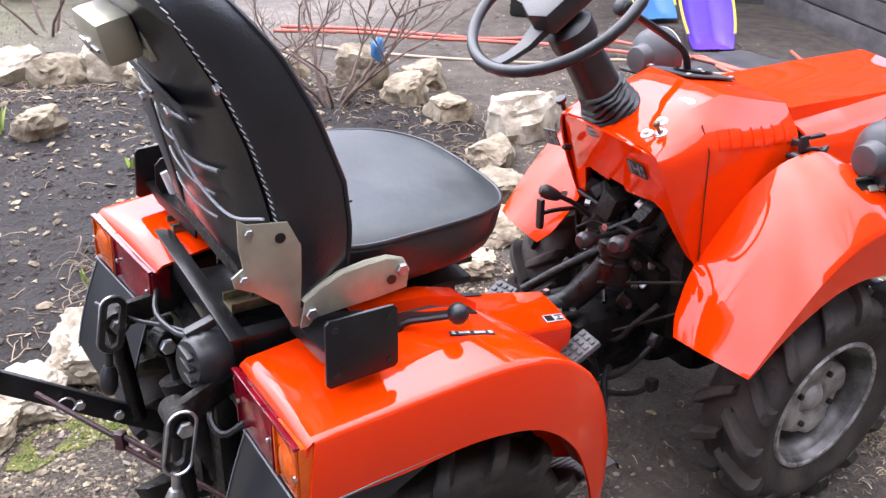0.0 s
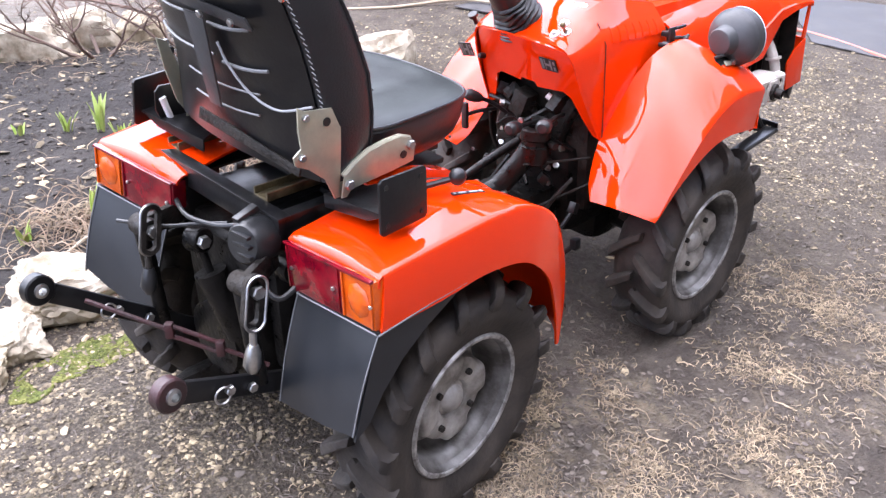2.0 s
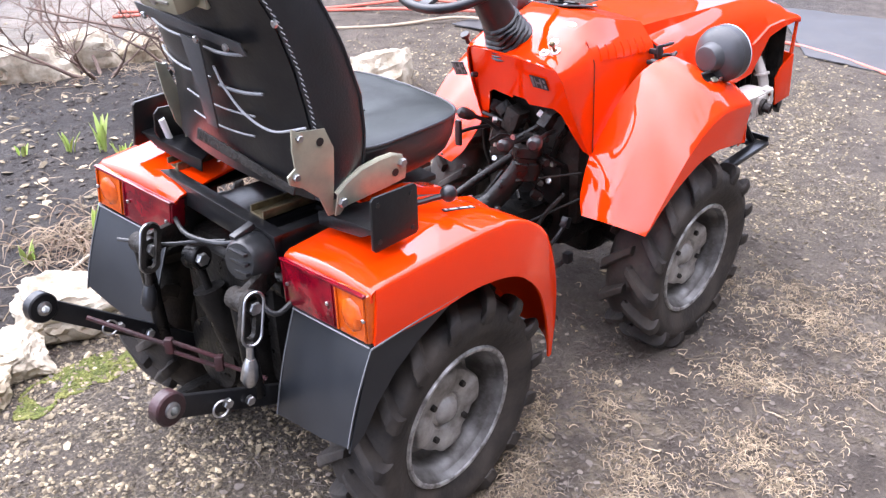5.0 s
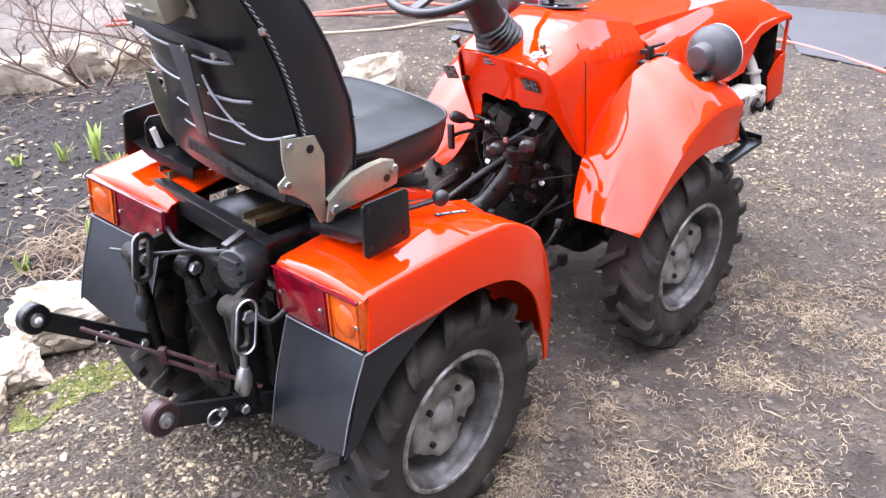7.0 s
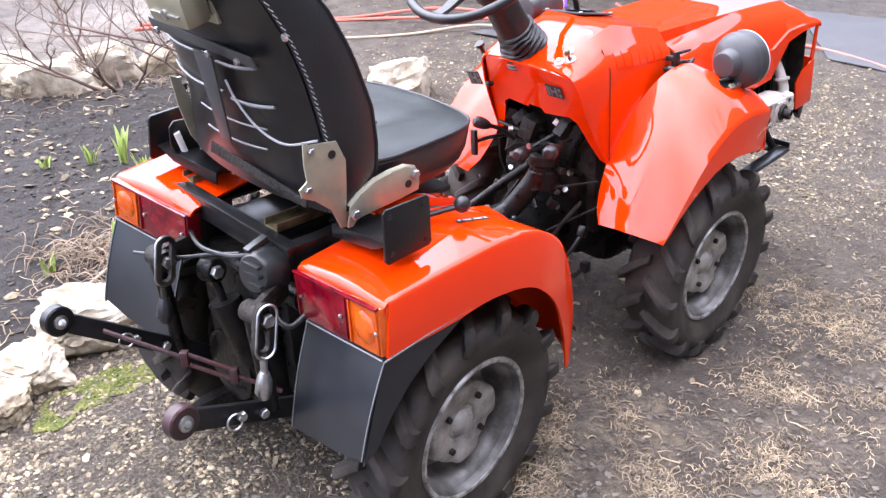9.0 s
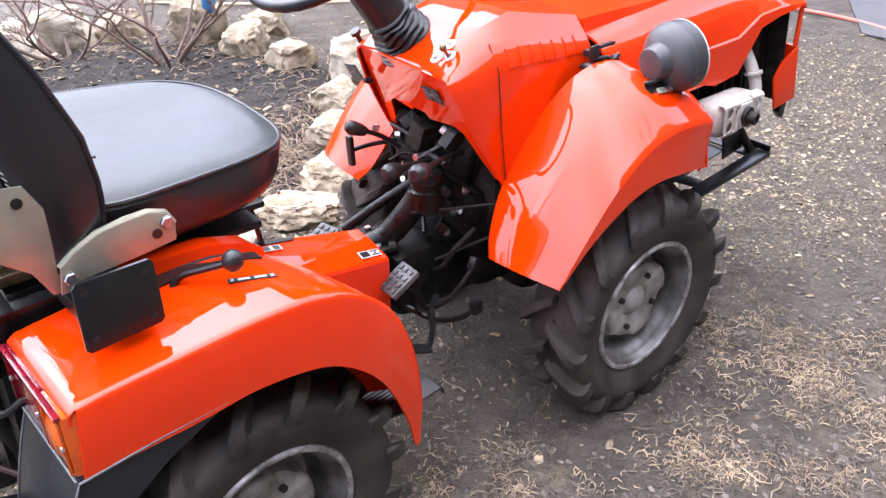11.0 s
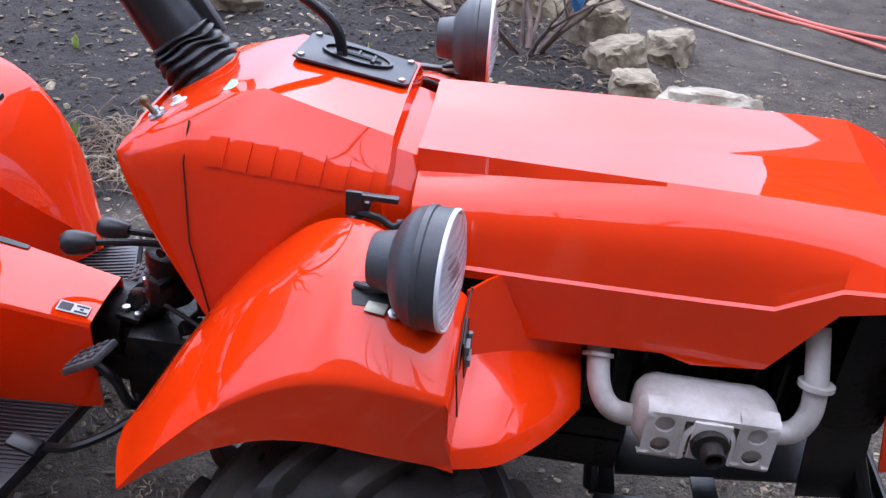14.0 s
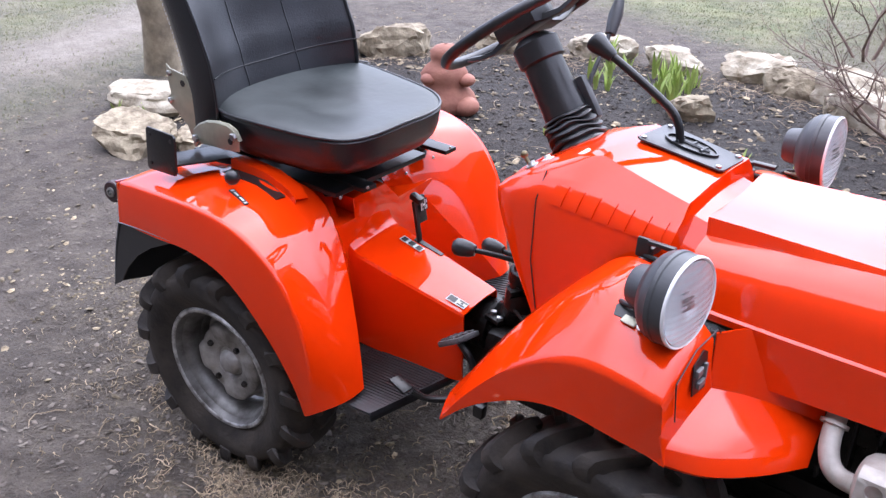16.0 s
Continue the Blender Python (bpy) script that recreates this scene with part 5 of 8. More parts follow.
box(bm, (-0.05, 0.0, 0.33), (0.24, 0.22, 0.18), None, 0.04)
part("rear_axle", bm, GREASE, tractor)
bm = B()
rod(bm, [(1.02, -0.31, 0.305), (1.02, 0.31, 0.305)], [0.05, 0.05], 20)
box(bm, (1.02, 0.0, 0.34), (0.24, 0.22, 0.18), None, 0.04)
part("front_axle", bm, GREASE, tractor)
# rockshaft and lift arms
bm = B()
rod(bm, [(-0.290, -0.24, 0.655), (-0.290, 0.24, 0.655)], 0.026, 18)
part("rockshaft", bm, GREASE, tractor)


def eye(bm, c, d, r, w, seg=20):
    lathe(bm, [(r * 0.45, -w / 2), (r * 0.9, -w / 2), (r, -w / 2 + 0.003), (r, w / 2 - 0.003), (r * 0.9, w / 2), (r * 0.45, w / 2)], frame_at(V(c), V(d)), seg, closed=True)


def link_bar(bm, a, b, w, t, side=V((0, 0, 1))):
    """A flat bar from a to b, w high and t thick."""
    a, b = V(a), V(b)
    d = (b - a).normalized()
    n = side.cross(d).normalized()
    u = d.cross(n).normalized()
    q = [a + u * w / 2, b + u * w / 2, b - u * w / 2, a - u * w / 2]
    plate(bm, [p - n * t / 2 for p in q], n * t, min(w, t) * 0.2)


for tip, root, ballp in ((V((-0.413, -0.262, 0.680)), V((-0.315, -0.215, 0.69)), V((-0.625, -0.332, 0.588))), (V((-0.429, 0.068, 0.703)), V((-0.315, 0.100, 0.70)), V((-0.652, 0.089, 0.641)))):
    s = 1 if tip.y > 0 else -1
    bm = B()
    link_bar(bm, root, tip, 0.045, 0.016)
    rod(bm, [tip + V((0, -0.03, 0)), tip + V((0, 0.03, 0))], 0.022, 18)
    arm = part("lift_arm", bm, CAST, tractor, "black cast lift arm")
    bolt(arm, tip + V((0, -0.03, 0)), (0, -1, 0), 0.014, 0.014)
    # slotted drop link
    bm = B()
    up = V((0, 0, 0.030)) if s > 0 else V((0, 0, 0.004))
    d0, d1 = tip + V((-0.005, -0.040, 0.012)) + up, tip + V((-0.018, -0.040, -0.050)) + up
    along, across = (d0 - d1).normalized(), V((0.95, 0, -0.2)).normalized()

    def oval(r):
        o = []
        for k in range(24):
            a = 2 * math.pi * k / 24 + 0.13
            o.append(d0.lerp(d1, 0.5) + (d0 - d1) * (0.5 if math.sin(a) > 0 else -0.5) + across * r * math.cos(a) + along * r * math.sin(a))
        return o
    outer, hole = oval(0.021), oval(0.011)
    grid(bm, [outer + outer[:1], hole + hole[:1]])
    thick(bm, 0.012)
    link = part("slotted_link", bm, CAST, tractor, "black steel slotted drop link with worn edges")
    bm = B()
    rod(bm, [p + V((-0.001, -0.007, 0)) for p in outer + outer[:1]], 0.0028, 6, False)
    part("worn_edge", bm, STEEL, link)
    bm = B()
    rod(bm, [d1 + V((-0.004, 0, -0.016)), d1 + V((-0.008, 0.0, -0.055))], 0.007, 10)
    part("link_stem", bm, STEEL if s < 0 else CAST, link)
    bm = B()
    rod(bm, [d1 + V((-0.008, 0, -0.050)), d1 + V((-0.010, 0, -0.065)), d1 + V((-0.014, 0.002, -0.090)), d1 + V((-0.014, 0.003, -0.105))], [0.010, 0.015, 0.017, 0.010], 10)
    part("link_nut", bm, STEEL if s < 0 else PLASTIC, link)
    # lower link arm
    pivot = V((-0.30, -0.235, 0.415)) if s < 0 else V((-0.27, 0.13, 0.36))
    bm = B()
    dirv = (ballp - pivot).normalized()
    link_bar(bm, pivot, ballp - dirv * 0.024, 0.040, 0.016)
    low = part("lower_link", bm, BLACK, tractor, "black lower link arm")
    bm = B()
    eye(bm, ballp, (0.15, -1, 0), 0.031, 0.026, 26)
    part("link_eye", bm, MAROON if s < 0 else BLACK, low)
    bm = B()
    lathe(bm, [(0.008, -0.019), (0.014, -0.017), (0.017, 0), (0.014, 0.017), (0.008, 0.019)], frame_at(ballp, V((0.15, -1, 0))), 20, closed=True)
    part("ball_bush", bm, STEEL, low)
    for f in (0.45, 0.62):
        p = pivot.lerp(ballp, f)
        bolt(low, p + V((0, -0.011, 0)), (0, -1, 0), 0.010, 0.010)
    bm = B()
    c = pivot.lerp(ballp, 0.68) + V((0, -0.018, -0.008))
    rod(bm, [c + V((0.016 * math.cos(t), 0, 0.016 * math.sin(t))) for t in [k * 0.45 for k in range(14)]], 0.0022, 6)
    part("lynch_pin", bm, STEEL, low)
    # lift rod from arm to lower link
    bm = B()
    rod(bm, [tip + V((0.0, 0.02, -0.01)), pivot.lerp(ballp, 0.35)], 0.016, 12)
    part("lift_rod", bm, GREASE, tractor)
# turnbuckle stay between the links
bm = B()
a, b = V((-0.575, 0.075, 0.590)), V((-0.33, -0.17, 0.430))
rod(bm, [a, a.lerp(b, 0.45)], 0.005, 8)
rod(bm, [a.lerp(b, 0.73), b], 0.005, 8)
for off in (0.012, -0.012):
    rod(bm, [a.lerp(b, 0.45) + V((0, 0, off)), a.lerp(b, 0.73) + V((0, 0, off))], 0.005, 8)
for f in (0.45, 0.73):
    box(bm, a.lerp(b, f), (0.018, 0.018, 0.034), Matrix.Rotation(-0.8, 4, "Z"), 0.004)
part("turnbuckle", bm, MAROON, tractor, "maroon primed turnbuckle")
# hydraulic ram
bm = B()
eye(bm, (-0.365, -0.02, 0.680), (0.2, -1, 0.1), 0.026, 0.04)
rod(bm, [(-0.365, -0.02, 0.68), (-0.352, -0.03, 0.595)], 0.009, 12)
rod(bm, [(-0.354, -0.03, 0.607), (-0.350, -0.035, 0.580), (-0.30, -0.05, 0.40)], [0.034, 0.030, 0.030], 18)
ram = part("lift_ram", bm, GREASE, tractor, "black hydraulic lift ram")
bolt(ram, V((-0.368, -0.045, 0.684)), (0, -1, 0), 0.014, 0.012)
# trailer socket
bm = B()
lathe(bm, [(0, 0), (0.040, 0), (0.046, 0.004), (0.048, 0.034), (0.044, 0.040), (0.043, 0.052), (0.036, 0.060), (0, 0.062)], frame_at(V((-0.318, -0.190, 0.722)), V((-1, -0.25, 0.15))), 22)
for k in range(3):
    box(bm, V((-0.377, -0.206, 0.731 + (k - 1) * 0.020)), (0.010, 0.052, 0.006), None, 0.001)
box(bm, (-0.345, -0.180, 0.775), (0.05, 0.02, 0.014), Matrix.Rotation(-0.3, 4, "Y"), 0.003)
part("trailer_socket", bm, PLASTIC, tractor, "black round trailer socket")
bm = B()
rod(bm, spl([(-0.33, -0.21, 0.69), (-0.36, -0.24, 0.65), (-0.35, -0.27, 0.63), (-0.31, -0.28, 0.65)], 12), 0.006, 8)
rod(bm, spl([(-0.34, 0.10, 0.735), (-0.37, 0.0, 0.728), (-0.365, -0.1, 0.735), (-0.35, -0.15, 0.745)], 12), 0.005, 8)
rod(bm, spl([(-0.44, 0.17, 0.69), (-0.40, 0.05, 0.70), (-0.37, -0.05, 0.725), (-0.35, -0.12, 0.74)], 12), 0.004, 8)
part("harness", bm, PLASTIC, tractor)
# tow hitch tail
bm = B()
plate(bm, [V((-0.30, 0.02, 0.36)), V((-0.42, 0.06, 0.33)), V((-0.44, 0.10, 0.31)), V((-0.36, 0.14, 0.30)), V((-0.26, 0.14, 0.30)), V((-0.26, 0.02, 0.34))], V((0.02, 0, -0.06)), 0.01)
part("tow_hitch", bm, GREASE, tractor)

# -- articulation joint, levers and pedals in the middle
bm = B()
box(bm, (0.50, 0, 0.43), (0.24, 0.13, 0.13), None, 0.02)
box(bm, (0.66, 0, 0.42), (0.30, 0.20, 0.16), None, 0.03)
box(bm, (0.86, 0, 0.48), (0.30, 0.28, 0.26), None, 0.04)
lathe(bm, [(0, -0.02), (0.075, -0.02), (0.075, 0.045), (0.068, 0.05), (0, 0.052)], frame_at(V((0.45, 0, 0.46)), V((1, 0, 0.0))), 28)
part("articulation_joint", bm, GREASE, tractor, "greasy black articulation joint")
bm = B()
rod(bm, spl([(0.50, -0.005, 0.505), (0.545, -0.03, 0.53), (0.585, -0.075, 0.60), (0.60, -0.09, 0.635)], 14), [0.030] * 14, 14)
lathe(bm, [(0.030, -0.06), (0.040, -0.055), (0.042, -0.01), (0.036, -0.006), (0.036, 0.006), (0.042, 0.01), (0.042, 0.035), (0.036, 0.04), (0.020, 0.042), (0.018, 0.02), (0, 0.02)], frame_at(V((0.612, -0.096, 0.650)), V((0.1, 0, 1))), 22)
part("filler_neck", bm, GREASE, tractor)
bm = B()
plate(bm, [V((0.475, 0.075, 0.503)), V((0.485, -0.06, 0.503)), V((0.535, -0.075, 0.505)), V((0.56, 0.0, 0.506)), V((0.55, 0.07, 0.505))], V((0, 0, 0.012)), 0.003)
pl = part("joint_cover", bm, GREASE, tractor)
for x, y in ((0.495, 0.055), (0.50, -0.045), (0.54, 0.05), (0.53, -0.06)):
    bolt(pl, (x, y, 0.515), (0, 0, 1), 0.009, 0.009)
bm = B()
rod(bm, [(0.495, 0.085, 0.52), (0.56, 0.05, 0.565), (0.66, -0.01, 0.63)], 0.012, 12)
ball(bm, (0.665, -0.012, 0.634), 0.020, 12)
part("steering_ram", bm, GREASE, tractor)
rng = random.Random(11)
for k in range(18):
    bm = B()
    a = V((0.60 + rng.random() * 0.2, -0.17 + rng.random() * 0.34, 0.50 + rng.random() * 0.22))
    b = V((0.68 + rng.random() * 0.16, -0.17 + rng.random() * 0.34, 0.52 + rng.random() * 0.26))
    rod(bm, spl([a, a.lerp(b, 0.4) + V((0.0, rng.uniform(-0.04, 0.04), rng.uniform(0, 0.05))), b], 10), rng.choice((0.004, 0.006, 0.008, 0.010)), 7)
    part("hose", bm, GREASE, tractor)
for k in range(26):
    bm = B()
    p = V((0.64 + rng.random() * 0.18, -0.17 + rng.random() * 0.34, 0.47 + rng.random() * 0.30))
    box(bm, p, (rng.uniform(0.015, 0.05), rng.uniform(0.015, 0.05), rng.uniform(0.015, 0.05)), Euler((rng.random(), rng.random(), rng.random())).to_matrix().to_4x4(), 0.004)
    part("valve", bm, CAST if k % 3 else GREASE, tractor)
bm = B()
box(bm, (0.70, 0.02, 0.72), (0.05, 0.05, 0.07), Matrix.Rotation(0.4, 4, "X"), 0.006)
box(bm, (0.80, 0, 0.60), (0.10, 0.34, 0.36), None, 0.02)
box(bm, (0.90, 0, 0.78), (0.14, 0.36, 0.2), None, 0.02)
part("valve_block", bm, CAST, tractor, "greasy hydraulic valves and brackets")
for k in range(14):
    bm = B()
    p = V((0.64 + rng.random() * 0.1, -0.15 + rng.random() * 0.30, 0.52 + rng.random() * 0.22))
    lathe(bm, [(0, 0), (0.009, 0), (0.009, 0.012), (0, 0.013)], frame_at(p, V((-1, rng.uniform(-1, 1), rng.uniform(0, 1)))), 6)
    part("fitting", bm, STEEL, tractor)
bm = B()
rod(bm, [(0.672, -0.085, 0.765), (0.69, -0.12, 0.735)], 0.009, 8)
part("fuse_holder", bm, WHITE, tractor)
# levers with dark knobs
for pts, kr, flat in (([(0.70, -0.06, 0.69), (0.60, -0.09, 0.705), (0.515, -0.10, 0.712)], 0.019, 0), ([(0.70, -0.12, 0.71), (0.60, -0.17, 0.735), (0.51, -0.205, 0.740)], 0.020, 0),
                      ([(0.64, 0.03, 0.70), (0.60, 0.05, 0.735), (0.545, 0.072, 0.762)], 0.017, 0), ([(0.68, 0.10, 0.69), (0.60, 0.10, 0.70), (0.548, 0.10, 0.700)], 0.012, 1)):
    bm = B()
    rod(bm, spl(pts, 8), 0.006, 8)
    lv = part("control_lever", bm, BLACK, tractor)
    bm = B()
    d = (V(pts[-1]) - V(pts[-2])).normalized()
    if flat:
        box(bm, pts[-1], (0.014, 0.02, 0.075), None, 0.006)
    else:
        lathe(bm, [(0, -0.03), (kr * 0.6, -0.03), (kr * 0.85, -0.018), (kr, 0.0), (kr * 0.95, 0.012), (kr * 0.6, 0.02), (0, 0.022)], frame_at(V(pts[-1]), d), 14)
    part("knob", bm, PLASTIC, lv)


def pedal(c, tilt, turn, stalk):
    bm = B()
    m = pose(*c, 0, tilt, turn)
    t = bmesh.new()
    box(t, (0, 0, 0), (0.080, 0.068, 0.014), None, 0.005)
    for k in range(4):
        for j in range(3):
            box(t, (-0.027 + k * 0.018, -0.02 + j * 0.02, 0.008), (0.011, 0.013, 0.006), None, 0.0015)
    bmesh.ops.transform(t, matrix=m, verts=t.verts)
    merge(bm, t)
    ob = part("pedal", bm, PEDALGREY, tractor, "grey rubber foot pedal")
    bm = B()
    rod(bm, spl([m @ V((0, 0, -0.006)), *stalk], 12), 0.009, 8)
    part("pedal_arm", bm, BLACK, ob)


pedal((0.478, -0.148, 0.480), -32, -8, [V((0.52, -0.15, 0.44)), V((0.54, -0.14, 0.38)), V((0.56, -0.08, 0.36))])
pedal((0.462, 0.136, 0.490), -28, 6, [V((0.52, 0.15, 0.45)), V((0.55, 0.1, 0.40))])
bm = B()
box(bm, (0.420, -0.279, 0.390), (0.05, 0.035, 0.008), Matrix.Rotation(0.35, 4, "Y"), 0.003)
rod(bm, spl([(0.445, -0.268, 0.378), (0.475, -0.245, 0.36), (0.52, -0.20, 0.36), (0.56, -0.15, 0.37), (0.60, -0.12, 0.38)], 12), 0.008, 8)
part("small_pedal", bm, BLACK, tractor)
bm = B()
rod(bm, spl([(0.56, -0.12, 0.36), (0.58, -0.17, 0.39), (0.61, -0.195, 0.43), (0.645, -0.205, 0.47)], 12), 0.006, 8)
box(bm, (0.648, -0.206, 0.478), (0.022, 0.022, 0.03), Matrix.Rotation(0.5, 4, "Y"), 0.003)
rod(bm, spl([(0.53, -0.09, 0.37), (0.57, -0.15, 0.34), (0.60, -0.21, 0.36), (0.615, -0.235, 0.385)], 12), 0.007, 8)
box(bm, (0.617, -0.24, 0.392), (0.025, 0.02, 0.03), None, 0.003)
part("brake_linkage", bm, BLACK, tractor)
bm = B()
rod(bm, [(0.56, -0.10, 0.60), (0.72, -0.20, 0.60)], 0.004, 6)
part("control_rod", bm, CAST, tractor)
bm = B()
rod(bm, [(0.62, -0.10, 0.46), (0.75, -0.21, 0.53)], 0.004, 6)
part("control_rod", bm, CAST, tractor)
bm = B()
rod(bm, spl([(0.60, -0.02, 0.42), (0.62, -0.11, 0.44), (0.64, -0.15, 0.50), (0.68, -0.175, 0.545)], 10), 0.006, 8)
part("control_rod", bm, CAST, tractor)
# ribbed foot plates
for s in (1, -1):
    bm = B()
    corners = mirrored([(0.15, -0.105, 0.318), (0.430, -0.075, 0.335), (0.405, -0.365, 0.345), (0.30, -0.362, 0.332), (0.20, -0.30, 0.322)], s)
    plate(bm, corners, V((0, 0, -0.006)), 0.001)
    fp = part("foot_plate", bm, GREYPLASTIC, tractor, "ribbed dark steel foot plate")
    bm = B()
    for k in range(26):
        y = -0.09 - k * 0.0105
        x0, x1 = 0.19 + max(0, -y - 0.25) * 0.85, 0.427 - (-y - 0.075) * 0.085
        z = lambda x: 0.323 + (x - 0.17) * 0.065 + 0.001
        link_bar(bm, (x0, s * y, z(x0)), (x1, s * y, z(x1) + 0.002), 0.004, 0.004)
    part("foot_plate_ribs", bm, GREYPLASTIC, fp)
    bm = B()
    plate(bm, mirrored([(0.405, -0.366, 0.346), (0.432, -0.072, 0.336), (0.438, -0.072, 0.330), (0.411, -0.368, 0.338)], s), V((0, 0, -0.012)))
    part("plate_edge", bm, BLACK, fp)

# -- engine, exhaust and front frame
bm = B()
box(bm, (1.44, 0, 0.645), (0.46, 0.36, 0.20), None, 0.03)
part("engine", bm, GREASE, tractor, "black greasy engine block")
bm = B()
box(bm, (1.30, 0, 0.72), (0.40, 0.42, 0.14), None, 0.02)
part("cylinder_head", bm, GREASE, tractor)
bm = B()
box(bm, (1.70, 0.0, 0.71), (0.10, 0.46, 0.22), None, 0.03)
part("radiator", bm, GREASE, tractor)
for k in range(9):
    bm = B()
    box(bm, (1.30 + k * 0.04, -0.205, 0.65), (0.006, 0.06, 0.14), None, 0.001)
    part("cooling_fin", bm, GREASE, tractor)
bm = B()
lathe(bm, [(0, 0), (0.15, 0), (0.16, 0.02), (0.16, 0.07), (0.12, 0.09), (0, 0.09)], frame_at(V((1.66, 0.06, 0.66)), V((1, 0, 0))), 32)
part("fan_shroud", bm, GREASE, tractor)
bm = B()
box(bm, (1.15, 0, 0.46), (0.5, 0.30, 0.10), None, 0.02)
for s in (1, -1):
    box(bm, (1.14, s * 0.14, 0.44), (0.50, 0.03, 0.06), None, 0.005)
part("front_frame", bm, GREASE, tractor)
# exhaust
bm = B()
o = []
for k in range(28):
    a = 2 * math.pi * k / 28
    o.append((math.copysign(abs(math.cos(a)) ** 0.7, math.cos(a)), math.copysign(abs(math.sin(a)) ** 0.7, math.sin(a))))
rows = []
for x, f in ((1.366, 0.45), (1.370, 0.70), (1.380, 0.90), (1.396, 1.0), (1.46, 1.0), (1.535, 1.0), (1.551, 0.90), (1.561, 0.70), (1.565, 0.45)):
    row = [V((x, -0.288 + 0.050 * f * a, 0.648 + 0.047 * f * b)) for a, b in o]
    rows.append(row + [row[0]])
vs = grid(bm, rows)
bm.faces.new(vs[0][:-1])
bm.faces.new(vs[-1][:-1][::-1])
bmesh.ops.remove_doubles(bm, verts=bm.verts, dist=1e-5)
muf = part("silencer", bm, ALU, tractor, "white-painted sooty exhaust silencer")
bm = B()
def holed(bm, x0, x1, z0, z1, r, y):
    """A flat cell with a round hole through it."""
    n, cx, cz = 24, (x0 + x1) / 2, (z0 + z1) / 2
    inner, outer = [], []
    for k in range(n):
        a = 2 * math.pi * k / n + math.pi / 4
        c, d = math.cos(a), math.sin(a)
        m = max(abs(c), abs(d))
        inner.append((cx + r * c, cz + r * d))
        outer.append((cx + (x1 - x0) / 2 * c / m, cz + (z1 - z0) / 2 * d / m))
    rows = [[V((x, y, z)) for x, z in outer], [V((x, y, z)) for x, z in inner], [V((x, y + 0.005, z)) for x, z in inner]]
    grid(bm, [row + [row[0]] for row in rows])


for x0, x1 in ((1.376, 1.428), (1.500, 1.553)):
    for z0, z1 in ((0.616, 0.651), (0.651, 0.688)):
        holed(bm, x0, x1, z0, z1, 0.0135, -0.347)
    for za, zb, yb in ((0.688, 0.697, -0.322), (0.616, 0.604, -0.322)):
        grid(bm, [[V((x, y, z)) for x in (x0, x1)] for y, z in ((-0.347, za), (-0.342, za + (zb - za) * 0.6), (yb, zb))])
for z0, z1, y in ((0.680, 0.688, -0.347), (0.616, 0.622, -0.345)):
    grid(bm, [[V((x, y, z)) for x in (1.428, 1.464, 1.500)] for z in (z0, z1)])
grid(bm, [[V((x, -0.347, 0.688)) for x in (1.428, 1.464, 1.500)], [V((x, -0.322, 0.697)) for x in (1.428, 1.464, 1.500)]])
arch = [(1.434 + 0.030 * (1 - math.cos(t)), 0.652 + 0.028 * math.sin(t)) for t in [math.pi * k / 12 for k in range(13)]]
grid(bm, [[V((1.464 + (x - 1.464) * f, y, 0.652 + (z - 0.652) * f)) for x, z in [(1.434, 0.62)] + arch + [(1.494, 0.62)]] for f, y in ((1.2, -0.3475), (1.0, -0.352), (0.9, -0.340))])
bmesh.ops.remove_doubles(bm, verts=bm.verts, dist=1e-4)
bmesh.ops.recalc_face_normals(bm, faces=bm.faces)
guard = part("heat_guard", bm, ALU, muf, "white drilled heat guard")
bm = B()
lathe(bm, [(0.026, 0), (0.026, 0.012), (0.016, 0.013), (0.016, 0.034), (0.012, 0.034), (0.012, 0.005), (0, 0.005)], frame_at(V((1.464, -0.349, 0.652)), V((0.1, -1, -0.15))), 20)
part("tail_pipe", bm, CAST, muf, "sooty tail pipe stub")
bm = B()
t = bmesh.new()
box(t, (1.464, -0.352, 0.655), (0.052, 0.006, 0.062), None, 0.003)
merge(bm, t)
part("pipe_flange", bm, ALU, muf)
bm = B()
rod(bm, spl([(1.309, -0.205, 0.745), (1.310, -0.245, 0.705), (1.317, -0.275, 0.665), (1.338, -0.29, 0.640), (1.380, -0.29, 0.632)], 18), 0.0165, 14)
lathe(bm, [(0.016, 0), (0.023, 0), (0.023, 0.006), (0.016, 0.006)], frame_at(V((1.310, -0.250, 0.698)), V((0, 0.6, 0.8))), 18)
part("exhaust_pipe", bm, ALU, muf)
bm = B()
rod(bm, spl([(1.600, -0.24, 0.79), (1.604, -0.262, 0.75), (1.609, -0.280, 0.705), (1.606, -0.288, 0.668), (1.588, -0.29, 0.642), (1.550, -0.29, 0.636)], 20), 0.0165, 14)
lathe(bm, [(0.016, 0), (0.025, 0), (0.025, 0.007), (0.016, 0.007)], frame_at(V((1.608, -0.276, 0.715)), V((0, 0.2, 1))), 18)
part("exhaust_pipe", bm, ALU, muf)
# front guard frame
guardf = new("front_guard")
guardf.parent = tractor
guardf["label"] = "black welded front guard frame"


def zf(x):
    return 0.363 + (x - 1.37) * 0.13


def strap(pts):
    bm = B()
    plate(bm, [V((x, y, zf(x))) for x, y in pts], V((0, 0, -0.006)), 0.001)
    part("guard_bar", bm, BLACK, guardf)


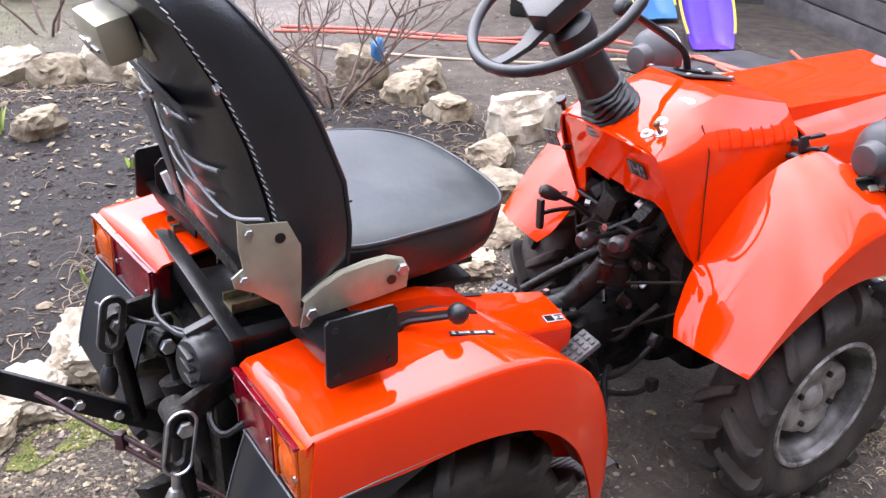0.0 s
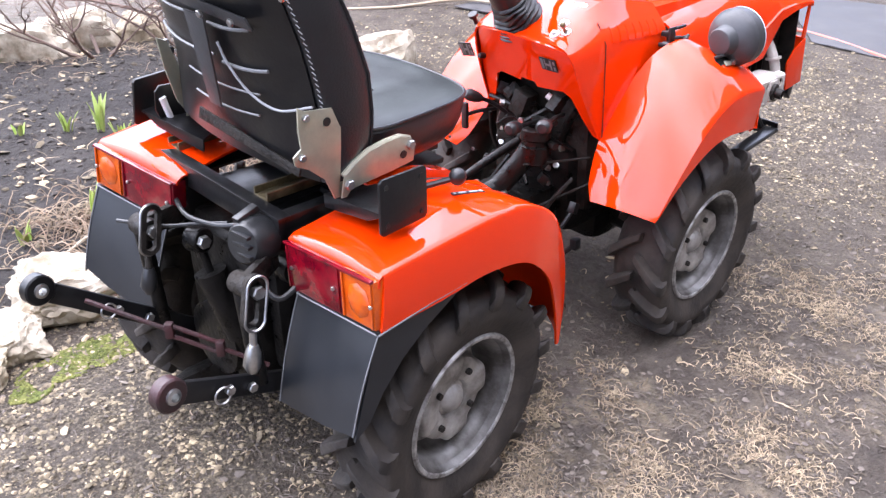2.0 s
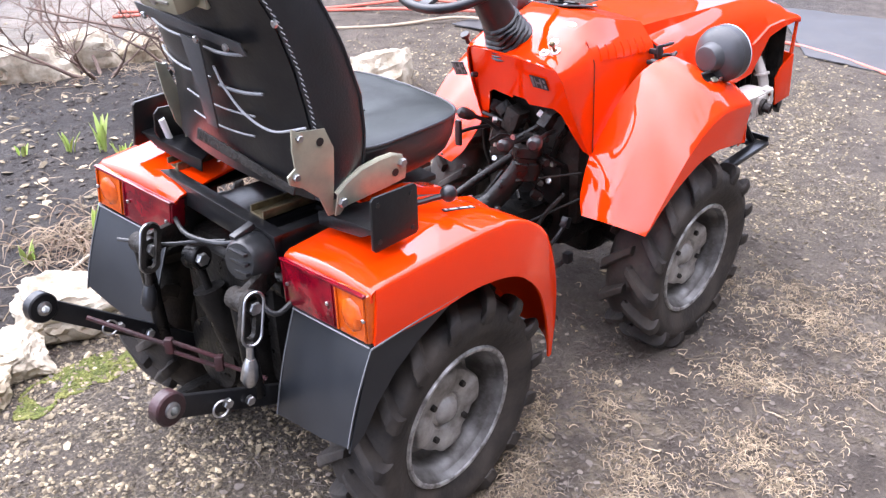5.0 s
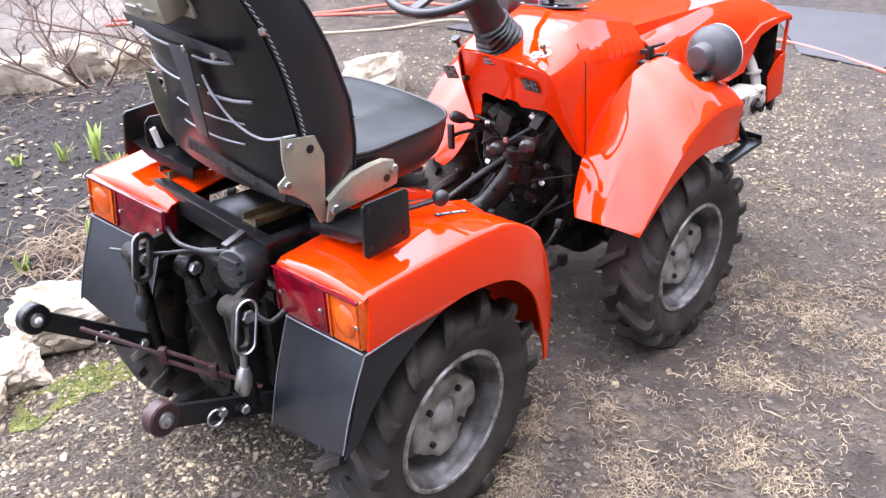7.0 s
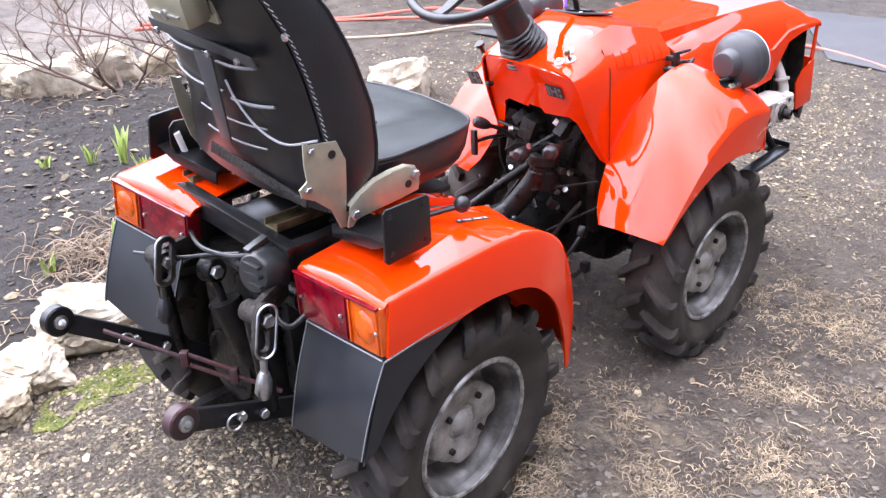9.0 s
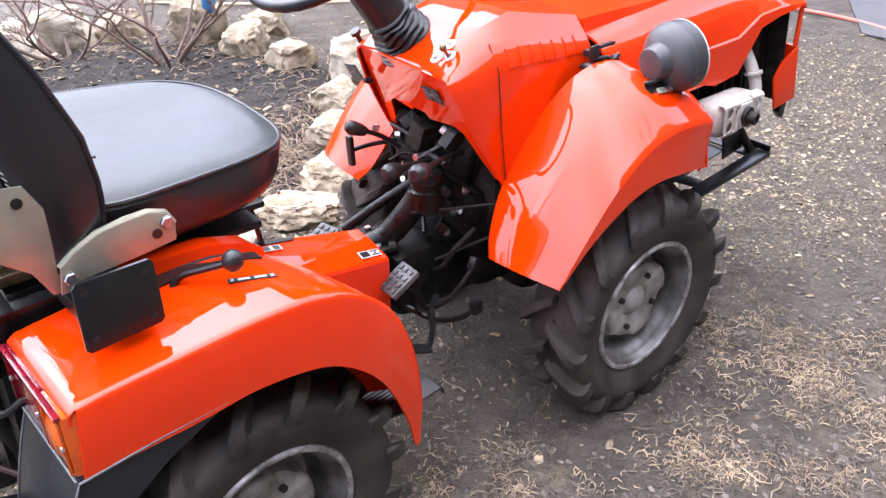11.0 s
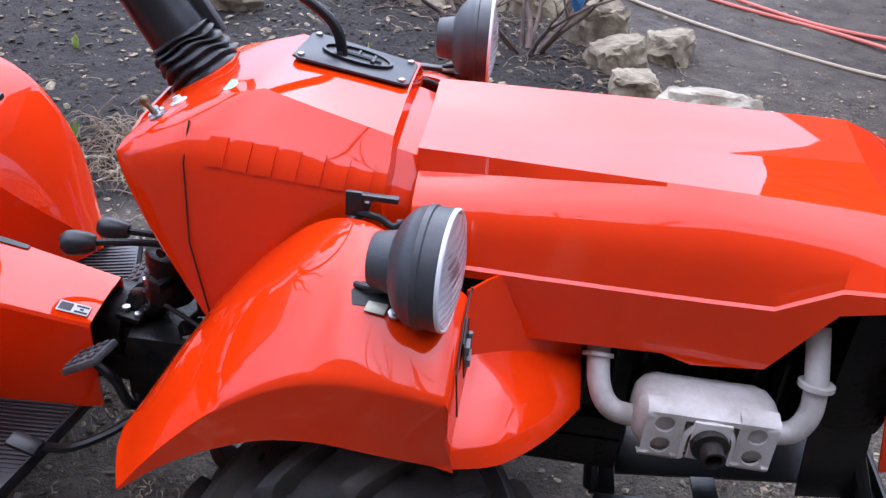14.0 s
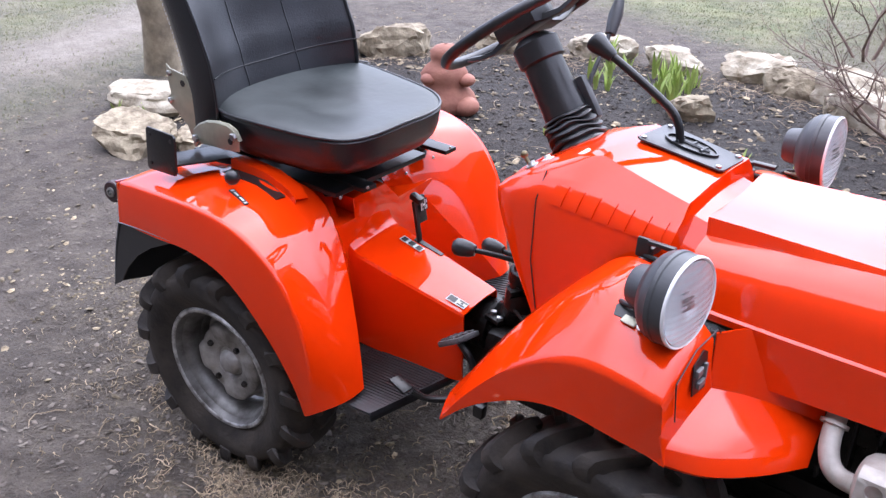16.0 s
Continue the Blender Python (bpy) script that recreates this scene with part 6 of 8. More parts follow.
strap([(1.355, -0.205), (1.82, -0.235), (1.82, -0.190), (1.365, -0.165)])
strap([(1.356, -0.163), (1.40, -0.163), (1.40, 0.163), (1.356, 0.163)])
strap([(1.77, -0.186), (1.83, -0.186), (1.83, 0.186), (1.77, 0.186)])
strap([(1.355, 0.205), (1.82, 0.235), (1.82, 0.190), (1.365, 0.165)])
strap([(1.53, -0.172), (1.57, -0.174), (1.57, -0.112), (1.53, -0.112)])
strap([(1.403, -0.110), (1.767, -0.110), (1.767, 0.150), (1.403, 0.150)])
bm = B()
box(bm, (1.828, 0, zf(1.82) + 0.006), (0.008, 0.46, 0.02), None, 0.002)
part("guard_face", bm, BLACK, guardf)
bm = B()
link_bar(bm, (1.36, -0.206, zf(1.36) - 0.008), (1.82, -0.236, zf(1.82) - 0.008), 0.010, 0.004)
part("guard_flange", bm, BLACK, guardf)
for p0, p1 in (((1.80, -0.18, zf(1.80)), (1.75, -0.12, 0.56)), ((1.36, -0.15, zf(1.36)), (1.34, -0.12, 0.50))):
    bm = B()
    rod(bm, [p0, p1], 0.013, 8)
    part("guard_strut", bm, BLACK, guardf)
bm = B()
plate(bm, [V((1.69, -0.16, 0.415)), V((1.785, -0.16, 0.428)), V((1.765, -0.16, 0.60)), V((1.67, -0.16, 0.60))], V((0, 0.006, 0)), 0.001)
part("guard_bracket", bm, BLACK, guardf)
bm = B()
plate(bm, [V((1.80, -0.262, 0.592)), V((1.832, -0.262, 0.585)), V((1.815, -0.262, 0.535)), V((1.79, -0.262, 0.56))], V((0, 0.02, 0)), 0.002)
part("guard_tab", bm, BLACK, tractor)

# -- set level: the panels above are placed from camera pixels, in a frame that leans sideways;
#    bring the tractor upright and make the two sides of each body alike about its own centre plane
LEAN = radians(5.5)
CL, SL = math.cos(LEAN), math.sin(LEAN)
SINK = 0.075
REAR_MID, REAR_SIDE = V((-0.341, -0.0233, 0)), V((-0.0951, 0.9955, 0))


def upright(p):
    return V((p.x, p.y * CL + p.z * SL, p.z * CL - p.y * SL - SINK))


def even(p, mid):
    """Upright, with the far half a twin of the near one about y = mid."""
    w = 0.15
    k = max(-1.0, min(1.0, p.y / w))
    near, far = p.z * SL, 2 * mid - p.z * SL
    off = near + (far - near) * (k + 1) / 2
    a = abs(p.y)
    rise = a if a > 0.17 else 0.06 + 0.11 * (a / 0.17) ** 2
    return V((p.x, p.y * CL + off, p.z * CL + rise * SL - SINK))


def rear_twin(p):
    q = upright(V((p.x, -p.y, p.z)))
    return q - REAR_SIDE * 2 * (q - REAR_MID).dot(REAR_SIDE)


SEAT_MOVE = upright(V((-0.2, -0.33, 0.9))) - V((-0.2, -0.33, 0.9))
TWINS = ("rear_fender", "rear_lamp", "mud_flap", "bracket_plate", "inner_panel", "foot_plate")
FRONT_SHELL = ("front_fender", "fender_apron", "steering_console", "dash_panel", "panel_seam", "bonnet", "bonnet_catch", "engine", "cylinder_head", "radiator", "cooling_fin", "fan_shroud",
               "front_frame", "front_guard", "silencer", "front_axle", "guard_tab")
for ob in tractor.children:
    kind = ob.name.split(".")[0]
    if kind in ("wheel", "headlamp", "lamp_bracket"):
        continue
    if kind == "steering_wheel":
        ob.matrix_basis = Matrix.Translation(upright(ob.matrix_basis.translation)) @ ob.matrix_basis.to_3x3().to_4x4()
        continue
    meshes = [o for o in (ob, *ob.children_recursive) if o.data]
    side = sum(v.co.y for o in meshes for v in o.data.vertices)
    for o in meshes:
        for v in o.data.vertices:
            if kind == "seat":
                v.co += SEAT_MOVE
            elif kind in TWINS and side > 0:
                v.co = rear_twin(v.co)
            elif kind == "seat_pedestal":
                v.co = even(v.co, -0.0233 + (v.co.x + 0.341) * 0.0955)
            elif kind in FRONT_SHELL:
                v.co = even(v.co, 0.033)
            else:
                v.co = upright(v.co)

# -- tunnel with its rounded rear end and the stepped panel under the seat, drawn upright
NEAR_REAR, NEAR_FRONT, FAR_FRONT, FAR_REAR = V((0.155, -0.091, 0.521)), V((0.471, -0.074, 0.465)), V((0.476, 0.050, 0.481)), V((0.168, 0.060, 0.549))


def tunnel_top(u, v):
    """On the flat top of the tunnel: u from rear to front, v from the near edge to the far one."""
    return NEAR_REAR.lerp(NEAR_FRONT, u).lerp(FAR_REAR.lerp(FAR_FRONT, u), v) + V((0, 0, 0.004 * math.sin(math.pi * v)))


bm = B()
rows = []
for u in (0.0, 0.1, 0.3, 0.5, 0.7, 0.9, 1.0):
    a, b = tunnel_top(u, 0), tunnel_top(u, 1)
    foot = 0.262 + 0.05 * max(0, u - 0.7)
    rows.append([V((a.x, a.y - 0.004, foot)), V((a.x, a.y - 0.003, (foot + a.z) / 2)), a + V((0, -0.0015, -0.006))] + [tunnel_top(u, v) for v in (0.02, 0.25, 0.5, 0.75, 0.98)] + [b + V((0, 0.0015, -0.006)), V((b.x, b.y + 0.004, foot))])
head = []
for x, dz in ((0.114, 0.052), (0.118, 0.034), (0.126, 0.019), (0.138, 0.008)):
    head.append([p + V((x - 0.157 if k < 9 else x - 0.168, 0, dz * math.sin(math.pi * min(1.0, max(0.0, (k - 1.6) / 6.8))) ** 0.6 if 2 <= k <= 8 else 0)) for k, p in enumerate(rows[0])])
grid(bm, head + rows)
thick(bm, 0.005)
tunnel = part("tunnel_cover", bm, RED, tractor, sharp=25)
bm = B()
grid(bm, [[V((0.119, y, z)) for y, z in ((-0.150, 0.605), (-0.044, 0.603), (-0.066, 0.660), (0.050, 0.660), (0.098, 0.606), (0.235, 0.612))], [V((0.123, y, 0.30)) for y in (-0.150, -0.06, -0.03, 0.03, 0.08, 0.235)]])
grid(bm, [[V((x, y, 0.604)) for x in (0.119, 0.03)] for y in (-0.150, -0.044)])
grid(bm, [[V((0.119, -0.044, 0.603)), V((0.03, -0.044, 0.603))], [V((0.119, -0.066, 0.660)), V((0.03, -0.066, 0.660))], [V((0.119, 0.050, 0.660)), V((0.03, 0.050, 0.660))], [V((0.119, 0.098, 0.606)), V((0.03, 0.098, 0.606))], [V((0.119, 0.235, 0.612)), V((0.03, 0.235, 0.612))]])
bmesh.ops.remove_doubles(bm, verts=bm.verts, dist=2e-3)
thick(bm, 0.004)
part("stepped_panel", bm, RED, tractor, sharp=25)
decal([tunnel_top(u, v) + V((0, 0, 0.0025)) for u, v in ((0.80, 0.10), (0.97, 0.10), (0.97, 0.26), (0.80, 0.26))], 0.0015, MARKS_B, tunnel)
decal([tunnel_top(u, v) + V((0, 0, 0.0025)) for u, v in ((0.10, 0.70), (0.32, 0.70), (0.32, 0.82), (0.10, 0.82))], 0.0015, [(0.04, 0.1, 0.26, 0.9), (0.38, 0.1, 0.62, 0.9), (0.74, 0.1, 0.96, 0.9)], tunnel)
# uncut slot: a black plate gives its inner shade
bm = B()
plate(bm, [tunnel_top(u, v) + V((0, 0, 0.001)) for u, v in ((0.18, 0.87), (0.46, 0.91), (0.46, 0.98), (0.18, 0.97))], V((0, 0, 0.002)))
part("lever_slot", bm, INK, tunnel)
bm = B()
p = tunnel_top(0.20, 0.92)
link_bar(bm, p + V((0.010, 0, -0.02)), p + V((-0.012, 0.004, 0.105)), 0.014, 0.008, V((0, 1, 0)))
box(bm, p + V((-0.004, 0.004, 0.115)), (0.034, 0.020, 0.016), Matrix.Rotation(0.3, 4, "Y"), 0.004)
difflock = part("difflock_lever", bm, BLACK, tractor)
bm = B()
box(bm, p + V((-0.012, 0.026, 0.075)), (0.010, 0.034, 0.070), Matrix.Rotation(-0.15, 4, "Y"), 0.003)
part("lever_plate", bm, PLASTIC, difflock)
decal([p + V((x, y, z)) for x, y, z in ((-0.004, 0.014, 0.106), (-0.004, 0.040, 0.106), (-0.001, 0.040, 0.074), (-0.001, 0.014, 0.074))], -0.0015, MARKS_A, difflock, ground=INK, mark=DECAL)

# openings in the fender tops under the headlamps, their shaded insides drawn as black plates, with a zinc clip
for s in (1, -1):
    mid, nrm = V((1.012, 0.033 - s * 0.354, 0.8035)), V((0.02, -s * 0.53, 0.85)).normalized()
    along = V((1, 0, 0.0)).cross(nrm).cross(nrm).normalized() * -1
    across = nrm.cross(along)
    spot = lambda a, b, h=0.0: mid + along * a + across * b + nrm * h
    bm = B()
    plate(bm, [spot(a, b, 0.001) for a, b in ((-0.034, -0.014), (-0.038, 0.004), (-0.026, 0.018), (0.040, 0.018), (0.040, -0.010), (-0.010, -0.014))], nrm * 0.0015)
    hole = part("cable_opening", bm, INK, tractor, "black plate for the shaded inside of a cable opening")
    bm = B()
    plate(bm, [spot(a, b, 0.003) for a, b in ((-0.018, -0.022), (0.008, -0.025), (0.012, -0.010), (-0.014, -0.008))], nrm * 0.005, 0.0015)
    clip = part("clip", bm, ZINC, hole, "bright zinc clip")
    bm = B()
    lathe(bm, [(0, 0), (0.008, 0), (0.008, 0.006), (0.004, 0.007), (0.004, 0.012), (0, 0.012)], frame_at(spot(0.020, -0.020, 0.004), nrm), 8)
    part("bolt", bm, STEEL, hole)
    bm = B()
    rod(bm, spl([spot(-0.034, 0.012, 0.004), spot(-0.018, 0.006, 0.014), spot(0.006, 0.004, 0.020), spot(0.030, 0.010, 0.026)], 9), 0.0045, 8)
    part("cable", bm, PLASTIC, hole)

# side lamp sockets on the front faces of the front fenders beside the headlamps, recess shade painted as black plates
for s in (1, -1):
    mid = V((1.1205, 0.033 - s * 0.328, 0.739))
    across, upw = V((0.05, s * 0.99, -0.10)).normalized(), V((-0.10, 0, 1)).normalized()
    corner = lambda a, b: mid + across * a + upw * b
    bm = B()
    rod(bm, [corner(a, b) for a, b in ((-0.085, -0.068), (-0.084, 0.000), (-0.02, 0.036), (0.055, 0.046), (0.066, 0.035))], 0.0013, 6)
    trim = part("edge_strip", bm, PLASTIC, tractor, "thin black edging strip")
    bm = B()
    plate(bm, [corner(a, b) for a, b in ((-0.034, -0.044), (0.012, -0.044), (0.018, 0.020), (0.004, 0.028), (-0.030, 0.010))], V((0.002, 0, 0)))
    socket = part("side_socket", bm, INK, tractor, "side lamp socket, its shaded recess a black plate")
    bm = B()
    for a, b, w, h in ((-0.014, -0.006, 0.020, 0.014), (-0.008, -0.028, 0.024, 0.012), (0.006, -0.010, 0.007, 0.030)):
        box(bm, corner(a, b) + V((0.004, 0, 0)), (0.006, w, h), None, 0.0015)
    part("socket_insert", bm, GREYRIB, socket)

# ---- ground ----
BED = [(-0.60, 0.81), (-0.10, 0.95), (0.44, 1.03), (0.89, 1.07), (1.32, 1.49), (1.76, 2.05), (1.61, 2.59), (1.19, 3.07), (0.66, 3.15), (0.32, 3.43), (-0.24, 3.45), (-0.99, 3.46), (-1.80, 3.11), (-2.39, 2.60), (-2.65, 1.83), (-2.42, 0.98), (-1.46, 0.80)]


def bed_depth(x, y):
    """Metres inside the flower bed (negative outside)."""
    x, y = np.asarray(x, float), np.asarray(y, float)
    inside = np.zeros(x.shape, bool)
    dist = np.full(x.shape, 1e9)
    n = len(BED)
    for i in range(n):
        (x0, y0), (x1, y1) = BED[i], BED[(i + 1) % n]
        cross = ((y0 > y) != (y1 > y)) & (x < (x1 - x0) * (y - y0) / (y1 - y0 + 1e-12) + x0)
        inside ^= cross
        ex, ey = x1 - x0, y1 - y0
        t = np.clip(((x - x0) * ex + (y - y0) * ey) / (ex * ex + ey * ey), 0, 1)
        dist = np.minimum(dist, np.hypot(x - x0 - t * ex, y - y0 - t * ey))
    return np.where(inside, dist, -dist)


EDGES = [(*BED[i], *BED[(i + 1) % len(BED)]) for i in range(len(BED))]


def bed_at(x, y):
    """bed_depth for one point."""
    if not (-4 < x < 3.2 and 0 < y < 6.2):
        return -1.0
    inside, best = False, 1e9
    for x0, y0, x1, y1 in EDGES:
        if (y0 > y) != (y1 > y) and x < (x1 - x0) * (y - y0) / (y1 - y0) + x0:
            inside = not inside
        ex, ey = x1 - x0, y1 - y0
        t = ((x - x0) * ex + (y - y0) * ey) / (ex * ex + ey * ey)
        t = 0 if t < 0 else 1 if t > 1 else t
        best = min(best, math.hypot(x - x0 - t * ex, y - y0 - t * ey))
    return best if inside else -best


def ground_z(x, y):
    d = bed_at(x, y)
    z = 0.012 + 0.025 * min(1, max(0, d / 0.25))
    z += 0.010 * noise.noise(V((x * 1.3, y * 1.3, 0.3)))
    if -5 < x < 6 and -4 < y < 8:
        z += 0.007 * noise.noise(V((x * 6, y * 6, 4))) + 0.004 * noise.noise(V((x * 17, y * 17, 9)))
        if d > 0:
            z += 0.010 * noise.noise(V((x * 9, y * 9, 2)))
    for wx, wy, _, _, _ in WHEELS:
        q = math.hypot((x - wx) * 0.8, y - wy)
        z -= 0.026 * math.exp(-(q / 0.17) ** 2)
    return z


def blob(x, y, cx, cy, r):
    return np.exp(-(((x - cx) ** 2 + (y - cy) ** 2) / r ** 2))


def zone(x, y):
    """Shares of dark bed soil, stone chips, straw litter and grass."""
    x, y = np.asarray(x, float), np.asarray(y, float)
    d = bed_depth(x, y)
    bed = np.clip(d / 0.12 + 0.5, 0, 1)
    chips = blob(x, y, -0.41, 0.43, 0.49) + blob(x, y, -0.70, 0.14, 0.45) * 0.8 + blob(x, y, 0.82, 0.75, 0.39) * 0.9 + blob(x, y, 2.19, 0.78, 0.79) * 0.6 + blob(x, y, 2.05, 0.08, 0.35) + blob(x, y, 2.58, 0.34, 0.37) * 0.9 + blob(x, y, 2.46, -0.48, 0.29) * 0.8 + blob(x, y, 3.2, 0.35, 0.55) * 0.9 + blob(x, y, 3.9, 0.6, 0.5) * 0.7 + blob(x, y, 2.73, 1.67, 1.00) * 0.8 + blob(x, y, 1.85, -0.23, 0.56) * 0.25 + blob(x, y, -2.37, 0.14, 0.89) * 0.25
    straw = blob(x, y, 0.42, -0.54, 0.17) * 1.3 + blob(x, y, 0.30, -0.37, 0.15) * 1.2 + blob(x, y, 0.56, -0.40, 0.11) + blob(x, y, 0.60, -0.50, 0.07) + blob(x, y, 0.95, -0.66, 0.13) + blob(x, y, 0.52, -0.89, 0.14) + blob(x, y, 0.70, -0.86, 0.12) * 0.8 + blob(x, y, 0.05, -0.52, 0.19) * 1.2 + blob(x, y, 0.18, -0.72, 0.13) * 0.8
    straw = straw + blob(x, y, 0.70, -0.70, 0.10) * 0.35 + blob(x, y, 1.05, -0.95, 0.20) * 0.7 + blob(x, y, -0.48, -0.36, 0.45) * 0.3 + blob(x, y, 0.47, 0.13, 0.30) * 0.35 + blob(x, y, 1.73, -0.96, 0.45) * 0.45 + blob(x, y, 1.44, -0.42, 0.22) * 0.7 + blob(x, y, 1.36, -0.75, 0.2) * 0.6
    path = np.exp(-((x + 4.28 + 0.35 * (y - 2.1)) / 0.45) ** 2) + np.exp(-((x + 6.56 + 0.35 * (y - 2.2)) / 0.62) ** 2)
    path = path * np.clip((y - 0.3) / 1.0, 0, 1) + np.exp(-((y - 4.3 - 0.1 * x) / 0.55) ** 2) * np.clip((x + 0.5) / 2, 0, 1) * 0.6
    grass = np.clip((-x - 3.5 - 0.3 * y + 1.1) / 1.1, 0, 1) * np.clip((y + 1.0) / 3, 0, 1) + np.clip((y - 3.8 + 0.4 * x) / 0.6, 0, 1) * np.clip((1.0 - x) / 1.5, 0, 1)
    grass = np.clip(grass, 0, 1) * (1 - np.clip(path, 0, 1))
    return bed, np.clip(chips, 0, 1) * (1 - bed), np.clip(straw, 0, 1) * (1 - bed), grass * (1 - bed), np.clip(path, 0, 1) * (1 - bed)


def ground_material():
    m = bpy.data.materials.new("garden earth")
    m.use_nodes = True
    n, l = m.node_tree.nodes, m.node_tree.links
    p = n["Principled BSDF"]
    co = n.new("ShaderNodeTexCoord")
    at, at2 = n.new("ShaderNodeVertexColor"), n.new("ShaderNodeVertexColor")
    at.layer_name, at2.layer_name = "soil", "cover"
    s1, s2 = n.new("ShaderNodeSeparateColor"), n.new("ShaderNodeSeparateColor")
    l.new(at.outputs["Color"], s1.inputs[0])
    l.new(at2.outputs["Color"], s2.inputs[0])

    def tex(scale, detail=8, rough=0.6):
        t = n.new("ShaderNodeTexNoise")
        t.inputs["Scale"].default_value, t.inputs["Detail"].default_value, t.inputs["Roughness"].default_value = scale, detail, rough
        l.new(co.outputs["Object"], t.inputs["Vector"])
        return t.outputs["Fac"]

    def ramp(src, a, b, lo=0.38, hi=0.62):
        r = n.new("ShaderNodeValToRGB")
        r.color_ramp.elements[0].position, r.color_ramp.elements[1].position = lo, hi
        r.color_ramp.elements[0].color, r.color_ramp.elements[1].color = (*a, 1), (*b, 1)
        l.new(src, r.inputs["Fac"])
        return r.outputs["Color"]

    def mix(f, a, b):
        x = n.new("ShaderNodeMix")
        x.data_type = "RGBA"
        l.new(f, x.inputs["Factor"])
        l.new(a, x.inputs["A"])
        l.new(b, x.inputs["B"])
        return x.outputs["Result"]

    def math_node(op, a, b):
        x = n.new("ShaderNodeMath")
        x.operation = op
        x.use_clamp = True
        l.new(a, x.inputs[0])
        if isinstance(b, float):
            x.inputs[1].default_value = b
        else:
            l.new(b, x.inputs[1])
        return x.outputs[0]

    coarse, mid, fine = tex(1.6), tex(9.0), tex(70.0, 6)
    earth = mix(math_node("MULTIPLY", fine, 0.9), ramp(coarse, (0.082, 0.068, 0.057), (0.150, 0.127, 0.106), 0.40, 0.62), ramp(mid, (0.055, 0.044, 0.036), (0.175, 0.147, 0.120), 0.38, 0.64))
    soil = mix(fine, ramp(mid, (0.016, 0.0138, 0.0125), (0.042, 0.036, 0.032)), ramp(coarse, (0.030, 0.026, 0.024), (0.078, 0.067, 0.059)))
    chip = mix(fine, ramp(mid, (0.045, 0.037, 0.029), (0.115, 0.096, 0.073)), ramp(tex(110.0, 3), (0.030, 0.024, 0.018), (0.36, 0.295, 0.20), 0.46, 0.62))
    litter = mix(fine, ramp(tex(22.0), (0.13, 0.105, 0.076), (0.34, 0.275, 0.19)), ramp(mid, (0.10, 0.081, 0.060), (0.25, 0.205, 0.145)))
    green = mix(fine, ramp(tex(3.0), (0.145, 0.165, 0.07), (0.27, 0.26, 0.15)), ramp(mid, (0.11, 0.13, 0.05), (0.22, 0.22, 0.11)))
    sandy = mix(fine, ramp(mid, (0.25, 0.215, 0.175), (0.36, 0.315, 0.26)), ramp(coarse, (0.24, 0.21, 0.17), (0.34, 0.30, 0.25)))
    c = earth
    c = mix(math_node("MULTIPLY", s1.outputs[1], ramp(mid, (0.3, 0.3, 0.3), (1, 1, 1))), c, chip)
    c = mix(math_node("MULTIPLY", s1.outputs[2], ramp(tex(14.0), (0, 0, 0), (0.9, 0.9, 0.9))), c, litter)
    c = mix(math_node("MULTIPLY", s2.outputs[0], ramp(tex(2.2), (0.5, 0.5, 0.5), (1, 1, 1))), c, green)
    c = mix(s2.outputs[1], c, sandy)
    c = mix(s1.outputs[0], c, soil)
    l.new(c, p.inputs["Base Color"])
    p.inputs["Specular IOR Level"].default_value = 0.25
    rr = n.new("ShaderNodeMapRange")
    rr.inputs["To Min"].default_value, rr.inputs["To Max"].default_value = 0.55, 1.0
    l.new(coarse, rr.inputs["Value"])
    l.new(rr.outputs[0], p.inputs["Roughness"])
    b1, b2 = n.new("ShaderNodeBump"), n.new("ShaderNodeBump")
    b1.inputs["Strength"].default_value, b1.inputs["Distance"].default_value = 1.0, 0.04
    b2.inputs["Strength"].default_value, b2.inputs["Distance"].default_value = 0.9, 0.010
    l.new(tex(26.0, 9, 0.65), b1.inputs["Height"])
    l.new(tex(120.0, 5), b2.inputs["Height"])
    l.new(b1.outputs[0], b2.inputs["Normal"])
    l.new(b2.outputs[0], p.inputs["Normal"])
    return m


def axis_lines(a, b, step, far):
    core = list(np.arange(a, b + step / 2, step))
    out, d, x = [], step * 1.5, core[-1]
    while x < far:
        x += d
        d *= 1.35
        out.append(x)
    left, d, x = [], step * 1.5, core[0]
    while x > -far:
        x -= d
        d *= 1.35
        left.append(x)
    return np.array(left[::-1] + core + out)


gx, gy = axis_lines(-3.2, 3.6, 0.045, 400), axis_lines(-1.6, 5.6, 0.045, 400)
verts = [(x, y, ground_z(x, y)) for y in gy for x in gx]
nx = len(gx)
faces = [(j * nx + i, j * nx + i + 1, (j + 1) * nx + i + 1, (j + 1) * nx + i) for j in range(len(gy) - 1) for i in range(nx - 1)]
me = bpy.data.meshes.new("ground")
me.from_pydata(verts, [], faces)
vx, vy = np.array([v[0] for v in verts]), np.array([v[1] for v in verts])
zb, zc, zs, zg, zp = zone(vx, vy)
one = np.ones(len(vx))
for nm, ch in (("soil", (zb, zc, zs, one)), ("cover", (zg, zp, one * 0, one))):
    a = me.color_attributes.new(nm, "FLOAT_COLOR", "POINT")
    a.data.foreach_set("color", np.stack(ch, 1).ravel())
me.materials.append(ground_material())
me.polygons.foreach_set("use_smooth", [True] * len(me.polygons))
tagged(new("ground", me), "bare grey-brown garden earth with a dark flower bed and grass", "ground", kind="structure")


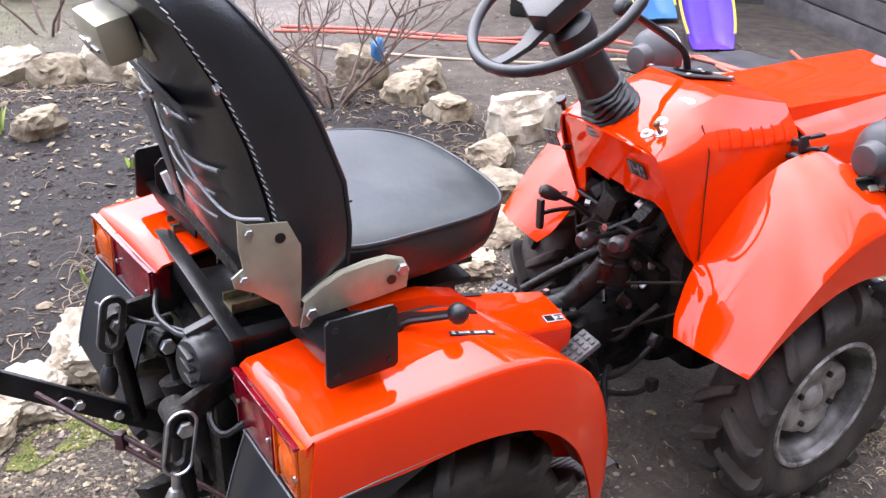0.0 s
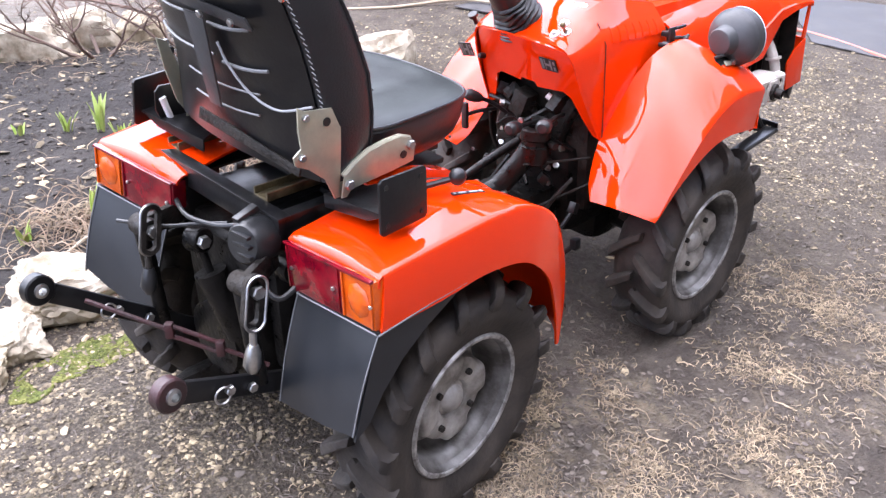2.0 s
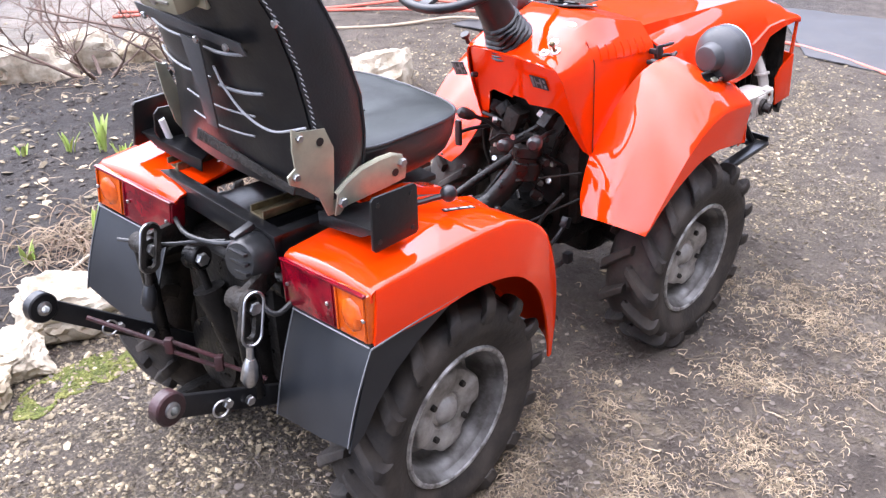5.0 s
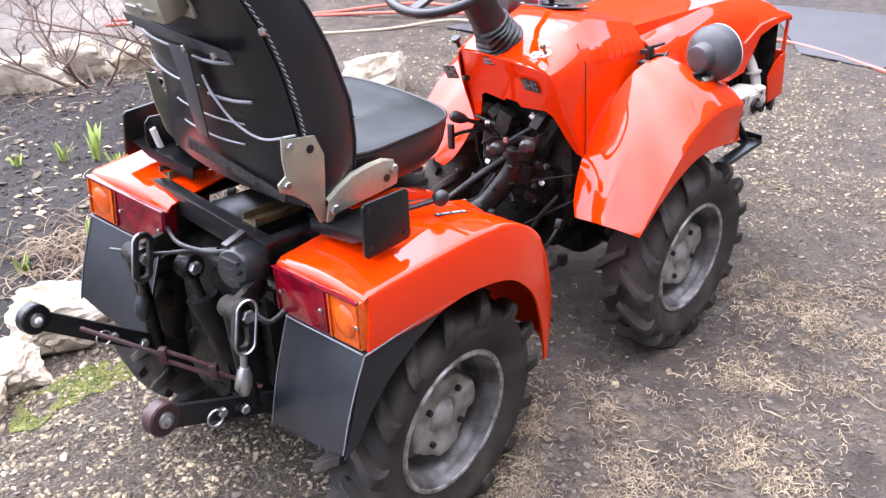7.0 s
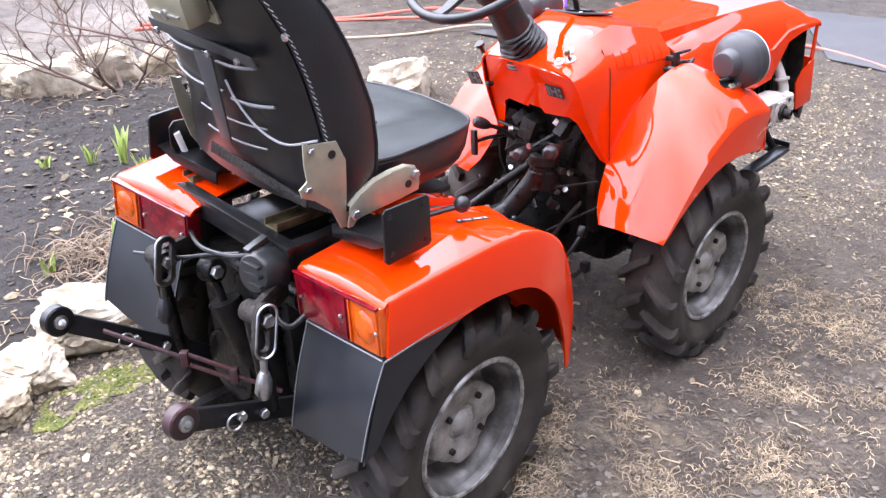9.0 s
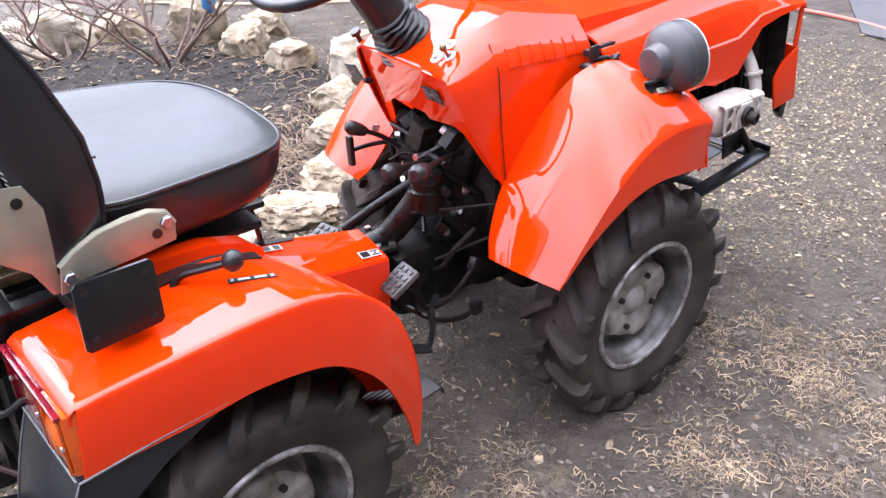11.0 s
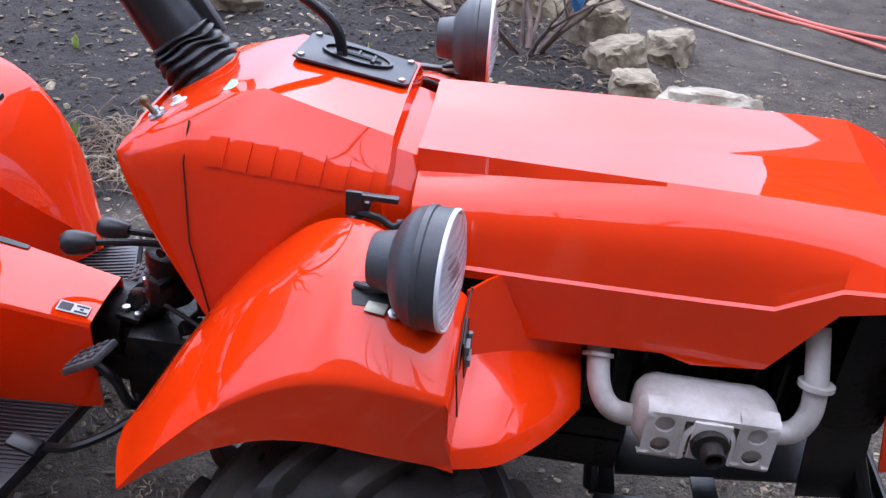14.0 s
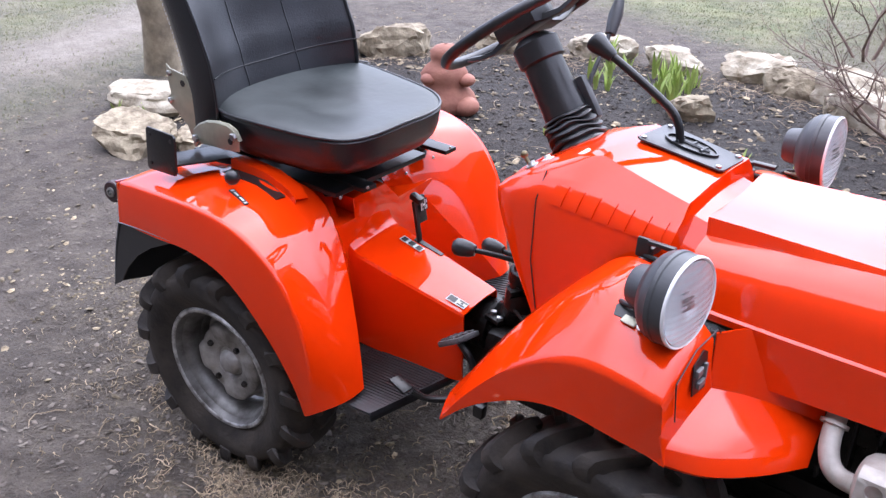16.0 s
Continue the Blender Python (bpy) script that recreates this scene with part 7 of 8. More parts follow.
# ---- scattered litter, one object a kind ----
def scatter(name, mat, label, category, count, area, density, maker, seed):
    """density: takes arrays of x and y, gives the share kept."""
    rng, nr = random.Random(seed), np.random.RandomState(seed)
    vs, fs = [], []
    x0, y0, x1, y1 = area
    xs, ys = nr.uniform(x0, x1, count * 12), nr.uniform(y0, y1, count * 12)
    keep = nr.uniform(0, 1, count * 12) < density(xs, ys)
    for x, y in list(zip(xs[keep].tolist(), ys[keep].tolist()))[:count]:
        v, f = maker(rng, x, y, ground_z(x, y))
        o = len(vs)
        vs += v
        fs += [tuple(i + o for i in q) for q in f]
    me = bpy.data.meshes.new(name)
    me.from_pydata(vs, [], fs)
    me.materials.append(mat)
    return tagged(new(name, me), label, category, kind="stuff")


OCT = [(1, 0, 0), (0.3, 0.9, 0.1), (-0.8, 0.55, 0), (-0.75, -0.6, 0.1), (0.35, -0.9, 0), (0.1, 0.1, 0.8), (-0.1, 0, -0.7)]
OCTF = [(0, 1, 5), (1, 2, 5), (2, 3, 5), (3, 4, 5), (4, 0, 5), (1, 0, 6), (2, 1, 6), (3, 2, 6), (4, 3, 6), (0, 4, 6)]


def chip_maker(lo, hi, flat=0.5, lift=0.25):
    def f(rng, x, y, z):
        s = lo * (hi / lo) ** (rng.random() ** 1.6)
        m = Euler((rng.uniform(-0.35, 0.35), rng.uniform(-0.35, 0.35), rng.uniform(0, 6.3))).to_matrix()
        k = V((s * rng.uniform(0.8, 1.4), s * rng.uniform(0.6, 1.0), s * flat * rng.uniform(0.6, 1.2)))
        return [tuple(m @ V((a * k.x * rng.uniform(0.8, 1.2), b * k.y * rng.uniform(0.8, 1.2), c * k.z)) + V((x, y, z + s * lift))) for a, b, c in OCT], OCTF
    return f


def strand_maker(l0, l1, r, curl=1.0, rise=0.012):
    def f(rng, x, y, z):
        n = 6
        L = rng.uniform(l0, l1)
        a, da = rng.uniform(0, 6.3), rng.uniform(-1.6, 1.6) * curl / n
        p = V((x, y, z + r))
        vs, fs = [], []
        hump = rng.uniform(0, rise)
        for i in range(n):
            d = V((math.cos(a), math.sin(a), 0))
            q = V((-d.y, d.x, 0))
            t = i / (n - 1)
            c = V((p.x, p.y, p.z + hump * math.sin(math.pi * t)))
            w = r * (1 - 0.6 * t)
            vs += [tuple(c + q * w), tuple(c - q * w), tuple(c + V((0, 0, w * 1.4)))]
            p = p + d * (L / n)
            a += da + rng.uniform(-0.35, 0.35) * curl
            if i:
                o = (i - 1) * 3
                fs += [(o, o + 1, o + 4, o + 3), (o + 1, o + 2, o + 5, o + 4), (o + 2, o, o + 3, o + 5)]
        return vs, fs
    return f


def patches(x, y, f):
    """Uneven clumps between 0 and 1, about 1/f metres across."""
    x, y = np.asarray(x, float), np.asarray(y, float)
    v = np.zeros(x.shape)
    for k, (g, w) in enumerate(((1.0, 0.5), (2.1, 0.3), (4.3, 0.2))):
        v += w * (0.5 + 0.5 * np.sin(x * f * g * 1.9 + 1.7 * np.sin(y * f * g * 1.3 + k) + k * 2.1) * np.sin(y * f * g * 2.1 + 1.9 * np.sin(x * f * g * 1.1 + 2 * k) + k))
    return v


def d_bed(x, y):
    return zone(x, y)[0]


def d_chip(x, y):
    return zone(x, y)[1]


def d_straw(x, y):
    return zone(x, y)[2]


scatter("stone_chips", PEBBLE, "small pale limestone chips lying on the soil", "stones", 8500, (-1.3, -0.3, 0.25, 1.0), lambda x, y: d_chip(x, y) * np.clip(patches(x, y, 7) * 2.2 - 0.35, 0.06, 1), chip_maker(0.002, 0.011, 0.6, 0.08), 5)
scatter("stone_chips", PEBBLE, "yellowish limestone chips lying on the earth", "stones", 17000, (0.5, -0.9, 4.4, 2.8), lambda x, y: d_chip(x, y) ** 1.5 * np.clip(patches(x, y, 6) * 2.4 - 0.4, 0.05, 1), chip_maker(0.0022, 0.0115, 0.6, 0.15), 15)
scatter("stone_chips", PEBBLE, "pale stone chips in dark bed soil", "stones", 2400, (-2.7, 0.75, 1.9, 3.6), lambda x, y: d_bed(x, y), chip_maker(0.0035, 0.026), 6)
scatter("stone_chips", PEBBLE, "sparse stone chips on bare earth", "stones", 7000, (-3.2, -1.6, 4.5, 4.5), lambda x, y: 0.6 * (1 - d_bed(x, y)), chip_maker(0.003, 0.016), 7)
scatter("soil_clods", DARKPEB, "dark crumbs of bed soil", "soil", 7000, (-2.5, 0.75, 1.9, 3.5), lambda x, y: d_bed(x, y), chip_maker(0.004, 0.018, 0.8, 0.1), 8)
scatter("straw", STRAW, "matted dry straw on the earth", "straw", 18000, (-1.2, -1.6, 2.4, 0.9), lambda x, y: (0.002 + d_straw(x, y) ** 1.8) * np.clip(patches(x, y, 6) * 3.0 - 1.05, 0.0, 1), strand_maker(0.008, 0.042, 0.0017, 1.9, 0.012), 9)
scatter("straw", STRAWGREY, "rotting grey-brown straw under the dry straw", "straw", 8000, (-1.2, -1.6, 2.4, 0.9), lambda x, y: (0.01 + d_straw(x, y) ** 1.4) * np.clip(patches(x, y, 6) * 2.8 - 0.8, 0.02, 1), strand_maker(0.008, 0.036, 0.0019, 2.0, 0.005), 19)
scatter("straw", STRAW, "long curled straw strands lying loose", "straw", 90, (-0.6, -1.3, 1.6, 0.1), lambda x, y: 0.10 + 0.8 * np.clip(d_straw(x, y), 0, 1), strand_maker(0.07, 0.17, 0.0024, 3.6, 0.012), 29)
scatter("leaf_litter", STRAWGREY, "small brown leaf fragments on the earth", "litter", 9000, (-3.0, -1.6, 3.2, 1.2), lambda x, y: (0.22 + 0.8 * d_straw(x, y)) * (1 - d_bed(x, y)), chip_maker(0.003, 0.011, 0.25, 0.3), 41)
scatter("roots", STRAWGREY, "weathered grey roots and grass wisps", "roots", 4200, (-2.2, -1.6, 3.6, 2.8), lambda x, y: (0.15 + 0.6 * d_straw(x, y)) * (1 - 0.6 * d_bed(x, y)), strand_maker(0.012, 0.075, 0.0016, 1.8), 10)
scatter("dead_stalks", STRAW, "dry plant stalks in the flower bed", "stalks", 1100, (-2.7, 0.75, 1.9, 3.7), lambda x, y: 0.12 + 0.9 * np.exp(-((np.abs(bed_depth(x, y)) - 0.1) / 0.22) ** 2), strand_maker(0.04, 0.16, 0.0017, 1.1, 0.02), 12)


scatter("dead_stalks", DEADLEAF, "tangled dead brown stalks beside the edging stones", "stalks", 1500, (-0.3, 1.0, 1.45, 1.85), lambda x, y: np.exp(-((y - 1.27 - 0.3 * np.maximum(0, x - 0.6)) / 0.17) ** 2) * (0.35 + 0.65 * (np.sin(x * 8 + 1) > -0.2)), strand_maker(0.05, 0.18, 0.0026, 1.0, 0.05), 31)
scatter("dead_stalks", DEADLEAF, "dead brown leaves and stalks along the stone edging", "stalks", 900, (-2.8, 0.75, 2.1, 4.0), lambda x, y: 0.9 * np.exp(-((bed_depth(x, y) - 0.18) / 0.2) ** 2), strand_maker(0.04, 0.14, 0.0024, 1.2, 0.025), 32)


def blade_maker(h0, h1, w):
    def f(rng, x, y, z):
        h, a = rng.uniform(h0, h1), rng.uniform(0, 6.3)
        d = V((math.cos(a), math.sin(a), 0)) * w
        t = V((rng.uniform(-0.5, 0.5) * h, rng.uniform(-0.5, 0.5) * h, h))
        p = V((x, y, z))
        return [tuple(p - d), tuple(p + d), tuple(p + t * 0.55 + d * 0.6), tuple(p + t * 0.55 - d * 0.6), tuple(p + t)], [(0, 1, 2, 3), (3, 2, 4)]
    return f


scatter("grass", GRASS, "thin short spring grass", "grass", 24000, (-7.4, 0.4, 0.8, 7.0), lambda x, y: zone(x, y)[3], blade_maker(0.007, 0.018, 0.003), 13)


# moss cushion
def moss_patch(cx, cy, rx, ry, a, seed):
    rng = random.Random(seed)
    vs, fs = [], []
    for k in range(9000):
        r, t = math.sqrt(rng.random()), rng.uniform(0, 6.3)
        u, v = r * math.cos(t) * rx, r * math.sin(t) * ry
        x, y = cx + u * math.cos(a) - v * math.sin(a), cy + u * math.sin(a) + v * math.cos(a)
        if noise.noise(V((x * 12, y * 12, 1))) < -0.22:
            continue
        vv, ff = chip_maker(0.0025, 0.007, 0.5, 0.1)(rng, x, y, ground_z(x, y))
        o = len(vs)
        vs += vv
        fs += [tuple(i + o for i in q) for q in ff]
    me = bpy.data.meshes.new("moss")
    me.from_pydata(vs, [], fs)
    me.materials.append(MOSS)
    me.polygons.foreach_set("use_smooth", [True] * len(me.polygons))
    tagged(new("moss", me), "flat green moss patch on gravelly earth", "moss", kind="stuff")


moss_patch(-0.41, 0.62, 0.19, 0.065, 0.0, 4)
moss_patch(-0.22, 0.63, 0.10, 0.05, 0.2, 5)
moss_patch(-0.58, 0.57, 0.06, 0.04, 0.4, 6)


# ---- stones round the bed ----
def stone(x, y, sx, sy, sz, turn, pale, seed, near=False):
    bm = B()
    bmesh.ops.create_icosphere(bm, subdivisions=5 if near else 4, radius=1)
    rng = random.Random(seed)
    o = V((rng.uniform(0, 50), rng.uniform(0, 50), rng.uniform(0, 50)))
    cuts = [(V((rng.gauss(0, 1), rng.gauss(0, 1), rng.gauss(0, 0.8))).normalized(), rng.uniform(0.62, 0.95)) for _ in range(13)] + [(V((rng.uniform(-0.15, 0.15), rng.uniform(-0.15, 0.15), 1)).normalized(), 0.72)]
    for v in bm.verts:
        p = v.co.copy()
        q = V([math.copysign(abs(c) ** 0.72, c) for c in p])
        for nn, h in cuts:
            dd = q.dot(nn) - h
            if dd > 0:
                q -= nn * dd * 0.93
        k = 1.08 + 0.12 * noise.noise(q * 1.3 + o) + 0.10 * noise.noise(q * 3.1 + o) + 0.09 * noise.noise(q * 6.5 + o) + 0.055 * noise.noise(q * 14 + o) - 0.07 * max(0, noise.noise(q * 9 + o * 2)) + 0.03 * noise.noise(q * 30 + o)
        strata = 0.035 * math.sin(q.z * 14 + 3 * noise.noise(q * 2 + o))
        v.co = V((q.x * sx * (k + strata), q.y * sy * (k + strata), q.z * sz * k))
    zmin = -0.35 * sz
    for v in bm.verts:
        v.co.z = max(v.co.z, zmin * 1.6)
    ob = mesh_object("stone", bm, LIMEPALE if pale else LIME, None, "", 32)
    ob.matrix_world = pose(x, y, ground_z(x, y) + 0.30 * sz, rng.uniform(-4, 4), rng.uniform(-4, 4), turn)
    return tagged(ob, "rough pale limestone lump edging the flower bed" if pale else "rough yellowish limestone edging the flower bed", "stone", "stones round the bed")


STONES = [(-0.28, 0.89, 0.208, 0.147, 0.117, -20, 1, 1), (-0.54, 0.78, 0.096, 0.114, 0.079, 20, 1, 1), (-0.67, 0.68, 0.088, 0.079, 0.053, 50, 0, 1), (0.44, 0.94, 0.257, 0.171, 0.086, 8, 1, 1), (0.83, 0.94, 0.146, 0.112, 0.069, -25, 0, 1), (1.09, 1.07, 0.146, 0.103, 0.077, 10, 0, 1),
          (1.29, 1.37, 0.142, 0.126, 0.084, 60, 0, 0), (1.52, 1.68, 0.156, 0.115, 0.091, 50, 0, 0), (1.88, 1.99, 0.219, 0.170, 0.162, 10, 1, 0), (1.62, 2.22, 0.119, 0.111, 0.095, 80, 0, 0), (1.59, 2.58, 0.156, 0.117, 0.109, 30, 0, 0), (1.80, 2.77, 0.153, 0.107, 0.100, 70, 0, 0),
          (1.47, 2.87, 0.137, 0.137, 0.183, 20, 0, 0), (1.20, 3.25, 0.148, 0.119, 0.111, 15, 0, 0), (0.86, 3.27, 0.221, 0.133, 0.155, -10, 1, 0), (0.54, 3.19, 0.223, 0.149, 0.141, -25, 1, 0), (0.35, 3.55, 0.247, 0.131, 0.138, -10, 1, 0), (0.06, 3.54, 0.175, 0.124, 0.117, 30, 0, 0),
          (-0.25, 3.66, 0.224, 0.134, 0.119, -5, 1, 0), (-0.69, 3.52, 0.211, 0.128, 0.113, 12, 1, 0), (-1.17, 3.48, 0.222, 0.135, 0.119, 25, 1, 0), (-1.70, 3.21, 0.212, 0.138, 0.122, 40, 0, 0), (-2.30, 2.72, 0.254, 0.169, 0.161, 60, 0, 0), (-0.19, 2.70, 0.116, 0.093, 0.108, 0, 0, 0),
          (0.39, 3.25, 0.119, 0.097, 0.082, 40, 0, 0), (-2.52, 1.09, 0.301, 0.169, 0.113, 20, 1, 0), (-2.15, 0.71, 0.229, 0.162, 0.114, -10, 0, 0), (-1.89, 0.89, 0.132, 0.113, 0.075, 30, 0, 0), (-2.58, 2.10, 0.211, 0.158, 0.123, 80, 0, 0), (-1.16, 0.77, 0.160, 0.115, 0.071, 0, 0, 0)]
for k, (x, y, sx, sy, sz, tr, pale, near) in enumerate(STONES):
    stone(x, y, sx, sy, sz, tr, pale, 100 + k, bool(near))


# ---- plants ----
def sprout(x, y, n, h, seed):
    rng = random.Random(seed)
    root = thing("sprout", "bright green bulb leaves sprouting from dark soil", "plant", (x, y, ground_z(x, y) - 0.004))
    tagged(root, "bright green bulb leaves sprouting from dark soil", "plant", "sprouts in the bed")
    for k in range(n):
        bm = B()
        a, lean = rng.uniform(0, 6.3), rng.uniform(0.05, 0.4)
        hh = h * rng.uniform(0.6, 1.1)
        d = V((math.cos(a), math.sin(a), 0))
        side = V((-d.y, d.x, 0))
        b = d * rng.uniform(0, 0.02)
        rows = []
        for i in range(6):
            t = i / 5
            c = b + d * lean * hh * t * t + V((0, 0, hh * t))
            w = 0.011 * (math.sin(math.pi * (0.12 + 0.86 * t)) ** 0.8)
            rows.append([c - side * w, c + d * w * 0.35, c + side * w])
        grid(bm, rows)
        thick(bm, 0.0012)
        part("leaf", bm, LEAF, root)


rng = random.Random(77)
for k, (x, y, n, h) in enumerate(((0.22, 2.07, 5, 0.09), (0.33, 1.99, 8, 0.15), (0.32, 1.78, 9, 0.13), (0.55, 2.02, 5, 0.14), (-0.05, 1.28, 4, 0.14), (-0.29, 1.28, 5, 0.08), (0.06, 2.15, 4, 0.06), (-0.64, 2.02, 4, 0.07), (0.46, 1.88, 4, 0.10))):
    sprout(x, y, n, h, k)
for k in range(22):
    sprout(-0.74 + rng.uniform(-0.3, 0.4), 2.98 + rng.uniform(-0.24, 0.33), rng.randint(5, 9), rng.uniform(0.11, 0.19), 40 + k)
for k in range(5):
    sprout(-2.40 + rng.uniform(-0.3, 0.3), 0.81 + rng.uniform(-0.2, 0.2), 5, 0.10, 80 + k)
for x, y, tr in ((-0.10, 1.17, 200), (-0.03, 1.19, 250)):
    bm = B()
    rod(bm, spl([(0, 0, 0.008), (0.06, 0.01, 0.03), (0.12, 0.0, 0.012), (0.16, -0.02, 0.004)], 10), [0.006, 0.007, 0.007, 0.006, 0.006, 0.005, 0.005, 0.004, 0.004, 0.003], 6)
    ob = mesh_object("dead_leaf", bm, LIMEPALE)
    ob.matrix_world = pose(x, y, ground_z(x, y), 0, 0, tr)
    tagged(ob, "bleached dead bulb leaf lying on soil", "leaf", "dead leaves")


def shrub(x, y, stems, height, spread, seed):
    rng = random.Random(seed)
    root = thing("shrub", "bare leafless grey-brown shrub with tangled twigs", "shrub", (x, y, ground_z(x, y)))

    def grow(bm, p, d, L, r, depth):
        pts, rs = [p.copy()], [r]
        for i in range(4):
            d = (d + V((rng.uniform(-0.3, 0.3), rng.uniform(-0.3, 0.3), rng.uniform(-0.12, 0.16)))).normalized()
            p = p + d * L / 4
            pts.append(p.copy())
            rs.append(r * (1 - 0.16 * (i + 1)))
            if depth and i > 0:
                for _ in range(rng.choice((1, 1, 2))):
                    q = (d + V((rng.uniform(-0.9, 0.9), rng.uniform(-0.9, 0.9), rng.uniform(-0.3, 0.5)))).normalized()
                    grow(bm, p, q, L * rng.uniform(0.4, 0.7), r * 0.5, depth - 1)
        rod(bm, pts, rs, 5 if depth < 2 else 7)
    for k in range(stems):
        a = 2 * math.pi * k / stems + rng.uniform(-0.3, 0.3)
        d = V((math.cos(a) * spread, math.sin(a) * spread, 1)).normalized()
        bm = B()
        grow(bm, V((math.cos(a) * 0.05, math.sin(a) * 0.05, -0.02)), d, height * rng.uniform(0.7, 1.1), 0.010 * rng.uniform(0.7, 1.3), 3)
        part("stem", bm, TWIG, root)
    return root


bush = shrub(1.16, 2.60, 9, 0.66, 0.8, 21)
shrub(0.81, 2.98, 6, 0.42, 1.3, 22)
shrub(0.15, 4.48, 4, 0.63, 0.6, 23)
bm = B()
t = bmesh.new()
bmesh.ops.create_icosphere(t, subdivisions=3, radius=0.04)
for v in t.verts:
    v.co *= 1 + 0.5 * noise.noise(v.co * 40)
    v.co.z *= 1.7
merge(bm, t, Matrix.Translation((1.35, 2.48, 0.33)) @ Matrix.Scale(0.78, 4))
tagged(mesh_object("rag", bm, BLUE), "small faded blue rag tied on a shrub twig", "rag")
bm = B()
rod(bm, spl([(0.62, 3.30, 0.35), (0.85, 3.12, 0.28), (1.04, 2.95, 0.23), (1.15, 2.74, 0.15), (1.17, 2.62, 0.03)], 16), [0.006 + 0.0006 * k for k in range(16)], 6)
part("stem", bm, TWIG, bush).matrix_parent_inverse = bush.matrix_basis.inverted()

tree = thing("tree", "young bare tree with pale weathered bark", "tree", (-3.11, 1.55, ground_z(-3.11, 1.55)))
bm = B()
rod(bm, spl([(0, 0, -0.05), (0.01, 0, 0.4), (-0.02, 0.02, 1.0), (0.02, 0.03, 1.8), (0.0, 0.0, 2.6)], 20), [0.115 - 0.003 * k + (0.02 if k == 0 else 0) for k in range(20)], 14)
for v in bm.verts:
    v.co += V((1, 1, 0)) * 0.012 * noise.noise(v.co * 7)
part("trunk", bm, BARK, tree)
rng = random.Random(5)
for k in range(7):
    a = k * 0.9
    bm = B()
    d = V((math.cos(a), math.sin(a), 0.9))
    pts = [V((0, 0, 1.9 + 0.1 * k)) + d * t * 1.3 + V((rng.uniform(-0.1, 0.1), rng.uniform(-0.1, 0.1), 0.2 * t)) for t in (0, 0.25, 0.5, 0.75, 1.0)]
    rod(bm, spl(pts, 12), [0.04 - 0.003 * i for i in range(12)], 8)
    part("limb", bm, BARK, tree)

# ---- garden ornament: one plain clay form ----
bm = B()
rows = []
for z, r in ((0, 0.10), (0.03, 0.14), (0.10, 0.165), (0.18, 0.150), (0.25, 0.115), (0.30, 0.118), (0.36, 0.130), (0.42, 0.105), (0.46, 0.075), (0.50, 0.080), (0.55, 0.082), (0.59, 0.055), (0.605, 0.01)):
    row = [V((r * (1 + 0.10 * math.cos(2 * a) + 0.07 * math.cos(3 * a + z * 9)) * math.cos(a), r * (1 + 0.08 * math.sin(2 * a)) * math.sin(a), z)) for a in [2 * math.pi * k / 28 for k in range(28)]]
    rows.append(row + [row[0]])
grid(bm, rows)
for x, y, z, r in ((0.10, -0.10, 0.09, 0.085), (-0.12, -0.08, 0.10, 0.08), (0.11, -0.07, 0.31, 0.055), (-0.11, -0.05, 0.33, 0.05)):
    ball(bm, (x, y, z), r, 16)
ob = mesh_object("garden_statue", bm, CLAY, None, "", 60)
ob.matrix_world = pose(-1.25, 1.99, ground_z(-1.25, 1.99) - 0.01, 0, 0, 50) @ Matrix.Diagonal((0.87, 0.87, 0.60, 1))
tagged(ob, "reddish-brown fired clay garden figure standing in the bed", "statue")


# ---- hoses, mat, toys and the timber shed ----
def hose(pts, mat, label, r=0.011):
    bm = B()
    rod(bm, spl([(x, y, ground_z(x, y) + r * 0.9 + (0.026 if 3.0 < x < 4.6 and y > 1.5 else 0)) for x, y in pts], len(pts) * 7), r, 8)
    tagged(mesh_object("garden_hose", bm, mat), label, "hose", "garden hoses")


hose([(1.44, 4.07), (1.95, 3.89), (2.22, 3.66), (2.72, 3.38), (3.03, 3.05), (3.41, 2.71), (3.51, 2.53), (3.72, 2.53), (3.70, 2.25), (3.90, 2.08), (4.21, 1.68), (4.52, 0.91), (4.32, 0.20), (3.94, -0.72)], HOSERED, "coral red garden hose snaking over bare earth")
hose([(1.53, 4.17), (2.09, 3.91), (2.67, 3.47), (3.30, 3.18), (3.58, 2.78), (3.73, 2.34), (3.74, 2.12), (3.96, 2.01), (4.10, 1.95), (4.31, 2.01), (4.76, 1.81)], HOSERED, "coral red garden hose looping over bare earth")
hose([(3.66, 2.34), (3.64, 2.15), (3.67, 2.01), (3.80, 1.97), (4.05, 2.03), (4.29, 2.18), (4.46, 2.41)], HOSERED, "short coral red garden hose coiled on a mat")
hose([(1.49, 3.72), (2.01, 3.27), (2.69, 2.86), (3.18, 2.66), (3.37, 2.35), (3.63, 2.16), (3.98, 2.13), (4.48, 1.88)], HOSEBUFF, "buff garden hose lying on bare earth", 0.010)
hose([(3.83, 1.79), (3.91, 1.88), (4.02, 2.04), (4.12, 1.99), (4.06, 1.86), (4.17, 1.84), (4.59, 1.81)], WHITE, "thin white cable lying on a mat", 0.006)
hose([(3.82, 1.73), (3.82, 1.65), (3.90, 1.58), (4.17, 1.48), (4.70, 1.44)], WHITE, "thin white cable trailing over bare earth", 0.006)


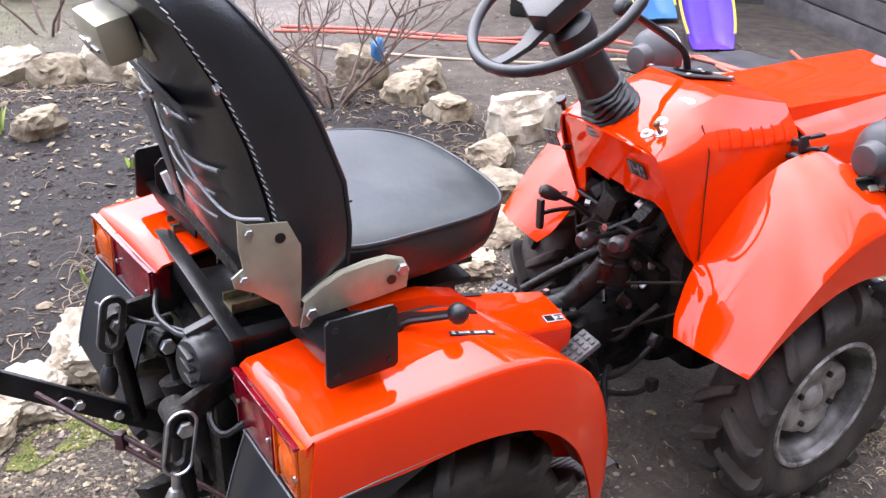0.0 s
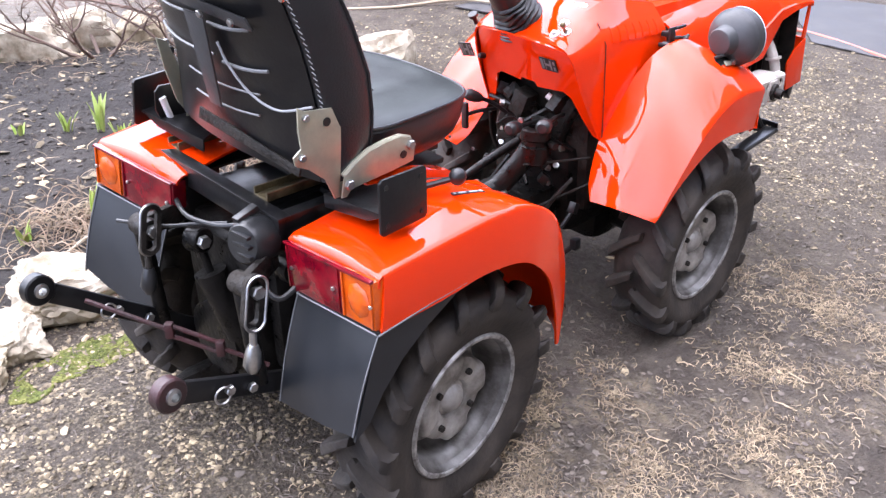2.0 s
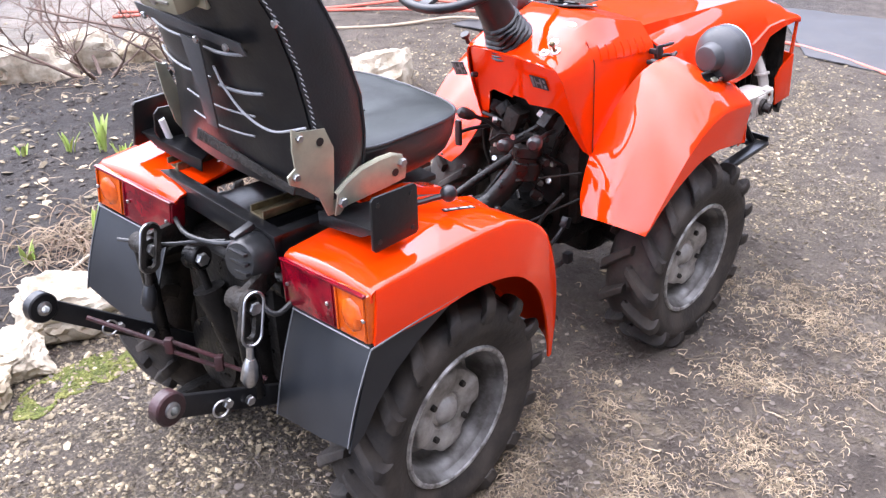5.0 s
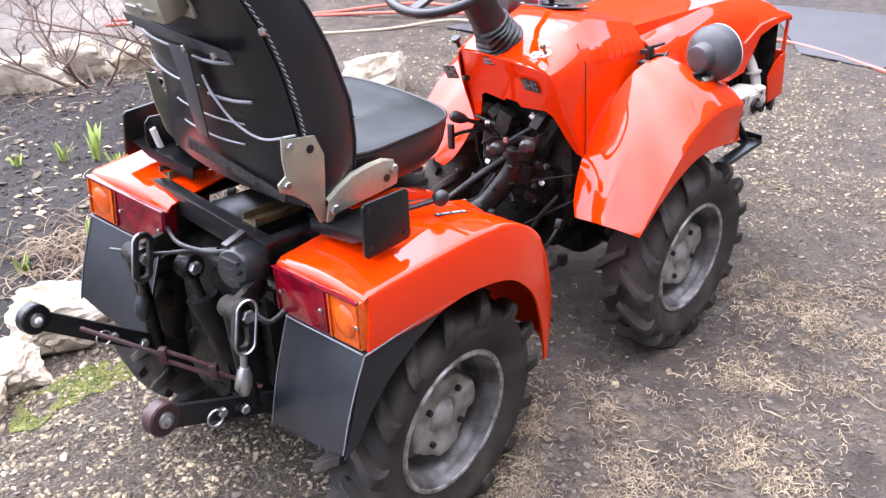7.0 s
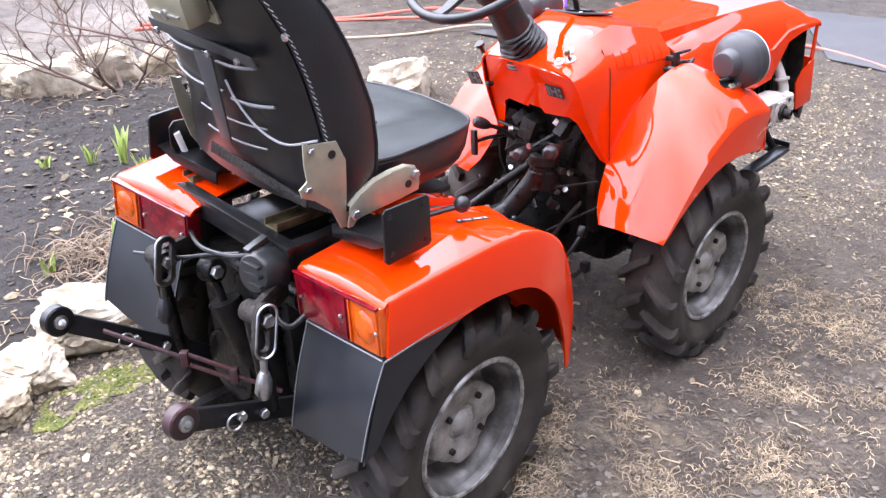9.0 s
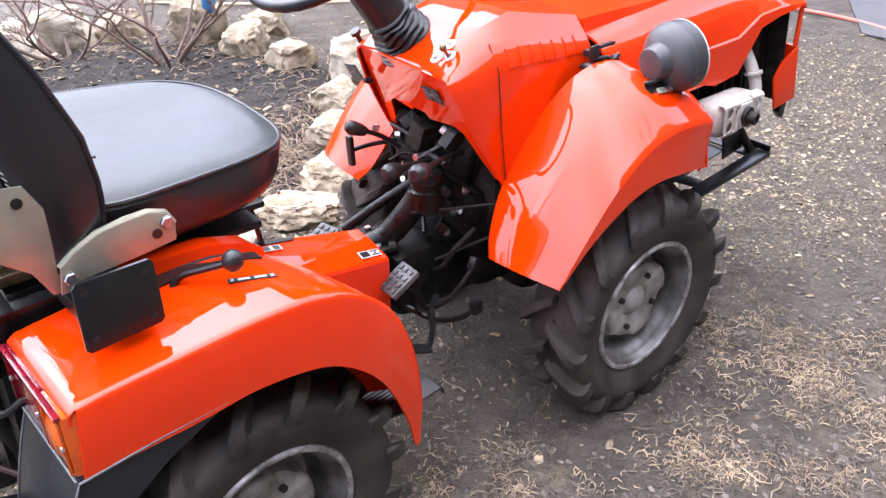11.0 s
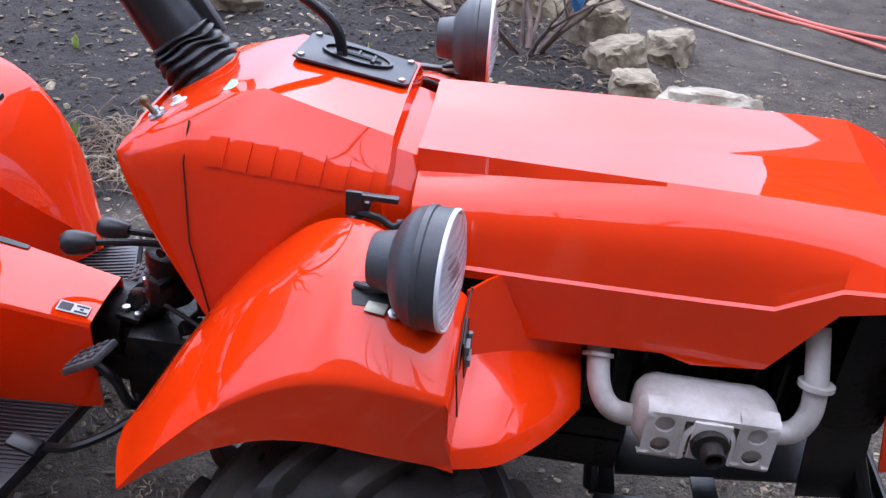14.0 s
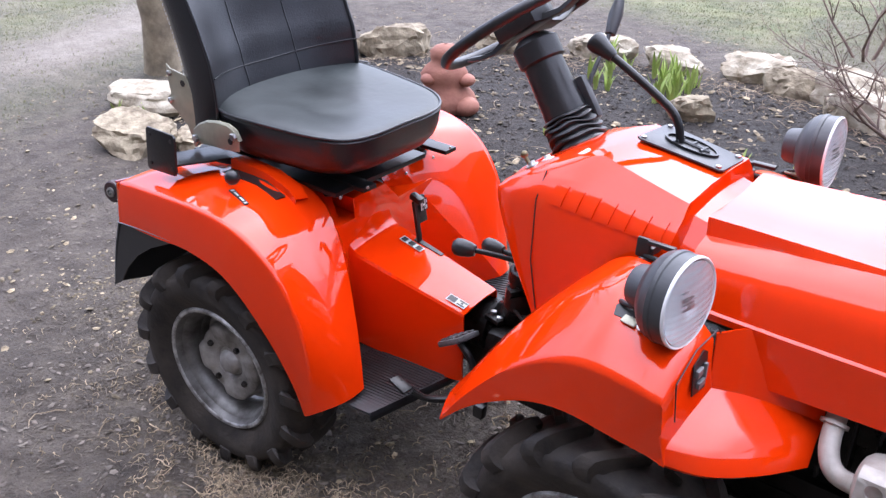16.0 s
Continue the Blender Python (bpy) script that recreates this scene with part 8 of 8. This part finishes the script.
def rubber_mat(c00, c01, c10, c11, label):
    bm = B()
    rows = []
    for j in range(15):
        v = j / 14
        rows.append([])
        for i in range(15):
            u = i / 14
            p = V((*c00, 0)).lerp(V((*c01, 0)), v).lerp(V((*c10, 0)).lerp(V((*c11, 0)), v), u)
            rows[-1].append(V((p.x, p.y, ground_z(p.x, p.y) + 0.010 + 0.012 * abs(noise.noise(V((p.x * 3, p.y * 3, 7)))))))
    grid(bm, rows)
    thick(bm, 0.006)
    tagged(mesh_object("rubber_mat", bm, TARP), label, "mat", "mats on the ground")


rubber_mat((3.10, 2.62), (3.29, 1.60), (4.19, 2.61), (4.46, 1.67), "worn dark grey woven mat lying on the ground")
rubber_mat((4.32, 0.71), (4.33, 0.21), (5.43, 1.44), (6.07, 0.22), "worn grey rubber mat lying on bare ground")
box_thing = thing("cable_box", "grey cable connector box on a woven mat", "box", (3.79, 1.77, ground_z(3.79, 1.77) + 0.020))
bm = B()
box(bm, (0, 0, 0.045), (0.15, 0.10, 0.09), None, 0.014)
part("case", bm, GREYTOY, box_thing)
bm = B()
box(bm, (0, 0, 0.094), (0.10, 0.06, 0.012), None, 0.004)
part("lid", bm, GREYPLASTIC, box_thing)


def sledge(x, y, turn, tilt, body, trim, label):
    root = thing("sledge", label, "sledge", (x, y, 0.03))
    root.rotation_euler = (radians(tilt), 0, radians(turn))
    root.scale = (0.77, 0.77, 0.77)
    bm = B()
    rows = []
    for j in range(13):
        v = j / 12
        row = []
        for i in range(13):
            u = -1 + i / 6
            w = 0.26 * (0.75 + 0.25 * math.sin(math.pi * v))
            rim = 0.13 * max(abs(u) ** 5, (abs(v - 0.5) * 2) ** 6)
            row.append(V((u * w, v * 0.85 - 0.1, rim + 0.012 * (1 if 3 < i < 9 and i % 2 else 0))))
        rows.append(row)
    grid(bm, rows)
    thick(bm, 0.006)
    part("tray", bm, body, root)
    for s in (1, -1):
        bm = B()
        rod(bm, [r[0 if s < 0 else -1] + V((0, 0, 0.006)) for r in rows[2:-2]], 0.013, 8)
        part("side_grip", bm, trim, root)


sledge(4.05, 2.80, -18, 52, PURPLE, YELLOW, "purple plastic children's sledge with yellow grips leaning upright")
sledge(4.23, 3.52, -10, 40, BLUE, YELLOW, "blue plastic children's sledge leaning beside a shed")
bm = B()
box(bm, (0, 0, 0.14), (0.5, 0.3, 0.28), None, 0.05)
ob = mesh_object("toy_box", bm, INK)
ob.matrix_world = pose(3.44, 4.01, 0.01, 0, 0, 40) @ Matrix.Scale(0.7, 4)
tagged(ob, "black plastic toy crate on bare ground", "crate")

cart = thing("toy_cart", "red and grey toy cart standing on far bare ground", "cart", (0.16, 5.45, 0.01))
cart.scale = (0.74, 0.74, 0.74)
for x, y in ((0, 0), (0.75, 0.15)):
    bm = B()
    lathe(bm, [(0.12, -0.05), (0.20, -0.06), (0.225, -0.03), (0.225, 0.03), (0.20, 0.06), (0.12, 0.05)], pose(x, y, 0.225, 90, 0, 12), 32, closed=True)
    w = part("cart_wheel", bm, GREYTOY, cart)
    bm = B()
    lathe(bm, [(0, -0.05), (0.05, -0.05), (0.12, -0.03), (0.12, 0.03), (0.05, 0.05), (0, 0.05)], pose(x, y, 0.225, 90, 0, 12), 28)
    part("wheel_hub", bm, PINKTOY, w)
bm = B()
box(bm, (0.37, 0.25, 0.42), (0.95, 0.4, 0.22), Matrix.Rotation(0.2, 4, "Z"), 0.05)
part("cart_body", bm, PINKTOY, cart)

# shed of weathered planks: its foot shows; unseen upper walls, lining and roof are added for dark reflections
shed = thing("shed", "weathered grey timber shed with horizontal planks", "shed", (0, 0, 0))


def plank_wall(a, b, height, seed):
    rng = random.Random(seed)
    a, b = V(a), V(b)
    L = (b - a).length
    ang = math.degrees(math.atan2((b - a).y, (b - a).x))
    h = 0.19
    bm = B()
    box(bm, (0, 0, 0), (1, 0.045, h - 0.012), None, 0.008)
    base = mesh_object("plank", bm, PLANK, shed)
    data = base.data
    bpy.data.objects.remove(base)
    z = h / 2 - 0.02
    while z < height:
        x = 0
        while x < L - 0.2:
            w = min(rng.uniform(1.8, 3.2), L - x)
            c = a + (b - a) * ((x + w / 2) / L)
            ob = new("plank", data)
            ob.parent = shed
            ob.matrix_local = pose(c.x, c.y, z, rng.uniform(-1.5, 1.5), 0, ang) @ Matrix.Diagonal((w - 0.008, 1, 1, 1)) @ Matrix.Translation((0, rng.uniform(-0.006, 0.006), 0))
            x += w
        z += h


plank_wall((5.06, 2.02, 0), (5.67, 3.66, 0), 3.3, 3)
plank_wall((5.67, 3.66, 0), (3.09, 5.13, 0), 3.3, 4)
bm = B()
for p0, p1 in (((5.10, 2.03, 0), (5.71, 3.67, 0)), ((5.70, 3.70, 0), (3.12, 5.17, 0))):
    plate(bm, [V(p0), V(p1), V(p1) + V((0, 0, 3.28)), V(p0) + V((0, 0, 3.28))], V((0.02, 0.03, 0)))
part("lining", bm, PLANK, shed)
bm = B()
for p0, p1, q1, q0 in (((4.95, 1.8, 3.25), (5.7, 3.7, 3.25), (7.6, 4.2, 5.6), (7.0, 1.4, 5.6)), ((5.8, 3.5, 3.25), (2.9, 5.3, 3.25), (4.9, 6.8, 5.6), (7.6, 4.2, 5.6))):
    plate(bm, [V(p0), V(p1), V(q1), V(q0)], V((0, 0, 0.06)))
part("roof", bm, PLANK, shed)


# ---- behind the camera, out of view: walls added to block low sky from the paint, and bare trees ----
bm = B()
box(bm, (0, 0, 4.6), (24, 0.4, 9.2), None, 0.03)
ob = mesh_object("wall_south", bm, PLANK)
ob.matrix_world = pose(0, -5.9, 0, 0, 0, 2)
tagged(ob, "plain dark unseen wall added to block low sky", "wall", kind="structure")
bm = B()
box(bm, (0, 0, 2.8), (9.6, 0.4, 5.6), None, 0.03)
ob = mesh_object("wall_east", bm, PLANK)
ob.matrix_world = pose(9.0, -3.6, 0, 0, 0, 92)
tagged(ob, "plain dark unseen end wall added to block low sky", "wall", kind="structure")


def bare_tree(x, y, h, seed):
    rng = random.Random(seed)
    root = thing("tree", "tall bare leafless tree at the edge of the yard", "tree", (x, y, ground_z(x, y)))
    bm = B()
    pts = [V((rng.uniform(-0.08, 0.08) * k, rng.uniform(-0.08, 0.08) * k, h * k / 5 - 0.05)) for k in range(6)]
    rod(bm, spl(pts, 22), [0.17 * (1 - k / 26) for k in range(22)], 12)
    part("trunk", bm, BARK, root)
    for k in range(13):
        t = 0.28 + 0.7 * k / 12
        a = k * 2.4 + rng.uniform(-0.4, 0.4)
        i = min(4, int(t * 5))
        o = pts[i].lerp(pts[i + 1], t * 5 - i)
        L = h * 0.42 * (1.25 - t)
        bm = B()
        d = V((math.cos(a), math.sin(a), rng.uniform(0.7, 1.3))).normalized()
        limb = spl([o, o + d * L * 0.4, o + d * L * 0.75 + V((0, 0, 0.1 * L)), o + d * L + V((0, 0, 0.25 * L))], 10)
        rod(bm, limb, [0.055 * (1.2 - t) * (1 - j / 12) + 0.004 for j in range(10)], 6)
        for j in range(3, 10):
            e = (d + V((rng.uniform(-0.9, 0.9), rng.uniform(-0.9, 0.9), rng.uniform(-0.2, 0.7)))).normalized() * L * rng.uniform(0.2, 0.42)
            rod(bm, [limb[j], limb[j] + e * 0.5 + V((0, 0, 0.03)), limb[j] + e], [0.016, 0.010, 0.004], 5)
        part("limb", bm, BARK, root)


for k, (x, y, h) in enumerate(((-2.5, -4.6, 6.5), (1.4, -4.5, 7.5), (4.4, -4.3, 6.0), (7.2, -4.4, 7.0))):
    bare_tree(x, y, h, 300 + k)
